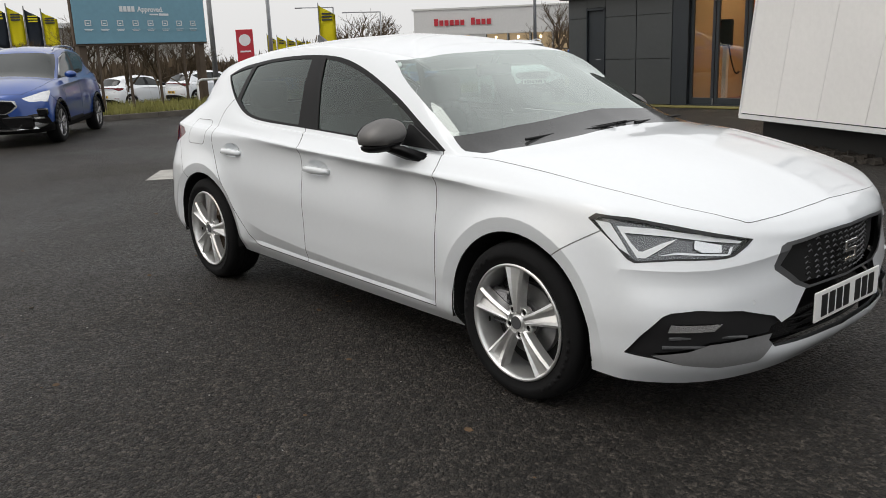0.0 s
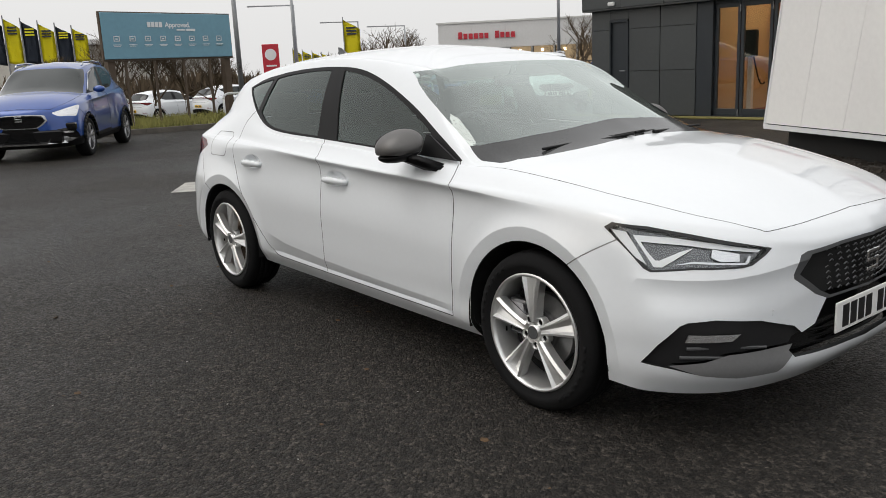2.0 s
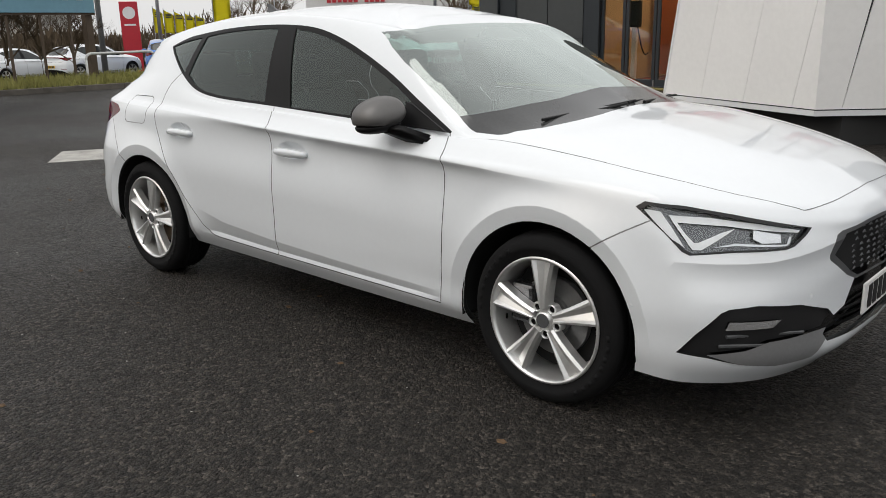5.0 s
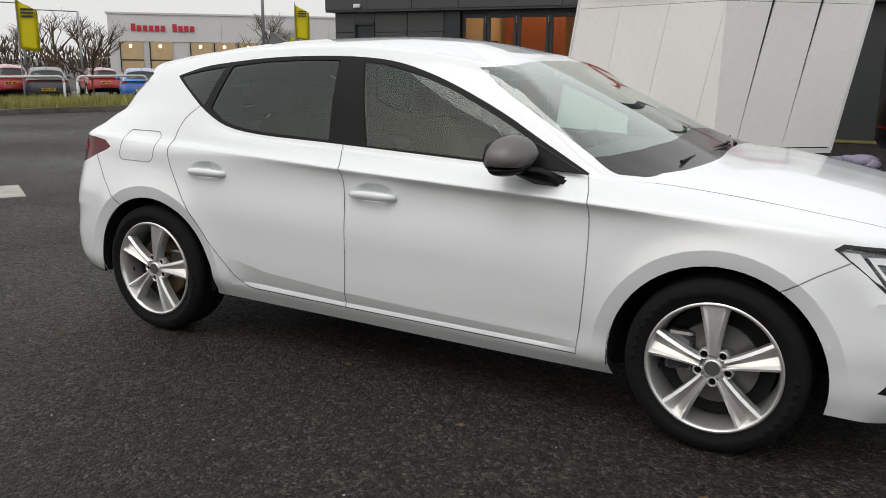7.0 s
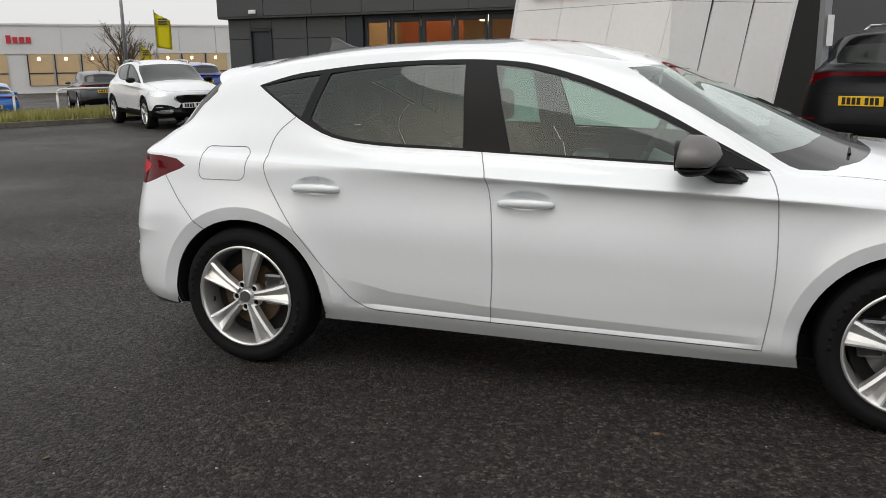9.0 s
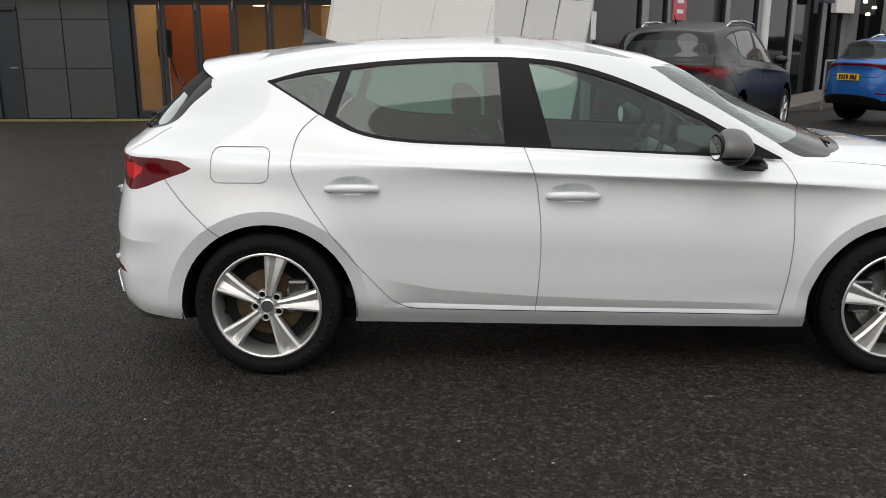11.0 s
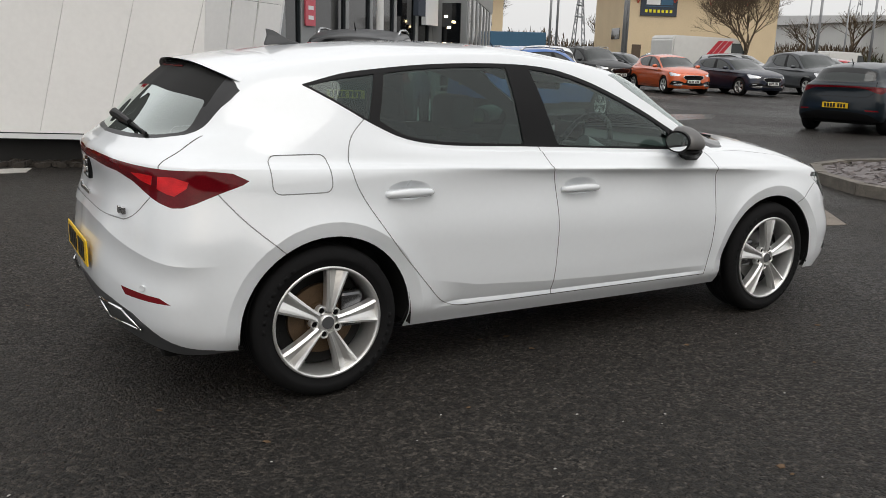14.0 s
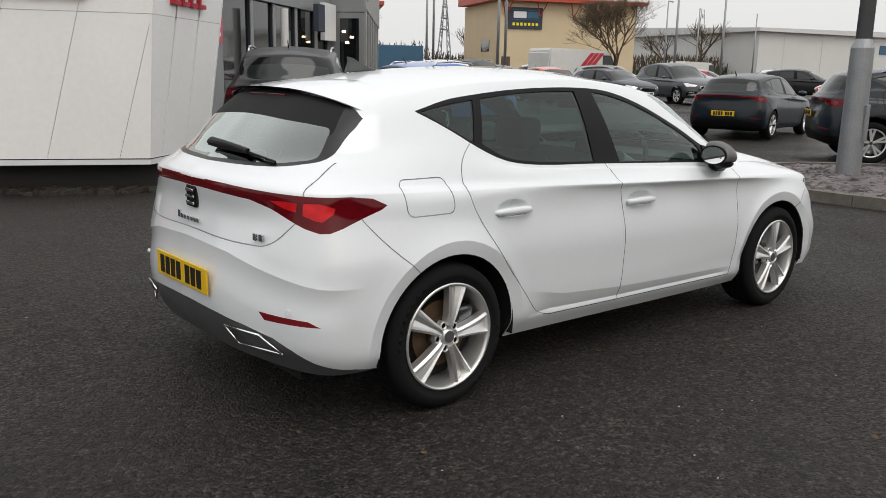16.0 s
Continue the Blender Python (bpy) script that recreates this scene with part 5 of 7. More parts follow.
def gz(x, y):
    """The height of the ground: level round the hatchback, rising gently to one end of the lot, falling behind the verge."""
    return step((x + 1) / 6) * (.005 * min(max(x, 0), 40) + .014 * min(max(y - 5, 0), 30)) - .6 * step((-x - 20.5) / 7) - .5 * step((-x - 32) / 12)


M.update({
    "kerb": material("kerb", (0.125, 0.112, 0.095), 0.85, vary=0.45, scale=5, bump=0.4, bump_scale=70, per_object=0.12),
    "soil": material("soil", (0.026, 0.021, 0.016), 0.95, vary=0.35, scale=6, bump=0.6, bump_scale=40),
    "grass": material("grass", (0.27, 0.26, 0.075), 0.8, vary=0.45, scale=2),
    "slate": material("slate", (0.115, 0.10, 0.098), 0.6, vary=0.7, scale=9),
    "line_paint": material("line_paint", (0.33, 0.32, 0.295), 0.75, vary=0.4, scale=5, bump=0.3, bump_scale=120),
    "shed_beige": material("shed_beige", (0.40, 0.385, 0.35), 0.7, vary=0.12, scale=0.5),
    "worn_paint": material("worn_paint", (0.16, 0.135, 0.11), 0.8, vary=0.4, scale=6, bump=0.3, bump_scale=120),
    "damp": material("damp", (0.020, 0.017, 0.013), 0.22, vary=0.4, scale=2.5, bump=0.15, bump_scale=60),
    "reflection_dark": material("reflection_dark", (0.058, 0.066, 0.058), 0.8, vary=0.15, scale=0.6),
    "yellow_paint": material("yellow_paint", (0.13, 0.115, 0.03), 0.8, vary=0.5, scale=3, bump=0.3, bump_scale=90),
    "joint": material("joint", (0.02, 0.02, 0.02), 0.8, vary=0.1),
    "frame_dark": material("frame_dark", (0.03, 0.036, 0.042), 0.4, 0.3, vary=0.06),
    "warm_wall": material("warm_wall", (0.52, 0.38, 0.22), 0.8, vary=0.1, scale=1),
    "orange_board": material("orange_board", (0.42, 0.12, 0.035), 0.6, vary=0.12, scale=1.5),
    "red_floor": material("red_floor", (0.25, 0.05, 0.04), 0.7, vary=0.15),
    "shop_glass": glass_material("shop_glass", (0.80, 0.78, 0.72), 1.2),
    "black_glass": material("black_glass", (0.006, 0.007, 0.008), 0.08, vary=0.0, coat=0.6),
    "lamp_warm": material("lamp_warm", (0.9, 0.8, 0.6), 0.5, vary=0.0, emit=(1.0, 0.72, 0.40), power=6.0),
    "sign_red": material("sign_red", (0.46, 0.02, 0.035), 0.4, vary=0.06),
    "sign_pink": material("sign_pink", (0.55, 0.10, 0.13), 0.5, vary=0.05),
    "sign_blue": material("sign_blue", (0.17, 0.34, 0.43), 0.55, vary=0.06, scale=0.7),
    "sign_white": material("sign_white", (0.75, 0.76, 0.77), 0.5, vary=0.03),
    "sign_yellow": material("sign_yellow", (0.78, 0.70, 0.02), 0.7, vary=0.08, scale=2),
    "sign_navy": material("sign_navy", (0.035, 0.045, 0.065), 0.7, vary=0.1, scale=2),
    "render_cream": material("render_cream", (0.62, 0.50, 0.33), 0.85, vary=0.06, scale=0.5),
    "roof_red": material("roof_red", (0.42, 0.06, 0.03), 0.5, vary=0.08),
    "far_white": material("far_white", (0.62, 0.62, 0.60), 0.7, vary=0.05, scale=0.3),
    "far_grey": material("far_grey", (0.60, 0.60, 0.595), 0.6, vary=0.04, scale=0.3, per_object=0.02),
    "galvanised": material("galvanised", (0.30, 0.31, 0.32), 0.5, 0.6, vary=0.15, scale=3),
    "bark": material("bark", (0.10, 0.075, 0.05), 0.9, vary=0.3, scale=12, bump=0.4),
    "twig": material("twig", (0.085, 0.060, 0.035), 0.9, vary=0.3, scale=3),
    "leaf": material("leaf", (0.055, 0.062, 0.028), 0.8, vary=0.5, scale=0.4),
    "post_brown": material("post_brown", (0.09, 0.065, 0.045), 0.8, vary=0.2),
    "container_blue": material("container_blue", (0.035, 0.11, 0.19), 0.5, vary=0.1, scale=0.6),
    "rail_white": material("rail_white", (0.62, 0.63, 0.62), 0.5, vary=0.06),
    "dead_leaf": material("dead_leaf", (0.10, 0.06, 0.03), 0.9, vary=0.5, scale=30),
    "pale_chip": material("pale_chip", (0.35, 0.34, 0.32), 0.9, vary=0.4, scale=30),
    "cloth_lilac": material("cloth_lilac", (0.42, 0.40, 0.55), 0.9, vary=0.1, bump=0.3, bump_scale=30),
    "wheel_dark": material("wheel_dark", (0.30, 0.30, 0.31), 0.35, 0.7, vary=0.1),
    "paint_blue": material("paint_blue", (0.015, 0.064, 0.28), 0.3, 0.25, vary=0.03, coat=1.0),
    "paint_blue_bright": material("paint_blue_bright", (0.015, 0.12, 0.42), 0.3, 0.25, vary=0.03, coat=1.0),
    "paint_black": material("paint_black", (0.006, 0.0065, 0.008), 0.38, vary=0.03, spec=0.35, coat=0.15),
    "paint_teal": material("paint_teal", (0.005, 0.010, 0.015), 0.3, vary=0.03, spec=0.25, coat=0.35),
    "paint_navy": material("paint_navy", (0.010, 0.014, 0.028), 0.3, 0.2, vary=0.03, coat=0.45),
    "paint_orange": material("paint_orange", (0.58, 0.095, 0.018), 0.3, 0.2, vary=0.03, coat=1.0),
    "paint_grey": material("paint_grey", (0.055, 0.060, 0.066), 0.3, 0.4, vary=0.03, coat=0.45),
    "paint_silver": material("paint_silver", (0.36, 0.37, 0.38), 0.3, 0.6, vary=0.03, coat=1.0),
    "paint_red": material("paint_red", (0.38, 0.018, 0.025), 0.3, 0.1, vary=0.03, coat=1.0),
    "car_glass": material("car_glass", (0.020, 0.025, 0.024), 0.07, vary=0.0, spec=0.55),
})


def ground_sheet():
    near = [i * 0.5 for i in range(-60, 81)]
    far = [30 + 4 * 1.35 ** k for k in range(1, 17)]
    xs = sorted([-f for f in far] + near + [f + 12 for f in far])
    ys = sorted([-f for f in far] + near + [f + 12 for f in far])
    xs, ys = [v for v in xs if abs(v) < 600], [v for v in ys if abs(v) < 600]
    verts = [(x, y, gz(x, y)) for x in xs for y in ys]
    n = len(ys)
    faces = [(i * n + j, (i + 1) * n + j, (i + 1) * n + j + 1, i * n + j + 1) for i in range(len(xs) - 1) for j in range(n - 1)]
    me = bpy.data.meshes.new("ground")
    me.from_pydata(verts, [], faces)
    me.materials.append(M["asphalt"])
    me.polygons.foreach_set("use_smooth", [True] * len(me.polygons))
    return tagged(new("ground", me), "dark wet-looking asphalt of a dealership car park", "ground", kind="structure")


ground_sheet()


def slab(name, outline, z0, z1, mat, label, category, kind="structure", drape=True):
    """A flat piece with the given plan, following the ground."""
    bm = bmesh.new()
    lo = [bm.verts.new((x, y, (gz(x, y) if drape else 0) + z0)) for x, y in outline]
    hi = [bm.verts.new((x, y, (gz(x, y) if drape else 0) + z1)) for x, y in outline]
    bm.faces.new(hi)
    bm.faces.new(lo[::-1])
    for i in range(len(lo)):
        j = (i + 1) % len(lo)
        bm.faces.new((lo[i], lo[j], hi[j], hi[i]))
    bmesh.ops.recalc_face_normals(bm, faces=bm.faces)
    return tagged(part(name, bm, mat), label, category, kind=kind)


def kerb_run(pts, wide, high, name, label):
    """A row of kerb stones along a line."""
    e = empty(name, pose(0, 0, 0), label, "kerb", kind="structure")
    path = [Vector((*p, 0)) for p in pts]
    total = sum((b - a).length for a, b in zip(path, path[1:]))
    n = max(1, int(total / 0.9))

    def at(d):
        for a, b in zip(path, path[1:]):
            if d <= (b - a).length:
                return a + (b - a) * (d / (b - a).length), (b - a).normalized()
            d -= (b - a).length
        return path[-1], (path[-1] - path[-2]).normalized()
    for k in range(n):
        p, t = at(total * k / n + .004)
        q, t2 = at(total * (k + 1) / n - .004)
        o, o2 = Vector((-t.y, t.x, 0)) * wide, Vector((-t2.y, t2.x, 0)) * wide
        z = gz(p.x, p.y)
        c = [(p.x, p.y, z - .05), (q.x, q.y, z - .05), (q.x + o2.x, q.y + o2.y, z - .05), (p.x + o.x, p.y + o.y, z - .05)]
        top = high + random.uniform(-.004, .004)
        i = .012
        d = [(p.x + t.y * -i * 0, p.y, z + top), (q.x, q.y, z + top), (q.x + o2.x, q.y + o2.y, z + top), (p.x + o.x, p.y + o.y, z + top)]
        bm = hexa(c + d)
        part("kerb_stone", bm, M["kerb"], e)
    return e


# gravel bed with its kerb
BED = [(6.0, -4.0), (5.92, .3), (5.86, 1.2), (6.06, 1.95), (6.6, 2.62), (7.35, 3.1), (8.3, 3.12), (9.2, 2.75), (9.9, 1.9), (10.3, .2), (10.5, -4.0)]
kerb_run(BED[::-1], .13, .13, "kerb_bed", "worn concrete kerb round a gravel bed")
slab("gravel_soil", [(x + (.12 if x < 8 else -.12), y - .10) for x, y in BED], -.02, .085, M["soil"], "dark soil under slate chippings", "soil")


def chips(name, n, place, size, mat, label, category, kind="stuff", flatness=0.35):
    """Many small angular pieces in one mesh."""
    vs, fs = [], []
    for k in range(n):
        x, y, z = place()
        s = size * random.uniform(.5, 1.3)
        a = random.uniform(0, 6.28)
        b = len(vs)
        tilt = random.uniform(-.5, .5)
        for r, h in ((1, 0), (0.8, 1)):
            for q in range(5):
                t = a + q * 1.257 + random.uniform(-.25, .25)
                px, py = s * r * math.cos(t) * 1.3, s * r * math.sin(t)
                vs.append((x + px, y + py, z + h * s * flatness + tilt * px * .6))
        fs.append([b + 5 + q for q in range(5)])
        for q in range(5):
            fs.append((b + q, b + (q + 1) % 5, b + 5 + (q + 1) % 5, b + 5 + q))
    me = bpy.data.meshes.new(name)
    me.from_pydata(vs, [], fs)
    me.materials.append(mat)
    return tagged(new(name, me), label, category, kind=kind)


def in_bed():
    while True:
        x, y = random.uniform(5.9, 10.4), random.uniform(-3.9, 3.1)
        if inside(BED, x - .10, y + .08) and inside(BED, x + .12, y + .1) and inside(BED, x - .14, y):
            return x, y, gz(x, y) + .075


chips("slate_chippings", 4200, in_bed, .062, M["slate"], "purple-grey slate chippings filling the bed", "gravel", flatness=.42)


# painted marks
def mark(name, pts, label, mat=None):
    return slab(name, pts, -.01, .004, mat or M["line_paint"], label, "road marking", kind="structure")


mark("road_mark", [(-6.02, .52), (-5.55, 1.36), (-6.28, 1.78), (-6.75, 1.0)], "worn broad white bar painted on the asphalt")
mark("road_mark", [(3.85, .62), (4.25, .52), (4.82, 1.16), (4.55, 1.42), (4.25, 1.40)], "worn dull mark painted on the asphalt", M["worn_paint"])
mark("road_mark", [(-3.6, 6.25), (-1.85, 6.35), (-1.75, 6.72), (-3.5, 6.75)], "worn white mark painted on the asphalt")
for k in range(5):
    mark("hatched_mark", [(6.6 + k * .62, 9.0 + k * .08), (6.85 + k * .62, 8.98 + k * .08), (8.0 + k * .62, 10.2 + k * .08), (7.72 + k * .62, 10.25 + k * .08)], "pale hatched parking stripe")
mark("bay_line", [(6.0, 8.6), (6.1, 8.55), (9.6, 8.75), (9.6, 8.87)], "pale parking line")
for k in range(6):
    x = 15.9 + 2.75 * k
    mark("bay_line", [(x, 17.2), (x + .1, 17.2), (x + .1, 22.0), (x, 22.0)], "white parking bay line")
mark("base_stain", [(-10.2, 11.85), (2.0, 11.85), (2.0, 12.3), (-10.2, 12.3)], "yellow-green stain along the wall foot", M["yellow_paint"])

slab("damp_patch", [(12.2 + 1.9 * math.cos(a) * (1 + .25 * math.sin(3 * a)), 10.6 + .85 * math.sin(a) * (1 + .2 * math.cos(2 * a))) for a in [k * math.pi / 14 for k in range(28)]], -.01, .003, M["damp"], "shallow brown puddle on the asphalt", "puddle")
# added wall behind the camera: darkens what car paint and glass reflect
tagged(part("wall_south", boxm(-45, 45, -19.4, -19.0, -.2, 4.6), M["reflection_dark"]), "plain dark boundary wall closing the lot", "wall", kind="structure")
chips("fallen_leaves", 240, lambda: (random.uniform(-9, 7), random.uniform(-4.0, 5.5), .003), .013, M["dead_leaf"], "brown leaf bits scattered on the asphalt", "leaves", flatness=.15)
chips("pale_chips", 240, lambda: (random.uniform(-7, 6), random.uniform(-4.0, 3), .001), .0042, M["pale_chip"], "pale stone chips scattered on the asphalt", "stones", flatness=.3)


# ---- white leaning portal wall ----
def portal():
    e = empty("portal_wall", pose(0, 0, 0), "white panelled leaning entrance wall with red lettering shapes", "entrance wall", kind="structure")
    O, lean = Vector((0, 5.95, 0)), Vector((.031, -.092, 1))
    ea, eb = Vector((-.899, .438, 0)), Vector((.755, .656, 0))
    na, nb = Vector((-.438, -.899, 0)), Vector((.656, -.755, 0))
    Z0, Z1, ZT = .40, 1.985, 3.5

    def P(d, s, z, off=0.0):
        n = na if d is ea else nb
        return O + d * s + lean * (z - .37) + Vector((0, 0, .37)) + n * off

    def panel(d, sl, sr, z0, z1):
        """Panel between the lines sl and sr (outer and inner), cut off at the fold."""
        pts = [(sr(z0), z0), (sl(z0), z0), (sl(z1), z1), (sr(z1), z1)]
        if max(p[0] for p in pts) <= 0.02:
            return
        out = []
        for i in range(4):
            (s0, a), (s1, b) = pts[i], pts[(i + 1) % 4]
            if s0 >= 0:
                out.append((s0, a))
            if (s0 < 0) != (s1 < 0):
                t = s0 / (s0 - s1)
                out.append((0, a + (b - a) * t))
        if len(out) < 3:
            return
        bm = bmesh.new()
        f = [bm.verts.new(P(d, s, z, .0)) for s, z in out]
        b = [bm.verts.new(P(d, s, z, -.03)) for s, z in out]
        bm.faces.new(f), bm.faces.new(b[::-1])
        for i in range(len(f)):
            j = (i + 1) % len(f)
            bm.faces.new((f[j], f[i], b[i], b[j]))
        bmesh.ops.recalc_face_normals(bm, faces=bm.faces)
        part("panel", bm, M["panel_white"], e)
    g = .0025
    la = [2.56, 1.835, 1.09, .334, -.42]
    for s0, s1 in zip(la, la[1:]):
        f0, f1 = (lambda z, q=s0: q - .205 * (z - .37) - g), (lambda z, q=s1: q - .205 * (z - .37) + g)
        panel(ea, f0, f1, Z0, Z1 - g)
        panel(ea, f0, f1, Z1 + g, ZT)
    lb = [-.31, .27, .86, 1.50]
    for s0, s1 in zip(lb, lb[1:]):
        f0, f1 = (lambda z, q=s1: q + .17 * (z - .37) - g), (lambda z, q=s0: q + .19 * (z - .37) + g)
        panel(eb, f0, f1, Z0, Z1 - g)
        panel(eb, f0, f1, Z1 + g, ZT)
    # backing body, lower lip and edge trims
    back = []
    for z in (.38, ZT - .01):
        a, c, b = P(ea, 2.54 - .205 * (z - .37), z, -.02), P(ea, .01, z, -.022), P(eb, 1.48 + .17 * (z - .37), z, -.02)
        back.append([a, c, b, b + Vector((-.35, .75, 0)), a + Vector((.4, .8, 0))])
    bm = bmesh.new()
    lo, hi = [bm.verts.new(p) for p in back[0]], [bm.verts.new(p) for p in back[1]]
    bm.faces.new(lo[::-1]), bm.faces.new(hi)
    for i in range(5):
        bm.faces.new((lo[i], lo[(i + 1) % 5], hi[(i + 1) % 5], hi[i]))
    bmesh.ops.recalc_face_normals(bm, faces=bm.faces)
    part("backing", bm, M["frame_dark"], e)
    for d, s0, s1 in ((ea, 0, 2.57), (eb, 0, 1.51)):
        a, b = P(d, s0, .33, .012), P(d, s1, .33, .012)
        c, f = P(d, s0, .385, .012), P(d, s1, .385, .012)
        n = (na if d is ea else nb) * -.10
        bm = hexa([a, b, b + n, a + n, c, f, f + n, c + n])
        part("lower_trim", bm, M["sign_white"], e)
    for d, s0, k in ((ea, 2.565, -.205), (eb, 1.505, .17)):
        pts = [P(d, s0 + k * (z - .37), z, .006) for z in (.36, ZT)]
        n = (na if d is ea else nb) * -.12
        w = d * .02
        bm = hexa([pts[0] - w, pts[0] + w, pts[0] + w + n, pts[0] - w + n, pts[1] - w, pts[1] + w, pts[1] + w + n, pts[1] - w + n])
        part("edge_trim", bm, M["sign_white"], e)
    # dark plinth and stones below
    a, c, b = P(ea, 2.4, .37, -.25), P(ea, -.1, .37, -.28), P(eb, 1.4, .37, -.25)
    bm = bmesh.new()
    low = [(p.x, p.y) for p in (a, c, b)] + [(b.x - .3, b.y + .5), (a.x + .4, a.y + .5)]
    lo, hi = [bm.verts.new((x, y, -.02)) for x, y in low], [bm.verts.new((x, y, .34)) for x, y in low]
    bm.faces.new(hi)
    for i in range(5):
        bm.faces.new((lo[i], lo[(i + 1) % 5], hi[(i + 1) % 5], hi[i]))
    bmesh.ops.recalc_face_normals(bm, faces=bm.faces)
    part("plinth", bm, M["joint"], e)
    # red lettering as plain shapes
    for d, s_from, s_to in ((ea, 1.95, .62), (eb, .40, 1.28)):
        w = (s_to - s_from) / 4
        for i in range(4):
            for z0, z1, q0, q1 in ((2.12, 2.17, .04, .88), (2.25, 2.30, .04, .88), (2.38, 2.43, .04, .88), (2.12, 2.43, .10, .26)):
                if i == 1 and z0 == 2.38:
                    q1 = .80
                s0, s1 = s_from + w * (i + q0), s_from + w * (i + q1)
                a, b = P(d, s0, z0, .0), P(d, s1, z0, .0)
                c, f = P(d, s0, z1, .0), P(d, s1, z1, .0)
                n = (na if d is ea else nb) * .05
                part("sign_bar", hexa([a, b, b + n, a + n, c, f, f + n, c + n]), M["sign_red"], e, "red lettering shape")
    return e


portal()
chips("rubble", 160, lambda: (lambda t: (-2.2 + 2.2 * t + random.uniform(-.1, .3), 6.95 - 1.07 * t + random.uniform(-.02, .45), .0))(random.random()), .06, M["soil"], "dark stones under the white wall", "stones", flatness=.8)
bm = bmesh.new()
for k in range(7):
    bmesh.ops.create_uvsphere(bm, u_segments=10, v_segments=6, radius=1, matrix=Matrix.Translation((1.30 + random.uniform(-.2, .25), 7.55 + random.uniform(-.08, .08), .10 + random.uniform(0, .12))) @ Matrix.Rotation(random.uniform(0, 3), 4, "Z") @ Matrix.Diagonal((.20, .10, .07, 1)))
tagged(part("crumpled_cloth", bm, M["cloth_lilac"], smooth=True), "crumpled pale lilac cloth heap beside the wall", "cloth")


# ---- dark showroom with glazed doors ----
def showroom():
    e = empty("showroom_building", pose(0, 0, 0), "dark grey panelled showroom with folding glass doors", "building", kind="structure")
    y = 12.4
    part("wall_core", boxm(-9.83, -7.02, y + .04, 19.0, 0, 4.4), M["joint"], e)
    cols = [(-9.85, -9.30), (-8.77, -7.92), (-7.91, -7.0)]
    for x0, x1 in cols:
        for z0, z1 in ((.02, .985), (.995, 1.915), (1.925, 2.36)):
            part("panel", boxm(x0 + .004, x1 - .004, y, y + .05, z0, z1, .004), M["clad_dark"], e)
    part("panel", boxm(-9.30, -8.77, y, y + .05, 2.15, 2.36, .004), M["clad_dark"], e)
    for k in range(8):
        yy = 12.45 + k * .95
        for z0, z1 in ((.02, 1.0), (1.01, 2.36)):
            part("panel", boxm(-9.87, -9.83, yy, yy + .94, z0, z1, .004), M["clad_dark"], e)
    # fascia over the doors
    for k in range(11):
        x0 = -10.0 + k * 1.15
        part("fascia_panel", boxm(x0 + .004, x0 + 1.146, 12.22, 12.42, 2.40, 3.2, .006), M["clad_dark"], e)
        part("fascia_panel", boxm(x0 + .004, x0 + 1.146, 12.22, 12.42, 3.21, 4.4, .006), M["clad_dark"], e)
    part("soffit", boxm(-10.0, 2.6, 12.24, 13.0, 2.36, 2.40), M["clad_dark"], e)
    part("roof", boxm(-10.0, 2.7, 12.4, 20, 4.36, 4.5), M["joint"], e)
    # side door
    d = part("side_door", boxm(-9.275, -8.80, y + .03, y + .07, .02, 2.08, .005), M["frame_dark"], e, "dark metal side door")
    for x0, x1, z0, z1 in ((-9.305, -9.27, 0, 2.13), (-8.805, -8.765, 0, 2.13), (-9.305, -8.765, 2.085, 2.14)):
        part("door_frame", boxm(x0, x1, y - .03, y + .06, z0, z1, .004), M["frame_dark"], d)
    b = bmesh.new()
    rod(b, (-8.86, y - .01, 1.0), (-8.86, y - .06, 1.0), .012, n=8), rod(b, (-8.86, y - .055, 1.0), (-8.98, y - .055, 1.0), .012, n=8)
    part("door_handle", b, M["galvanised"], d)
    b = boxm(-9.19, -9.01, 12.16, 12.22, 2.44, 2.53, .02)
    part("wall_lamp", b, M["rail_white"], e, "small pale wall lamp")
    # return of the recess
    part("recess_return", boxm(-7.0, -6.62, y + .02, y + .25, 0, 2.36), M["frame_dark"], e)
    # folding glass doors
    xs = [-6.62, -6.03, -5.33, -4.62, -3.92, -3.20, -2.50, -1.80, -1.10, -.40]
    for i, (x0, x1) in enumerate(zip(xs, xs[1:])):
        leaf = part("glass_door", boxm(x0 + .008, x0 + .075, y + .10, y + .16, .03, 2.30, .006), M["frame_dark"], e, "dark-framed folding glass door")
        part("door_stile", boxm(x1 - .075, x1 - .008, y + .10, y + .16, .03, 2.30, .006), M["frame_dark"], leaf)
        part("door_rail", boxm(x0 + .075, x1 - .075, y + .10, y + .16, .03, .17, .006), M["frame_dark"], leaf)
        part("door_rail", boxm(x0 + .075, x1 - .075, y + .10, y + .16, 2.20, 2.30, .006), M["frame_dark"], leaf)
        pane = part("pane", boxm(x0 + .07, x1 - .07, y + .125, y + .131, .16, 2.21), M["shop_glass"], leaf, "clear glass pane")
        pane.visible_shadow = False
        b = bmesh.new()
        rod(b, (x1 - .01, y + .085, .03), (x1 - .01, y + .085, .16), .012, n=8), rod(b, (x1 - .01, y + .085, 2.1), (x1 - .01, y + .085, 2.24), .012, n=8)
        part("hinge", b, M["galvanised"], leaf)
    part("door_header", boxm(-7.0, -.3, y + .06, y + .2, 2.30, 2.38), M["frame_dark"], e)
    part("door_sill", boxm(-7.0, -.3, y + .06, y + .2, 0, .03), M["frame_dark"], e)
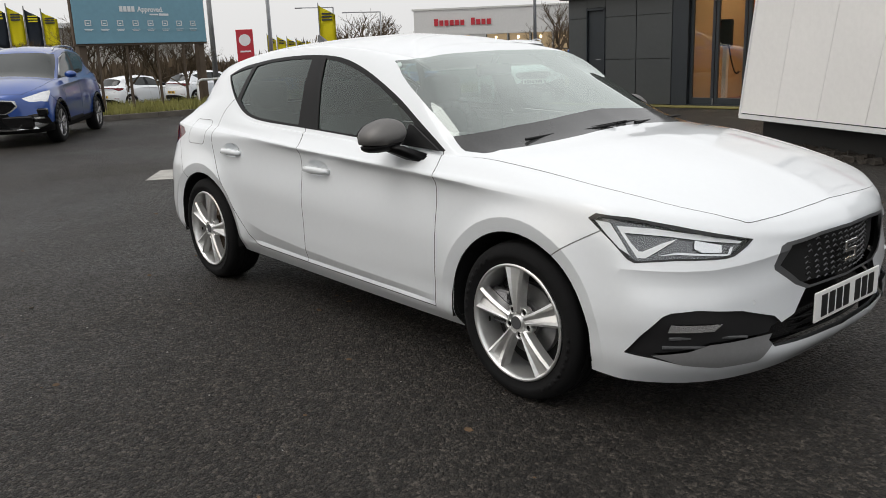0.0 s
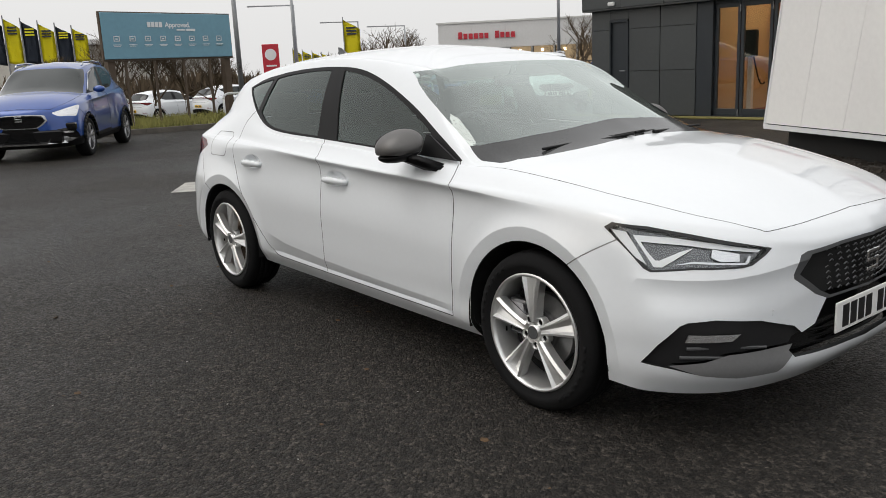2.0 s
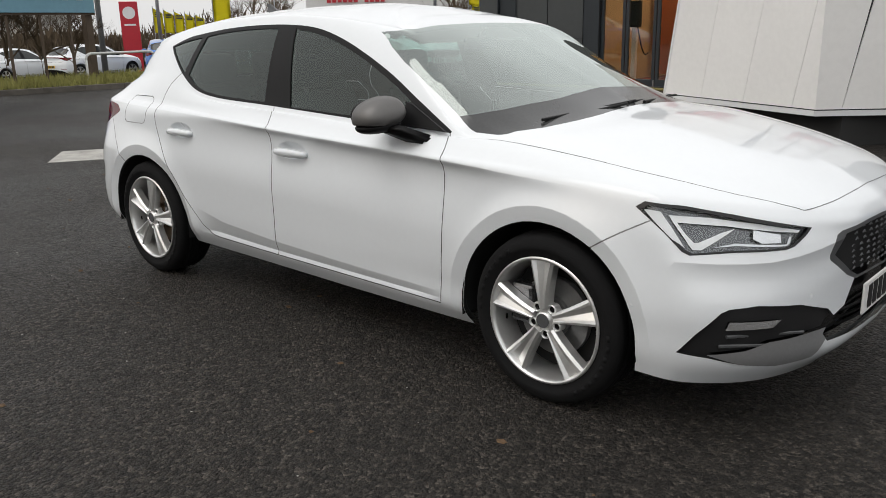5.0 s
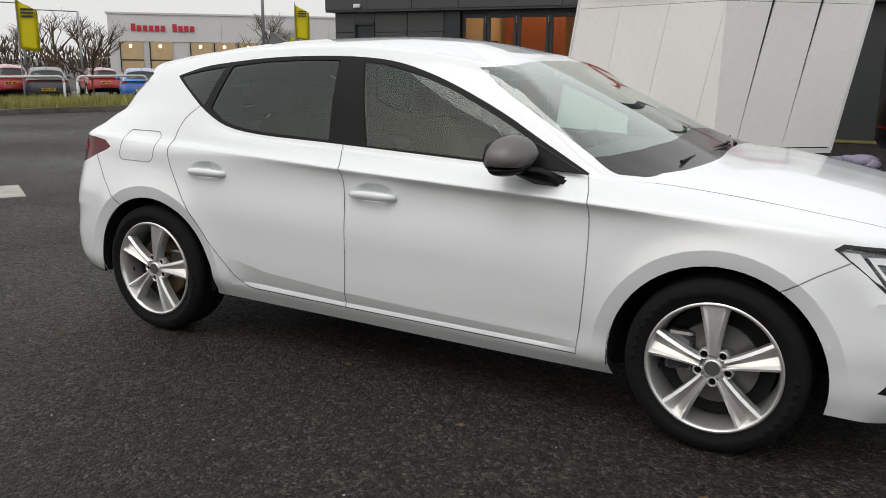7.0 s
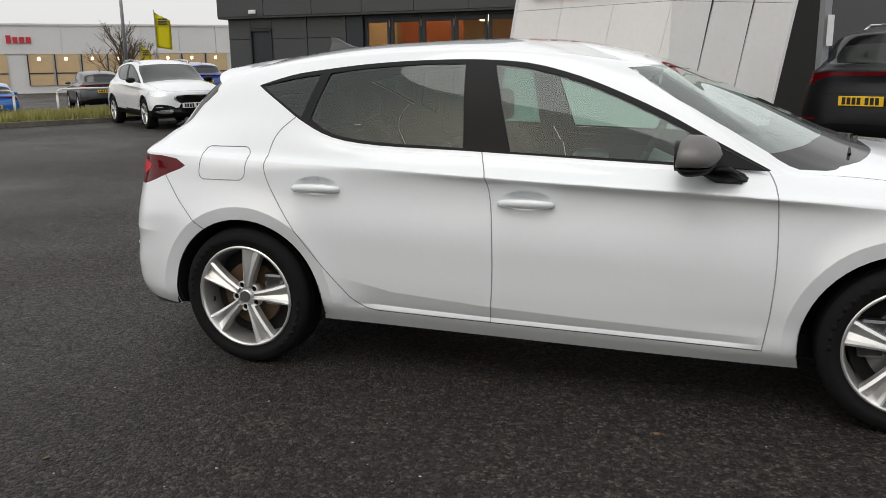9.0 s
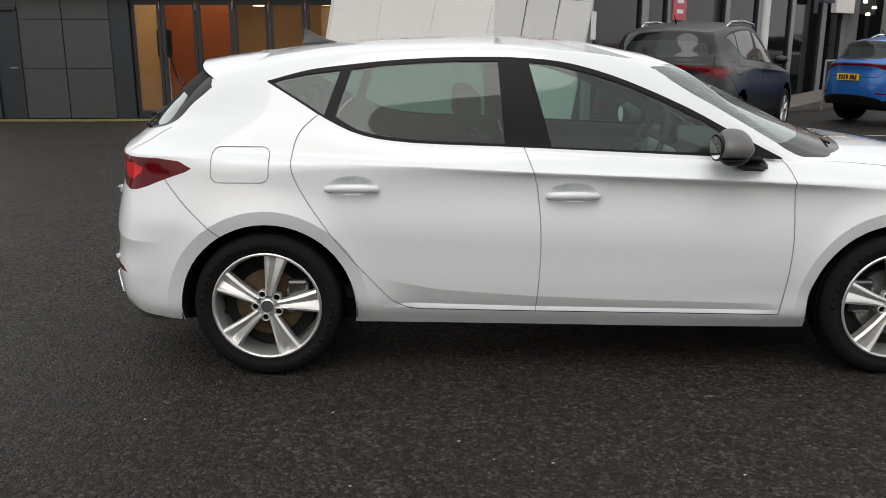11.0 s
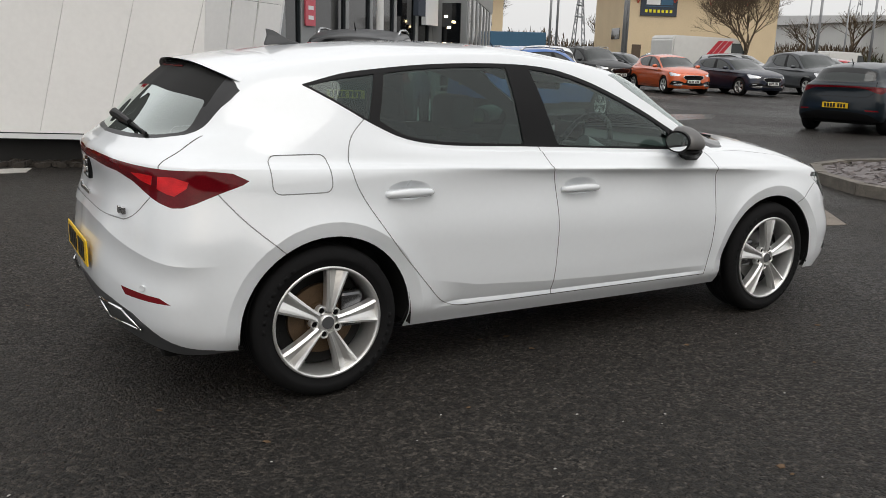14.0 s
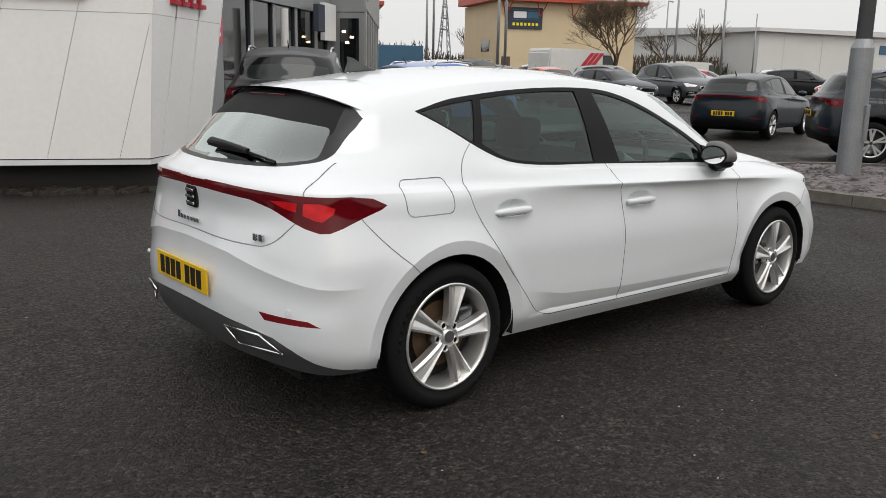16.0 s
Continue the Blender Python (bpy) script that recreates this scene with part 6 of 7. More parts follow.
    part("end_wall", boxm(-.40, 2.7, y + .05, y + .3, 0, 4.4), M["clad_dark"], e)
    # room behind the glass
    part("room_floor", boxm(-7.0, 2.6, y + .2, 18.6, -.05, .02), M["red_floor"], e)
    part("room_back", boxm(-7.0, 2.6, 18.5, 18.7, 0, 4.3), M["warm_wall"], e)
    part("room_side", boxm(-7.05, -6.95, y + .3, 18.6, 0, 4.3), M["warm_wall"], e)
    part("room_side", boxm(2.5, 2.6, y + .3, 18.6, 0, 4.3), M["warm_wall"], e)
    part("room_ceiling", boxm(-7.0, 2.6, y + .2, 18.6, 3.3, 3.4), M["warm_wall"], e)
    return e


showroom()
tagged(part("display_board", boxm(-6.85, -5.3, 15.2, 15.32, .1, 2.6, .01), M["orange_board"]), "orange display board standing inside the showroom", "display board")
tagged(part("display_board", boxm(-3.6, -.8, 17.6, 17.7, .3, 2.4, .01), M["render_cream"]), "pale brown display board inside the showroom", "display board")
for x, yy, z in ((-4.45, 14.2, 2.32), (-3.1, 15.0, 2.38), (-1.7, 14.4, 2.3)):
    lamp = empty("pendant_lamp", pose(x, yy, z), "lit pendant lamp with a warm white shade", "lamp", "showroom lamps")
    b = lathe([(.02, .13), (.05, .12), (.115, .05), (.13, -.05), (.125, -.06), (.02, -.05)], 20)
    for v in b.verts:
        v.co = Vector((v.co.x, v.co.z, v.co.y))
    part("shade", b, M["lamp_warm"], lamp, smooth=True)
    b = bmesh.new()
    rod(b, (0, 0, .12), (0, 0, 3.3 - z), .008, n=6)
    part("cord", b, M["joint"], lamp)
# fill lights added below the ceiling, without fittings, to brighten the room
for x, yy in ((-5.4, 14.6), (-2.4, 15.2)):
    L = bpy.data.lights.new("showroom_fill", "AREA")
    L.energy, L.size, L.color = 50, 2.2, (1.0, 0.80, 0.55)
    ob = new("showroom_fill", L)
    ob.matrix_world = pose(x, yy, 3.25)


def chair(x, y, rz):
    c = empty("visitor_chair", pose(x, y, .02, 0, 0, rz), "dark padded visitor chair on a red floor", "chair", "showroom chairs")
    part("seat", boxm(-.25, .25, -.25, .25, .40, .48, .02), M["seat_cloth"], c)
    part("backrest", boxm(-.25, .25, .21, .27, .50, .88, .02), M["seat_cloth"], c)
    for sx in (-.22, .22):
        for sy in (-.22, .22):
            b = bmesh.new()
            rod(b, (sx, sy, 0), (sx, sy, .42), .014, n=8)
            part("leg", b, M["post_brown"], c)


chair(-2.75, 13.9, 20)
chair(-3.55, 13.6, -30)
ch = empty("wall_charger", pose(-6.2, 13.2, 0), "black and white charging unit with a hanging cable", "charger")
part("stand", boxm(-.05, .05, -.05, .05, .02, 1.2, .01), M["sign_white"], ch)
part("box", boxm(-.14, .14, -.09, .05, 1.2, 1.75, .03), M["black_trim"], ch)
b = bmesh.new()
tube(b, [(.1 + .28 * t, -.1, 1.3 - 1.1 * math.sin(t * 1.9) * .6) for t in [k / 10 for k in range(11)]], .015, 6)
part("cable", b, M["black_trim"], ch, smooth=True)


# ---- grey showroom running away beside it ----
def grey_building():
    ang = math.degrees(math.atan2(.61, .79))
    e = empty("grey_building", pose(2.15, 11.55, 0, 0, 0, ang), "long light grey panelled dealership with black showroom windows", "building", kind="structure")
    part("wall_core", boxm(0, 13.2, .12, 7.0, -.2, 5.2), M["joint"], e)
    bays = [(0.15, 1.55), (1.75, 2.35), (2.95, 4.35), (4.5, 5.6), (5.75, 7.0), (7.15, 8.4), (8.6, 9.4)]
    for k in range(9):
        x0 = k * 1.2
        for z0, z1 in ((3.08, 3.98), (4.0, 5.2)):
            part("panel", boxm(x0 + .006, x0 + 1.194, .0, .12, z0, z1, .005), M["clad_grey"], e)
    part("window_head", boxm(0, 9.7, -.05, .12, 2.98, 3.07, .005), M["clad_grey"], e)
    for x0, x1 in bays:
        w = part("window", boxm(x0, x1, .07, .10, .1, 2.98), M["black_glass"], e, "black showroom window")
        part("window_frame", boxm(x0 - .04, x0 + .03, .02, .12, .1, 2.98), M["frame_dark"], w)
        part("window_frame", boxm(x1 - .03, x1 + .04, .02, .12, .1, 2.98), M["frame_dark"], w)
    edges = [0] + [v for b in bays for v in b] + [9.7]
    for x0, x1 in zip(edges[::2], edges[1::2]):
        if x1 - x0 > .05:
            part("pier", boxm(x0, x1, .0, .12, -.1, 2.98, .005), M["clad_grey"], e)
    # projecting wing
    wing = [(9.7, 6.5), (9.7, -1.0), (20.5, 1.8), (20.5, 6.5)]
    part("wing", hexa([(x, y, -.2) for x, y in wing] + [(x, y, 6.4) for x, y in wing]), M["joint"], e)
    for z0, z1 in ((-.1, 1.48), (1.50, 3.06), (3.08, 4.6), (4.62, 6.4)):
        for y0, y1 in ((-1.03, -.005),):
            part("panel", boxm(9.64, 9.70, y0, y1, z0, z1, .004), M["clad_grey"], e)
    run, out = Vector((.968, .251, 0)), Vector((.251, -.968, 0))

    def side(s0, s1, z0, z1, d0, d1):
        p = Vector((9.7, -1.0, 0))
        c = [p + run * s0 + out * d0, p + run * s1 + out * d0, p + run * s1 + out * d1, p + run * s0 + out * d1]
        return hexa([q + Vector((0, 0, z0)) for q in c] + [q + Vector((0, 0, z1)) for q in c])
    for k in range(7):
        for z0, z1 in ((3.18, 4.6), (4.62, 6.4)):
            part("panel", side(k * 1.58 + .01, k * 1.58 + 1.57, z0, z1, 0, .05), M["clad_grey"], e)
        part("pier", side(k * 1.58 + .01, k * 1.58 + .42, -.1, 3.16, 0, .05), M["clad_grey"], e)
        part("window", side(k * 1.58 + .42, k * 1.58 + 1.58, .1, 3.16, 0, .02), M["black_glass"], e, "dark tall window")
    part("logo_board", side(.15, 1.5, 3.5, 4.8, .05, .09), M["sign_white"], e)
    part("logo_shape", side(.35, 1.2, 3.7, 4.6, .09, .13), M["sign_red"], e)
    d = part("wing_door", boxm(9.60, 9.64, -.86, -.30, .1, 2.9), M["black_glass"], e, "glazed door showing warm lights")
    for yy, z in ((-.42, 2.5), (-.66, 2.35), (-.52, 2.2)):
        part("ceiling_lamp", boxm(9.585, 9.60, yy - .05, yy + .05, z, z + .06), M["lamp_warm"], d)
    part("hanging_sign", boxm(7.75, 8.25, -.35, -.2, 2.45, 3.15, .01), M["sign_navy"], e)
    part("hanging_sign", boxm(8.6, 9.5, -.22, -.08, 2.25, 3.25, .01), M["sign_white"], e)
    s = part("pink_sign", boxm(2.45, 2.85, -.06, -.02, 1.95, 2.85, .005), M["sign_pink"], e, "red notice with white bars")
    for k in range(4):
        part("notice_bar", boxm(2.55, 2.75, -.07, -.055, 2.08 + k * .2, 2.16 + k * .2), M["sign_white"], s)
    part("notice", boxm(.02, .14, -.08, -.06, 1.55, 2.05), M["sign_white"], e)
    return e


grey_building()
for x, y in ((2.55, 10.9), (2.85, 10.95)):
    b = bmesh.new()
    rod(b, (0, 0, 0), (0, 0, 1.0), .11, n=18), rod(b, (0, 0, .96), (0, 0, 1.06), .14, .13, 18)
    tagged(part("bollard", b, M["render_cream"]), "pale round bollard beside the showroom wall", "bollard", "bollards").location = (x, y, gz(x, y))
b = bmesh.new()
rod(b, (0, 0, 0), (0, 0, 2.65), .09, n=16)
tagged(part("round_post", b, M["rail_white"]), "thick white round post beside the showroom", "post").location = (6.45, 14.2, gz(6.45, 14.2))
rl = empty("ramp_rail", pose(7.4, 13.2, gz(7.4, 13.2), 0, 0, 38), "galvanised ramp handrail beside the showroom", "handrail")
for k in range(4):
    b = bmesh.new()
    rod(b, (k * .9, 0, 0), (k * .9, 0, 1.0), .022, n=8)
    part("post", b, M["galvanised"], rl)
for z in (.55, 1.0):
    b = bmesh.new()
    rod(b, (0, 0, z), (2.7, 0, z), .022, n=8)
    part("rail", b, M["galvanised"], rl)
part("ramp", hexa([(-1.5, .1, 0), (2.8, .1, 0), (2.8, 1.2, 0), (-1.5, 1.2, 0), (-1.5, .1, .05), (2.8, .1, .35), (2.8, 1.2, .35), (-1.5, 1.2, .05)]), M["kerb"], rl)


# ---- parked cars: one carved body, reshaped for each ----
def car_kit():
    bm, groups, gaps, _ = carved(4, 3, 0.004, False)
    kit = {}
    for k in ("lamp_in", "lamp_pale", "lamp_run", "lamp_eye", "lamp_line"):
        groups["lamp"] = groups["lamp"] + groups.pop(k, [])
    groups["screen"] = groups["screen"] + groups.pop("screen_band", [])
    groups["tail"] = groups["tail"] + groups.pop("tail_inner", [])
    for k, faces in groups.items():
        for low in (False, True):
            use = [f for f in faces if (f.calc_center_median().z < .345) == low] if k in ("body", "door_f", "door_r", "bump_f", "bump_r") else ([] if low else faces)
            if not use:
                continue
            index, verts, polys = {}, [], []
            for f in use:
                polys.append([index.setdefault(v, len(index)) for v in f.verts])
            verts = [None] * len(index)
            for v, i in index.items():
                verts[i] = tuple(v.co)
            kit[(k, low)] = (np.array(verts), polys)
    index, polys = {}, []
    for f in gaps:
        polys.append([index.setdefault(v, len(index)) for v in f.verts])
    verts = [None] * len(index)
    for v, i in index.items():
        verts[i] = (v.co.x, v.co.y * .994, v.co.z)
    kit[("gap", False)] = (np.array(verts), polys)
    bm.free()
    return kit


KIT = car_kit()


def parked_car(name, label, x, y, yaw, paint, L=4.3, W=1.8, H=1.45, wb=2.65, ride=.20, belt=.95, r=.32, upright=0.0, clad="black_trim", rails=False, plate="plate_white", rim="alloy", roof=None, front_share=.50, category="car", group="", nose=False):
    car = empty(name, pose(x, y, gz(x, y), 0, 0, yaw), label, category, group)
    over = L - wb
    fo, ro = over * front_share, over * (1 - front_share)

    def bend(p):
        q = p.copy()
        q[:, 0] = np.interp(p[:, 0], [-2.14, -1.343, 1.343, 2.21], [-wb / 2 - ro, -wb / 2, wb / 2, wb / 2 + fo])
        q[:, 2] = np.interp(p[:, 2], [.2, .31, .95, 1.45], [ride, ride + .12, belt, H])
        up = np.clip((p[:, 2] - .95) / .45, 0, 1)
        q[:, 0] -= upright * up * np.clip((-p[:, 0] - .5) / 1.0, 0, 1)
        q[:, 1] = p[:, 1] * (W / 1.78) * (1 + .06 * up * (H > 1.5))
        return q

    def make(nm, key, mat, parent, both=True, side=1, low=False, lab=""):
        if (key, low) not in KIT:
            return None
        v, polys = KIT[(key, low)]
        v = bend(v)
        vv, pp = [], []
        for s in ((1, -1) if both else (side,)):
            base = len(vv)
            vv += [(a, b * s, c) for a, b, c in v]
            pp += [[base + i for i in (p if s < 0 else p[::-1])] for p in polys]
        me = bpy.data.meshes.new(nm)
        me.from_pydata(vv, [], pp)
        if both:
            t = bmesh.new()
            t.from_mesh(me)
            bmesh.ops.remove_doubles(t, verts=[q for q in t.verts if abs(q.co.y) < 1e-3], dist=1e-3)
            t.to_mesh(me)
            t.free()
        me.materials.append(mat)
        me.polygons.foreach_set("use_smooth", [True] * len(me.polygons))
        ob = new(nm, me)
        ob.parent = parent
        if lab:
            ob["label"] = lab
        return ob
    pm = M[paint]
    make("body_shell", "body", pm, car)
    make("bonnet", "hood", pm, car)
    make("front_bumper", "bump_f", pm, car)
    make("rear_bumper", "bump_r", pm, car)
    make("tailgate", "gate", pm, car)
    make("fuel_flap", "flap", pm, car, False, -1)
    make("wing_panel", "flap", pm, car, False, 1)
    for k, nm in (("body", "sill_trim"), ("bump_f", "bumper_trim"), ("bump_r", "rear_trim"), ("door_f", "door_trim"), ("door_r", "door_trim")):
        for s in (-1, 1):
            make(nm, k, M[clad] if clad else pm, car, False, s, low=True)
    make("windscreen", "screen", M["car_glass"], car)
    make("rear_window", "rear_in", M["car_glass"], car)
    make("window_border", "rear_g", M["gloss_black"], car)
    make("spoiler_inner_panel", "rear_top", M["gloss_black"], car)
    make("grille", "grille_in", M["gloss_black"], car)
    make("grille_frame", "grille", M["satin"], car)
    make("lower_grille", "low_gr", M["gloss_black"], car)
    make("diffuser", "diff", M["black_trim"], car)
    make("panel_gap", "gap", M["liner"], car)
    for s in (-1, 1):
        fd = make("front_door", "door_f", pm, car, False, s)
        rd = make("rear_door", "door_r", pm, car, False, s)
        make("door_window", "pane_f", M["car_glass"], fd, False, s)
        make("door_window", "pane_r", M["car_glass"], rd, False, s)
        make("quarter_window", "pane_q", M["car_glass"], car, False, s)
        make("window_surround", "trim", M["black_trim"], car, False, s)
        make("headlight", "lamp", M["lamp_silver"], car, False, s)
        make("tail_light", "tail", M["lens_red"], car, False, s)
        make("light_element", "tail_bright", M["reflector_red"], car, False, s)
        make("bumper_insert", "fog", M["gloss_black"], car, False, s)
        make("bumper_blade", "fog_tri", M["satin"], car, False, s)
        make("fog_lamp", "fog_lamp", M["lamp_silver"], car, False, s)
        make("rear_reflector", "refl", M["reflector_red"], car, False, s)
        b = bmesh.new()
        bmesh.ops.create_uvsphere(b, u_segments=14, v_segments=8, radius=1, matrix=Matrix.Translation((.575, s * (W / 2 + .03), belt + .05)) @ Matrix.Diagonal((.07, .11, .065, 1)))
        part("door_mirror", b, pm if paint != "white_paint" else M["black_trim"], car, smooth=True)
        if rails:
            b = bmesh.new()
            zr = H - .065
            tube(b, [(.25, s * W * .325, zr - .03), (.15, s * W * .328, zr + .03), (-.5, s * W * .335, zr + .055), (-1.05, s * W * .325, zr + .03), (-1.2, s * W * .32, zr - .03)], .017, 6)
            part("roof_rail", b, M["satin"], car, smooth=True)
        for wx in (wb / 2, -wb / 2):
            hub = new("wheel")
            hub.parent = car
            hub.location = (wx, s * (W / 2 - .12), r)
            rr = r * .70
            part("tyre", lathe([(rr - .01, -.10 * s), (r - .03, -.11 * s), (r, -.08 * s), (r, .08 * s), (r - .03, .11 * s), (rr, .105 * s), (rr - .01, .06 * s)], 32), M["rubber"], hub, smooth=True)
            rm = lathe([(rr, .10 * s), (rr - .015, .085 * s), (rr - .03, -.05 * s), (.02, -.055 * s)], 32)
            part("rim", rm, M["lamp_inside"], hub, smooth=True)
            for k in range(5):
                b = bmesh.new()
                a = 2 * math.pi * k / 5
                for da in (-.16, .16):
                    rod(b, (.03 * math.sin(a), .08 * s, .03 * math.cos(a)), ((rr - .01) * math.sin(a + da), .085 * s, (rr - .01) * math.cos(a + da)), .018, .024, 6)
                part("spoke", b, M[rim], hub)
            b = bmesh.new()
            ring = lathe([(rr + .004, .10 * s), (rr - .012, .108 * s), (rr - .022, .09 * s)], 32, bm=b)
            part("rim_edge", b, M[rim], hub, smooth=True)
    for xx, rz, mt, zz in ((wb / 2 + fo + .004, 90, "plate_white", .46 + ride - .2), (-wb / 2 - ro - .004, -90, "plate_yellow", (.56 + ride - .2) if H < 1.5 else .80)):
        if not (nose and xx > 0):
            number_plate(car, (xx, 0, zz), rz, M[mt])
    if nose:
        nx = wb / 2 + fo
        bd = bmesh.new()
        for z0, z1, y0, y1 in ((.765, .785, -.05, .06), (.725, .745, -.06, .06), (.685, .705, -.06, .05), (.725, .785, -.06, -.04), (.685, .745, .04, .06)):
            box(bd, nx - .012, nx + .012, y0, y1, z0, z1, .004)
        part("front_badge", bd, M["chrome"], car, "chrome badge")
        part("lower_intake", boxm(nx - .16, nx - .015, -.66, .66, .31, .53, .03), M["gloss_black"], car, "black lower air intake")
        part("skid_plate", hexa([(nx - .14, -.50, .285), (nx - .01, -.42, .285), (nx - .01, .42, .285), (nx - .14, .50, .285), (nx - .14, -.50, .315), (nx + .0, -.42, .315), (nx + .0, .42, .315), (nx - .14, .50, .315)]), M["satin"], car, "silver skid plate")
        for s in (-1, 1):
            part("skid_end", hexa([(nx - .20, .70 * s, .29), (nx - .04, .40 * s, .29), (nx + .005, .40 * s, .30), (nx - .14, .72 * s, .30), (nx - .16, .60 * s, .40), (nx - .05, .48 * s, .40), (nx - .005, .48 * s, .39), (nx - .12, .62 * s, .39)]), M["satin"], car)
            part("fog_recess", boxm(nx - .30, nx - .16, min(.66 * s, .86 * s), max(.66 * s, .86 * s), .50, .64, .03), M["gloss_black"], car)
            b = bmesh.new()
            tube(b, [(.72, s * W * .425, belt + .03), (.30, s * W * .385, H - .24), (-.25, s * W * .362, H - .13), (-.95, s * W * .36, H - .17), (-1.35, s * W * .375, H - .34)], .011, 6)
            part("window_bright", b, M["satin"], car, "bright window line", smooth=True)
            for wx in (wb / 2, -wb / 2):
                b = bmesh.new()
                arc = [math.pi * k / 14 for k in range(15)]
                tube(b, [(wx + (r + .055) * math.cos(a), s * (W / 2 - .005), r + (r + .055) * math.sin(a) * .98) for a in arc], .028, 6)
                part("arch_cladding", b, M["black_trim"], car, smooth=True)
    part("underbody", boxm(-L / 2 + .3, L / 2 - .3, -W / 2 + .25, W / 2 - .25, ride - .01, ride + .2), M["liner"], car)
    b = bmesh.new()
    rod(b, (-wb / 2 - .1, 0, H - .06), (-wb / 2 - .22, 0, H + .05), .012, .005, 6)
    part("aerial", b, M["black_trim"], car)
    return car


SUV = dict(L=4.36, W=1.84, H=1.60, wb=2.63, ride=.28, belt=1.06, r=.345, upright=.16, rails=True)
parked_car("suv_car", "blue compact SUV with silver roof rails parked on asphalt", -13.85, 1.42, -31.7, "paint_blue", **dict(SUV, H=1.71, belt=1.12, ride=.23, rim="wheel_dark", nose=True))
parked_car("suv_car", "black seven-seat SUV parked beside the grey showroom", 3.45, 8.6, 56.3, "paint_black", L=4.73, W=1.86, H=1.72, wb=2.79, ride=.28, belt=1.12, r=.36, upright=.26, rails=True)
parked_car("suv_car", "bright blue small SUV with grey roof parked in a bay", 8.45, 10.75, 14.5, "paint_blue_bright", L=4.14, W=1.78, H=1.54, wb=2.566, ride=.26, belt=1.02, r=.335, upright=.16, rails=True)
parked_car("hatch_car", "dark teal small hatchback parked on wet asphalt", 15.1, 7.12, 11.3, "paint_teal", L=4.06, W=1.78, H=1.445, wb=2.564, upright=.10, clad="")
parked_car("suv_car", "dark teal SUV parked beside the gravel bed", 12.31, 2.01, -53.7, "paint_teal", **SUV)
parked_car("suv_car", "black SUV with dark glass parked in a row", 21.55, 23.98, -100, "paint_black", **dict(SUV, L=4.6, H=1.68, wb=2.69))
parked_car("hatch_car", "orange small hatchback parked in a row", 22.07, 20.03, -108, "paint_orange", L=4.0, W=1.75, H=1.455, wb=2.525, clad="", upright=.05)
parked_car("hatch_car", "dark navy hatchback with bright grille bar parked in a row", 24.66, 19.03, -99.4, "paint_navy", L=4.42, W=1.8, H=1.44, wb=2.73, clad="")
parked_car("suv_car", "dark grey large SUV parked in a row", 28.3, 18.37, -111, "paint_grey", **dict(SUV, L=4.9, W=1.95, H=1.75, wb=2.97, rails=False, clad=""))
parked_car("suv_car", "white small SUV with dark roof parked by the verge", -12.25, 13.13, -35.5, "white_paint", L=4.14, W=1.78, H=1.54, wb=2.566, ride=.26, belt=1.02, r=.335, upright=.16, rails=True)


# ---- verge, billboard and what lies behind ----
VERGE = [(-18.2, -6.0), (-17.3, 1.0), (-16.8, 5.0), (-16.4, 8.5), (-15.6, 11.0), (-14.4, 13.4), (-13.4, 16.0), (-13.0, 22.0)]
kerb_run(VERGE[::-1], .13, .12, "kerb_verge", "dark worn kerb along a grass verge")
slab("verge_soil", [(x - .13, y) for x, y in VERGE] + [(x - 2.8, y + .6) for x, y in VERGE[::-1]], -.3, .10, M["soil"], "soil of a narrow grass verge", "soil", drape=False)


def blades(name, n, place, h, w, mat, label, category):
    vs, fs = [], []
    for k in range(n):
        x, y, z = place()
        a = random.uniform(0, 6.28)
        hh = h * random.uniform(.4, 1.3)
        dx, dy = w * math.cos(a), w * math.sin(a)
        lx, ly = random.uniform(-.4, .4) * hh, random.uniform(-.4, .4) * hh
        b = len(vs)
        vs += [(x - dx, y - dy, z), (x + dx, y + dy, z), (x + lx * .5 + dx * .5, y + ly * .5 + dy * .5, z + hh * .6), (x + lx, y + ly, z + hh)]
        fs += [(b, b + 1, b + 2), (b, b + 2, b + 3)]
    me = bpy.data.meshes.new(name)
    me.from_pydata(vs, [], fs)
    me.materials.append(mat)
    return tagged(new(name, me), label, category, kind="stuff")


def on_verge():
    t = random.uniform(0, len(VERGE) - 1.001)
    i, f = int(t), t - int(t)
    (x0, y0), (x1, y1) = VERGE[i], VERGE[i + 1]
    return x0 + (x1 - x0) * f - random.uniform(.15, 2.7), y0 + (y1 - y0) * f, .09


blades("verge_grass", 22000, on_verge, .24, .013, M["grass"], "rough yellow-green winter grass on the verge", "grass")


def hoop(x, y, rz, w=1.5):
    e = empty("hoop_barrier", pose(x, y, .05, 0, 0, rz), "white tubular hoop barrier on the verge", "barrier", "hoop barriers")
    b = bmesh.new()
    pts = [(-w / 2, 0, 0), (-w / 2, 0, .62)] + [(-w / 2 + .14 - .14 * math.cos(a), 0, .62 + .14 * math.sin(a)) for a in (.5, 1.0, 1.57)] + [(w / 2 - .14 + .14 * math.sin(a), 0, .62 + .14 * math.cos(a)) for a in (0, .5, 1.0, 1.57)] + [(w / 2, 0, 0)]
    tube(b, pts, .032, 8)
    part("tube", b, M["rail_white"], e, smooth=True)


for x, y, rz in ((-18.0, 3.3, 95), (-17.9, 7.6, 92), (-17.6, 9.9, 80), (-17.2, 12.2, 70), (-16.0, 15.0, 60), (-18.6, .6, 97)):
    hoop(x, y, rz, 1.9)


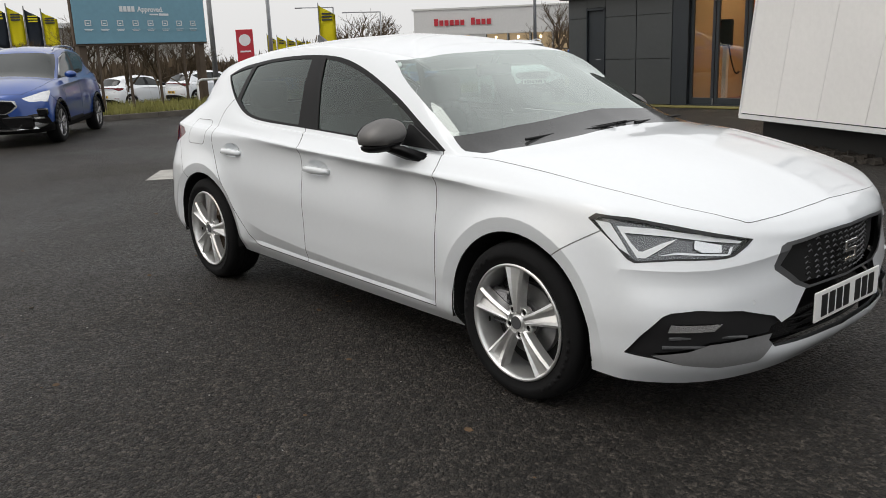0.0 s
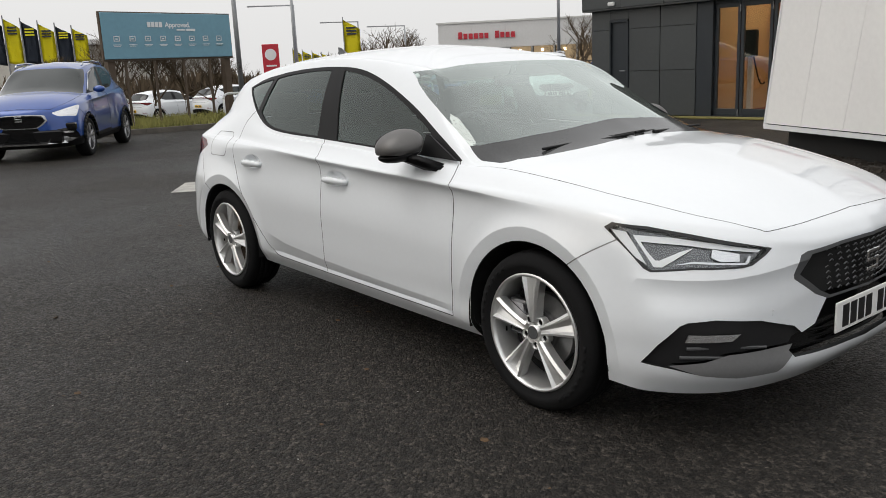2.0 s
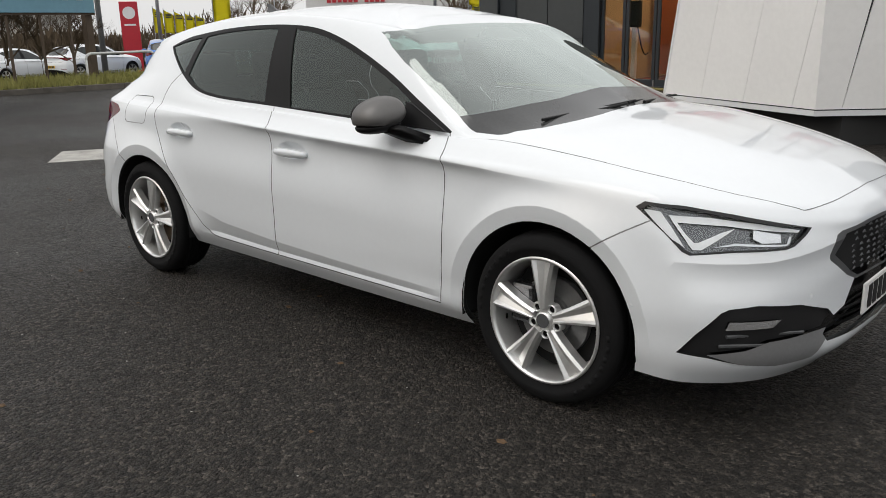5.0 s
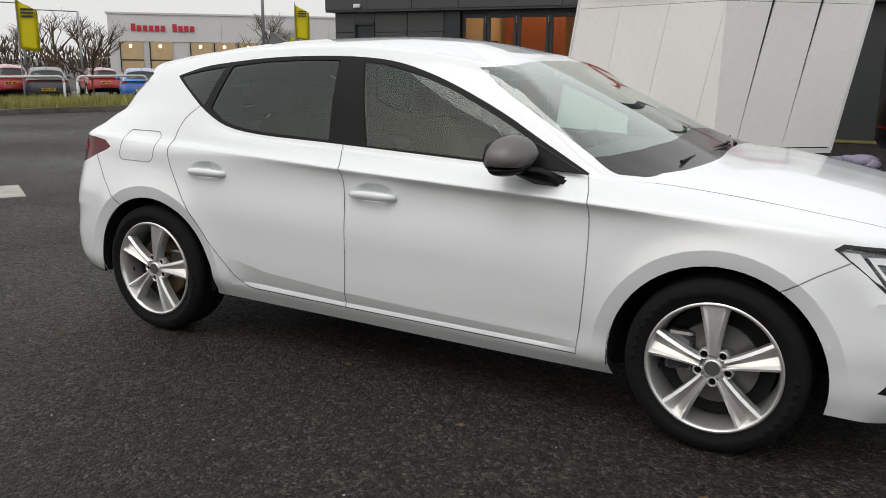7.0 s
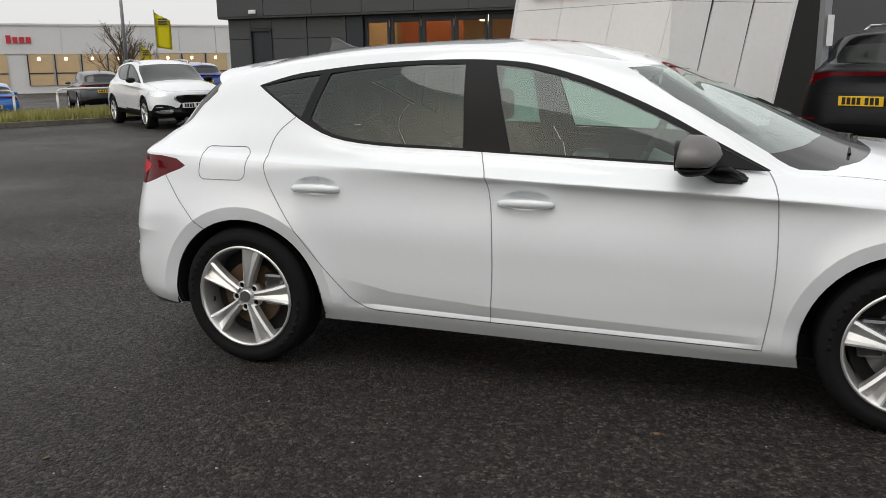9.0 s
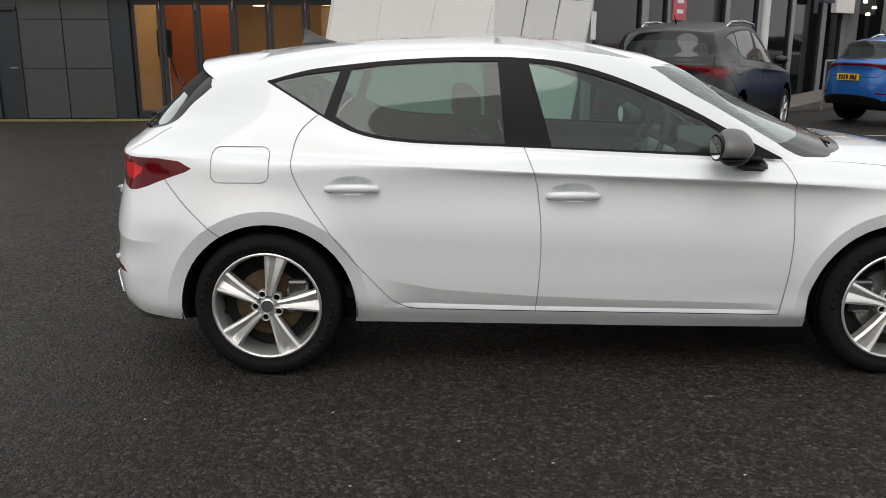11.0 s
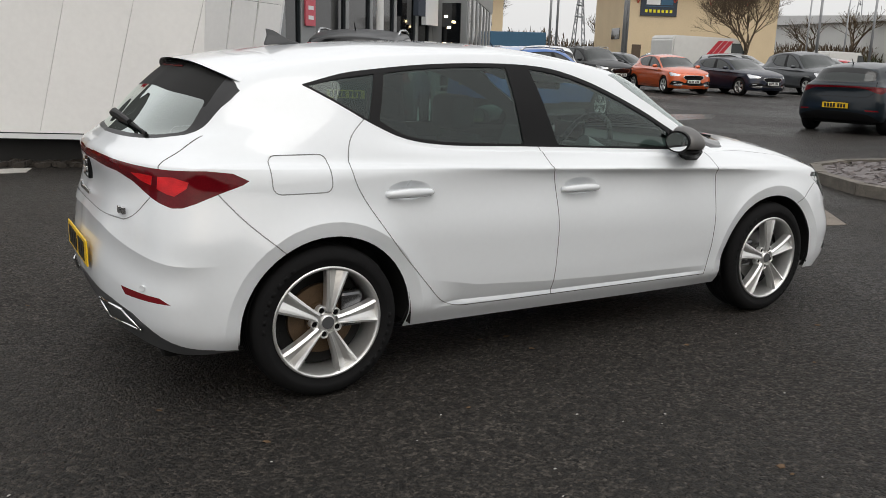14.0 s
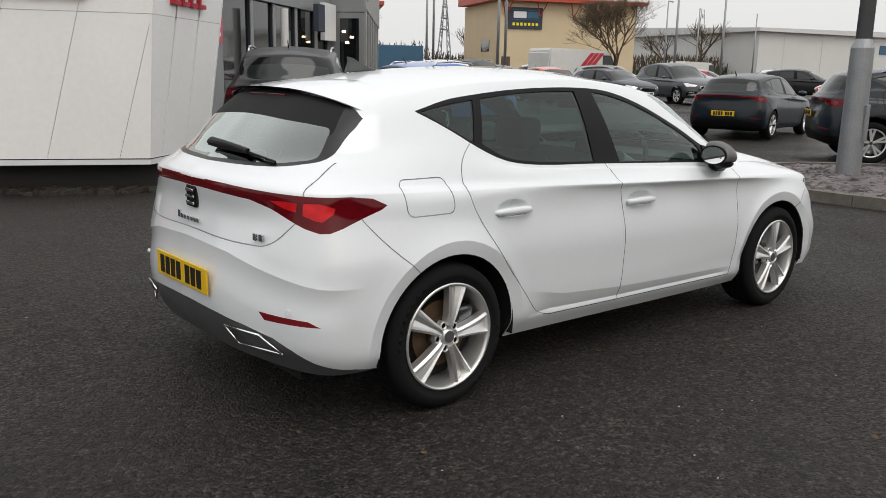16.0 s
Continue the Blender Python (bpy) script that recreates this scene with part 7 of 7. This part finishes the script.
def branch(vs, fs, p, d, r, length, depth, rng, spread=.55, sides=5):
    n = 3
    at, way = Vector(p), Vector(d).normalized()
    ring = None
    for k in range(n + 1):
        rr = r * (1 - .45 * k / n)
        o = way.orthogonal().normalized()
        o2 = way.cross(o)
        base = len(vs)
        for q in range(sides):
            a = 6.283 * q / sides
            c = at + (o * math.cos(a) + o2 * math.sin(a)) * rr
            vs.append((c.x, c.y, c.z))
        if ring is not None:
            for q in range(sides):
                fs.append((ring + q, ring + (q + 1) % sides, base + (q + 1) % sides, base + q))
        ring = base
        if k < n:
            way = (way + Vector((rng.uniform(-1, 1), rng.uniform(-1, 1), rng.uniform(-.3, .6))) * .16).normalized()
            at = at + way * (length / n)
            if depth > 0 and k > 0:
                for _ in range(rng.choice((1, 2, 2))):
                    side = Vector((rng.uniform(-1, 1), rng.uniform(-1, 1), rng.uniform(-.2, .7)))
                    nd = (way * (1 - spread) + side * spread).normalized()
                    branch(vs, fs, at, nd, rr * .55, length * rng.uniform(.55, .8), depth - 1, rng, spread, max(3, sides - 1))
    if depth > 0:
        for _ in range(3):
            side = Vector((rng.uniform(-1, 1), rng.uniform(-1, 1), rng.uniform(-.1, .7)))
            branch(vs, fs, at, (way * .5 + side * .6).normalized(), r * .5, length * rng.uniform(.5, .75), depth - 1, rng, spread, max(3, sides - 1))


def bare_tree(x, y, h, seed, label="leafless tree with a spreading brown crown", r=None, depth=4, name="bare_tree"):
    rng = random.Random(seed)
    e = empty(name, pose(x, y, gz(x, y)), label, "tree")
    vs, fs = [], []
    branch(vs, fs, (0, 0, -.1), (0, 0, 1), r or h * .022, h * .36, 0, rng, sides=8)
    me = bpy.data.meshes.new("trunk")
    me.from_pydata(vs, [], fs)
    me.materials.append(M["bark"])
    t = new("trunk", me)
    t.parent = e
    vs2, fs2 = [], []
    top = Vector(vs[-4])
    for k in range(5):
        d = Vector((rng.uniform(-1, 1), rng.uniform(-1, 1), rng.uniform(.5, 1.3)))
        branch(vs2, fs2, (0, 0, h * (.22 + .03 * k)), d, h * .011, h * .26, depth - 1, rng)
    me = bpy.data.meshes.new("crown")
    me.from_pydata(vs2, [], fs2)
    me.materials.append(M["twig"])
    c = new("crown", me)
    c.parent = e
    return e


bare_tree(34.5, 26.6, 6.4, 5, depth=5)
for x, y, h, s in ((-19.2, 4.2, 2.9, 11), (-19.0, 5.2, 2.6, 12), (-19.4, 6.2, 3.1, 13), (-19.1, 3.2, 2.4, 14), (-19.3, 7.0, 2.2, 15)):
    bare_tree(x, y, h, s, "thin leafless shrub behind the verge", .011, 4, "bare_shrub")
bare_tree(-19.0, 13.0, 3.0, 21, "small leafless tree on the verge", .03, 3)


def words(parent, text, x, y, z, size):
    """White lettering as a mesh, standing on the board's face."""
    cu = bpy.data.curves.new("lettering", "FONT")
    cu.body, cu.size, cu.extrude, cu.offset = text, size, .004, size * .022
    tmp = bpy.data.objects.new("lettering", cu)
    me = bpy.data.meshes.new_from_object(tmp)
    bpy.data.objects.remove(tmp)
    me.materials.append(M["sign_white"])
    ob = new("lettering", me)
    ob.parent = parent
    ob.matrix_local = pose(x, y, z, 90, 0, 0)
    return ob


def billboard():
    a, c = Vector((-17.5, 3.55, 0)), Vector((-18.25, 7.2, 0))
    d = (c - a)
    w = d.length
    e = empty("billboard", pose(a.x, a.y, 0, 0, 0, math.degrees(math.atan2(d.y, d.x))), "blue dealership billboard with white lettering on brown posts", "billboard")
    z0, z1 = 1.80, 2.90
    part("board", boxm(0, w, -.03, .05, z0, z1, .01), M["sign_blue"], e)
    part("board_frame", boxm(-.03, w + .03, .0, .09, z0 - .05, z1 + .03, .01), M["post_brown"], e)
    for x in (.55, 1.35, 2.2, 3.0):
        part("thin_post", boxm(x, x + .05, .05, .10, 0, z0), M["post_brown"], e)
    part("post", boxm(w - .22, w - .04, .06, .24, 0, z1), M["post_brown"], e)
    part("post", boxm(.1, .28, .06, .24, 0, z1), M["post_brown"], e)
    for x in (1.22, 1.33, 1.44, 1.55):
        part("heading_bar", boxm(x, x + .085, -.045, -.03, z1 - .34, z1 - .21), M["sign_white"], e)
    words(e, "Approved.", 1.72, -.034, z1 - .335, .175)
    part("heading_bar", boxm(2.05, 2.30, -.045, -.03, z1 - .42, z1 - .385), M["sign_white"], e)
    part("heading_bar", boxm(2.33, 2.6, -.045, -.03, z1 - .43, z1 - .375), M["sign_white"], e)
    for k in range(8):
        b = bmesh.new()
        x = .27 + k * .425
        for x0, x1, q0, q1 in ((0, .16, .0, .018), (0, .16, .11, .128), (0, .018, 0, .128), (.142, .16, 0, .128), (.05, .11, .045, .07)):
            box(b, x + x0, x + x1, -.045, -.03, z0 + .42 + q0, z0 + .42 + q1)
        box(b, x - .03, x + .19, -.045, -.03, z0 + .33, z0 + .345), box(b, x - .01, x + .16, -.045, -.03, z0 + .30, z0 + .312)
        part("icon", b, M["sign_white"], e, "white line icon over a caption bar")


billboard()


def lamp_post(x, y, h, arm=0.0, rz=0.0, r=.06, label="tall grey street lamp post", double=False):
    e = empty("street_lamp", pose(x, y, gz(x, y), 0, 0, rz), label, "street lamp", "street lamps")
    b = bmesh.new()
    rod(b, (0, 0, -.1), (0, 0, h), r, r * .6, 10)
    part("pole", b, M["galvanised"], e, smooth=True)
    if arm:
        for s in ((1, -1) if double else (1,)):
            b = bmesh.new()
            rod(b, (0, 0, h - .03), (arm * s, 0, h + .02), r * .5, r * .4, 8)
            box(b, arm * s - .25 * s, arm * s + .25 * s, -.08, .08, h - .03, h + .05, .02)
            part("lamp_head", b, M["galvanised"], e)
    return e


def near_post():
    x, y = 8.25, 1.75
    e = empty("lamp_post", pose(x, y, gz(x, y) + .06), "galvanised lamp post standing in the gravel bed", "street lamp")
    b = bmesh.new()
    rod(b, (0, 0, 0), (0, 0, 1.75), .165, .150, 24), rod(b, (0, 0, 1.75), (0, 0, 1.87), .150, .105, 24)
    part("base_sleeve", b, M["galvanised"], e, "thick grey lower sleeve", smooth=False)
    b = bmesh.new()
    rod(b, (0, 0, 1.86), (0, 0, 7.5), .105, .07, 20)
    part("pole", b, M["galvanised"], e, smooth=True)
    b = boxm(-.05, .05, -.185, -.15, .5, 1.0, .01)
    part("access_door", b, M["galvanised"], e)


near_post()
for a in ((-23.6, 9.95, 7.0, 0, 0, .10), (-35.8, 19.0, 8.0, 0, 0, .10), (-40.1, 21.5, 6.0, 2.4, 230, .08), (-46.5, 30.1, 5.6, 2.4, 230, .08), (-44.7, 32.8, 5.2, 2.4, 230, .08), (-24.3, 26.7, 8.5, 0, 0, .09),
          (35.0, 43.4, 11, 0, 0, .10), (38.6, 40.5, 10.5, 0, 0, .13), (28.0, 28.9, 9, 0, 0, .09), (54.4, 36.5, 9, 0, 0, .12), (34.3, 43.3, 9, 0, 0, .1), (58.0, 40.0, 7.2, 1.2, 20, .09), (75, 48, 8.0, 1.4, 30, .1), (90, 50, 8.4, 1.4, 30, .1), (62, 37, 9.0, 0, 0, .12)):
    lamp_post(*a)


def flag(x, y, z0, z1, w, mat, rz, bars=True, lean=.0, label=None):
    e = empty("feather_flag", pose(x, y, gz(x, y), 0, 0, rz), label or "yellow feather flag with dark lettering bars on a pole", "flag", "feather flags")
    b = bmesh.new()
    rod(b, (0, 0, 0), (0, 0, z1 + .1), .03, .02, 8)
    part("pole", b, M["galvanised"], e)
    b = bmesh.new()
    n = 12
    rows = []
    for k in range(n + 1):
        t = k / n
        z = z0 + (z1 - z0) * t
        ww = w * min(1, (1 - t) * 5 + .25)
        rows.append([b.verts.new((ww * q, .05 * math.sin(4 * t + 3 * q) * q, z - .18 * q * w)) for q in (0, .25, .5, .75, 1)])
    for p, q in zip(rows, rows[1:]):
        for i in range(4):
            b.faces.new((p[i], p[i + 1], q[i + 1], q[i]))
    bmesh.ops.solidify(b, geom=b.faces[:], thickness=.006)
    part("cloth", b, M[mat], e, smooth=True)
    if bars:
        for k in range(3):
            b = boxm(w * .2, w * .8, -.07, .07, z1 - (z1 - z0) * (.22 + .07 * k), z1 - (z1 - z0) * (.185 + .07 * k))
            part("lettering_bar", b, M["sign_navy"] if mat == "sign_yellow" else M["sign_yellow"], e)


for k in range(6):
    flag(-27.9 + .13 * k, 3.1 + .50 * k, 2.0 - gz(-27.9, 4), 3.55 - .09 * k - gz(-27.9, 4), .48, "sign_navy" if k % 2 == 0 else "sign_yellow", 75, label="dark navy feather flag with yellow bars on a pole" if k % 2 == 0 else None)
flag(-29.3, 17.9, 2.2, 4.1, .75, "sign_yellow", 50)
flag(-26.3, 31.5, 2.9, 4.6, .75, "sign_yellow", 45)
for k in range(5):
    flag(-49.4 + .3 * k, 26.4 + .6 * k, 2.3, 3.9 - .12 * k, .6, "sign_yellow", 60)
flag(-47.0, 56.5, 2.0, 4.4, .8, "sign_yellow", 45)

tt = empty("totem_sign", pose(-45.8, 22.2, gz(-45.8, 22.2), 0, 0, 62), "red totem sign with a white round shape", "sign")
part("slab", boxm(0, 1.05, -.12, .12, 0, 3.05 + 1.1, .03), M["sign_red"], tt)
b = bmesh.new()
rod(b, (.52, -.13, 3.5), (.52, -.11, 3.5), .36, n=28)
part("emblem", b, M["sign_white"], tt)
part("caption_bar", boxm(.2, .85, -.135, -.115, 2.75, 2.85), M["sign_white"], tt)


def far_dealer():
    a = Vector((-75.0, 60.2))
    d = Vector((1.0, .95)).normalized()
    e = empty("far_dealership", pose(a.x, a.y, -1.1, 0, 0, math.degrees(math.atan2(d.y, d.x))), "pale grey far dealership with warm lit windows and red bars", "building")
    for k in range(14):
        part("wall_panel", boxm(k * 4.0, k * 4.0 + 3.96, 0, .3, 4.05, 6.95), M["far_grey"], e)
    part("wall", boxm(0, 56, .1, 22, 0, 6.9), M["far_grey"], e)
    part("roof_edge", boxm(-.2, 56, -.1, 22, 6.95, 7.15), M["far_white"], e)
    for k in range(10):
        x = 1.2 + k * 3.1 if k < 2 else 3.4 + k * 2.6
        # opaque pane: the warm colour stands in for light from indoors
        w = part("window", boxm(x, x + 2.3, -.04, .1, .8, 4.0), M["warm_wall"], e, "window lit warm from inside")
        part("window_frame", boxm(x - .12, x, -.1, .1, .8, 4.0), M["frame_dark"], w)
        part("window_rail", boxm(x, x + 2.3, -.08, .1, 2.0, 2.12), M["frame_dark"], w)
        part("ceiling_lamp", boxm(x + .9, x + 1.15, -.06, -.04, 3.4, 3.7), M["lamp_warm"], w)
    for k in range(11):
        if k != 6:
            part("sign_bar", boxm(2.4 + k * .62, 2.85 + k * .62, -.12, 0, 5.15, 5.15 + (.8 if k in (0, 7) else .62)), M["sign_red"], e)
    b = bmesh.new()
    rod(b, (31, -.2, 5.6), (31, .0, 5.6), .95, n=28)
    part("emblem", b, M["sign_red"], e)
    for k in range(7):
        part("sign_bar", boxm(33 + k * 1.2, 33.8 + k * 1.2, -.12, 0, 5.1, 6.0), M["sign_navy"], e)


far_dealer()


def cream_unit(x, y, rz, w, dep, h, sign, label):
    e = empty("retail_unit", pose(x, y, -.2, 0, 0, rz), label, "building")
    part("wall", boxm(0, w, 0, dep, 0, h), M["render_cream"], e)
    part("base_wall", boxm(-.03, w + .03, -.03, dep, 0, 1.0), M["far_grey"], e)
    part("roof", hexa([(-.9, -1.0, h - .1), (w + .9, -1.0, h - .1), (w + .9, dep, h + .1), (-.9, dep, h + .1), (-.9, -1.0, h + .28), (w + .9, -1.0, h + .28), (w + .9, dep, h + .9), (-.9, dep, h + .9)]), M["roof_red"], e)
    for k in range(int(w / 4)):
        b = bmesh.new()
        rod(b, (k * 4 + .8, -.05, h - 1.7), (k * 4 + .2, -.8, h - .1), .06, n=6), rod(b, (k * 4 + .8, -.05, h - 1.7), (k * 4 + 1.4, -.8, h - .1), .06, n=6)
        part("roof_strut", b, M["roof_red"], e)
    return e


u = cream_unit(41.45, 75.0, -33, 9.0, 10, 8.6, True, "cream retail unit with a red roof and round sign")
b = bmesh.new()
rod(b, (7.06, -.12, 5.2), (7.06, -.02, 5.2), .80, n=32)
part("round_sign", b, M["sign_navy"], u, "dark round sign")
for x0, x1, z0, z1 in ((-.30, -.12, -.42, .45), (-.12, .22, .31, .45), (-.12, .22, -.05, .09), (.14, .30, .0, .42), (.06, .30, -.42, -.06)):
    part("sign_shape", boxm(7.06 + x0, 7.06 + x1, -.16, -.12, 5.2 + z0, 5.2 + z1), M["sign_white"], u)
w = part("window", boxm(6.1, 7.9, -.06, 0, 6.3, 7.2), M["black_glass"], u)
for k in range(4):
    part("window_frame", boxm(6.1 + k * .57, 6.19 + k * .57, -.09, -.05, 6.3, 7.2), M["render_cream"], w)
u = cream_unit(61.25, 64.16, -25.5, 16.5, 13.2, 9.6, True, "cream retail unit with a red roof and dark sign board")
part("sign_board", boxm(1.1, 5.1, -.16, -.02, 6.6, 8.9, .02), M["sign_navy"], u, "dark sign board with coloured bars")
for x0, x1, z0, z1, mt in ((1.7, 3.2, 7.75, 8.45, "sign_white"), (3.3, 4.6, 7.75, 8.45, "container_blue"), (1.6, 4.7, 7.55, 7.62, "container_blue"), (1.6, 4.7, 8.58, 8.65, "container_blue")):
    part("sign_bar", boxm(x0, x1, -.20, -.16, z0, z1), M[mt], u)
for k in range(7):
    part("sign_dot", boxm(1.6 + k * .45, 1.86 + k * .45, -.20, -.16, 6.95, 7.25), M["sign_yellow"], u)
part("door", boxm(.5, 1.5, -.05, .0, 0.2, 3.6), M["post_brown"], u)
part("window", boxm(-.06, 0, 3, 6, 4.2, 5.4), M["black_glass"], u)
tr = empty("blue_trailer", pose(30.0, 46.6, gz(30, 46), 0, 0, -35.5), "blue lorry trailer standing behind parked cars", "trailer")
part("box", boxm(-1.5, 5.2, 0, 2.4, .9, 2.75, .03), M["container_blue"], tr)
for k in range(3):
    b = bmesh.new()
    rod(b, (1.2 + k * 1.1, 0, .45), (1.2 + k * 1.1, 2.4, .45), .45, n=20)
    part("wheel", b, M["rubber"], tr)
fw = empty("white_warehouse", pose(109.9, 60.7, -.2, 0, 0, -14), "long white far warehouse with a shallow roof", "building")
part("wall", boxm(0, 60, 0, 30, 0, 8.4), M["far_white"], fw)
part("roof", hexa([(-.8, -.8, 8.4), (61, -.8, 8.4), (61, 31, 8.4), (-.8, 31, 8.4), (-.8, -.8, 8.9), (61, -.8, 9.6), (61, 31, 11), (-.8, 31, 10)]), M["far_grey"], fw)
for k in range(6):
    part("wall_joint", boxm(5 + k * 8, 5.15 + k * 8, -.05, 0, 0, 8.4), M["far_grey"], fw)
part("window", boxm(26, 27.6, -.08, 0, 5.8, 7.2), M["container_blue"], fw)


def van(x, y, rz, mat, stripe=False):
    e = empty("panel_van", pose(x, y, gz(x, y), 0, 0, rz), "white panel van with red stripes behind parked cars" if stripe else "white panel van in the far car park", "van")
    b = prism([(-2.7, .35), (2.6, .35), (2.65, .9), (2.3, 1.25), (1.75, 2.15), (1.45, 2.35), (-2.6, 2.4), (-2.7, 2.2)], 1.9)
    bmesh.ops.bevel(b, geom=b.edges[:], offset=.07, segments=2, affect="EDGES")
    part("body", b, M[mat], e)
    for yy in (-.01, 1.91):
        part("side_window", prism([(1.1, 1.35), (2.15, 1.35), (1.7, 2.1), (1.1, 2.1)], .01), M["car_glass"], e).location = (0, yy - .005, 0)
        for wx in (-1.7, 1.6):
            b = bmesh.new()
            rod(b, (wx, yy - .1 if yy < 1 else yy + .1, .34), (wx, .95, .34), .34, n=20)
            part("wheel", b, M["rubber"], e)
        if stripe:
            for k in range(3):
                part("stripe", prism([(.2 + k * .35, 2.2), (.5 + k * .35, 2.2), (-.5 + k * .35, 1.2), (-.8 + k * .35, 1.2)], .012), M["sign_red"], e).location = (0, yy - .006, 0)
    part("windscreen", hexa([(2.27, .15, 1.28), (2.33, .15, 1.28), (2.33, 1.75, 1.28), (2.27, 1.75, 1.28), (1.72, .2, 2.12), (1.8, .2, 2.12), (1.8, 1.7, 2.12), (1.72, 1.7, 2.12)]), M["car_glass"], e)


van(32.5, 27.0, -8, "far_white", True)
van(70, 44, -5, "far_white")
# further parked cars
FAR = [(-34.8, 20.9, 150, "paint_red"), (-31.2, 20.3, 146, "paint_grey"), (-38.5, 29.0, 150, "paint_red"), (-27.2, 22.0, 140, "paint_blue_bright"), (-31.2, 16.6, 150, "paint_blue_bright"), (-33.6, 14.4, 100, "white_paint"), (-24.2, 24.5, 140, "paint_grey"),
       (-47.0, 17.8, -10, "white_paint"), (-43.5, 18.2, 20, "white_paint"), (-36, 12.0, 110, "white_paint"), (-21.5, 27.5, 140, "paint_blue"), (-40, 24.0, 150, "paint_silver"),
       (31.5, 24.5, -72, "paint_silver"), (26.5, 27.5, -72, "paint_grey"), (22.8, 27.8, -72, "white_paint"), (33.0, 30.5, -72, "paint_navy"), (36.8, 23.5, -72, "paint_silver"), (41.5, 25.5, -72, "paint_red"), (40, 18.5, -72, "paint_black"),
       (46, 24, 110, "paint_silver"), (50, 26, 110, "white_paint"), (54, 27, 110, "paint_grey"), (34, 12.5, 120, "paint_red"), (38, 11, 120, "paint_red"), (44, 17.5, 110, "paint_black"), (49, 15.5, 110, "white_paint"), (13.0, 16.4, 60, "white_paint"), (60, 30, 110, "white_paint"), (57, 20, 110, "paint_silver"), (29.5, 33, -72, "paint_grey"), (36, 33, -72, "white_paint")]
for i, (x, y, yaw, p) in enumerate(FAR):
    tall = i % 2 == 0
    kind = dict(SUV, rails=False) if tall else dict(L=4.2, H=1.47, clad="")
    word = {"paint_red": "red", "paint_grey": "dark grey", "paint_blue_bright": "bright blue", "white_paint": "white", "paint_blue": "blue", "paint_silver": "silver", "paint_navy": "navy", "paint_black": "black"}[p]
    parked_car("parked_suv" if tall else "parked_hatchback", word + (" SUV" if tall else " hatchback") + " among the parked cars of a far row", x, y, yaw, p, group="far parked cars", **kind)


# hedges and woods
def hedge(name, a, b, h, n, depth, mat, label, z0=None):
    def place():
        t = random.random()
        x, y = a[0] + (b[0] - a[0]) * t, a[1] + (b[1] - a[1]) * t
        k = .55 + .45 * noise.noise((x * .08, y * .08, 3.0)) + .2 * noise.noise((x * .5, y * .5, 1.0))
        return x + random.uniform(-depth, depth), y + random.uniform(-depth, depth), gz(x, y) + random.random() ** .8 * h * max(.25, k)
    return blades(name, n, place, .8, .09, mat, label, "hedge")


hedge("hedge", (-110, 20), (-60, 92), 5.2, 9000, 2.0, M["twig"], "bare brown winter hedge in the distance")
hedge("hedge", (-32, 2), (-60, 34), 2.6, 6000, 1.2, M["twig"], "bare brown winter hedge behind the lower lot")
hedge("hedge", (20, 105), (130, 62), 7.0, 16000, 3.0, M["twig"], "bare brown winter trees in the distance")
hedge("hedge_green", (20, 102), (130, 60), 4.0, 12000, 2.0, M["leaf"], "dull green hedge in the distance")
hedge("hedge_green", (-30, 96), (22, 106), 5.0, 6000, 2.0, M["leaf"], "dull green hedge in the distance")
for k in range(9):
    bare_tree(44 + 9 * k, 92 - 4 * k + (k % 3) * 4, 8 + (k * 37 % 5), 40 + k, "leafless far tree above the hedge", .09, 3)
for k in range(7):
    bare_tree(-52 + 3.2 * k - (k % 3) * 6, 34 + 4.5 * k, 5.5 + (k * 29 % 3), 70 + k, "leafless far tree behind the lower lot", .08, 3)
wh = empty("pale_shed", pose(-51.4, 10.5, -1.1, 0, 0, 100), "pale beige metal shed behind parked cars", "building")
part("wall", boxm(-2, 12.4, 0, 5, 0, 4.6), M["shed_beige"], wh)
for k in range(24):
    part("wall_rib", boxm(-1.95 + .6 * k, -1.80 + .6 * k, -.05, .0, 0, 4.6), M["shed_beige"], wh)
part("roof", boxm(-2.2, 12.6, -.3, 5.3, 4.6, 4.9), M["far_grey"], wh)


def pylon(x, y, h):
    e = empty("pylon", pose(x, y, 0, 0, 0, 30), "grey lattice electricity pylon far off", "pylon")
    b = bmesh.new()
    for s in (-1, 1):
        for q in (-1, 1):
            rod(b, (s * h * .09, q * h * .09, 0), (s * h * .015, q * h * .015, h), .22, .12, 4)
    for k in range(8):
        z0, z1 = h * k / 8, h * (k + 1) / 8
        w0, w1 = h * (.09 - .075 * k / 8), h * (.09 - .075 * (k + 1) / 8)
        for q in (-1, 1):
            rod(b, (-w0, q * w0, z0), (w1, q * w1, z1), .12, n=4), rod(b, (w0, q * w0, z0), (-w1, q * w1, z1), .12, n=4)
    part("lattice", b, M["galvanised"], e)
    for z, w in ((.62, .17), (.76, .13), (.90, .10)):
        b = bmesh.new()
        rod(b, (-h * w, 0, h * z), (h * w, 0, h * z), .25, n=4), rod(b, (-h * w, 0, h * z), (0, 0, h * z + h * .04), .15, n=4), rod(b, (h * w, 0, h * z), (0, 0, h * z + h * .04), .15, n=4)
        part("cross_arm", b, M["galvanised"], e)


pylon(248, 160, 24)
pylon(160, 190, 23)


hatchback()
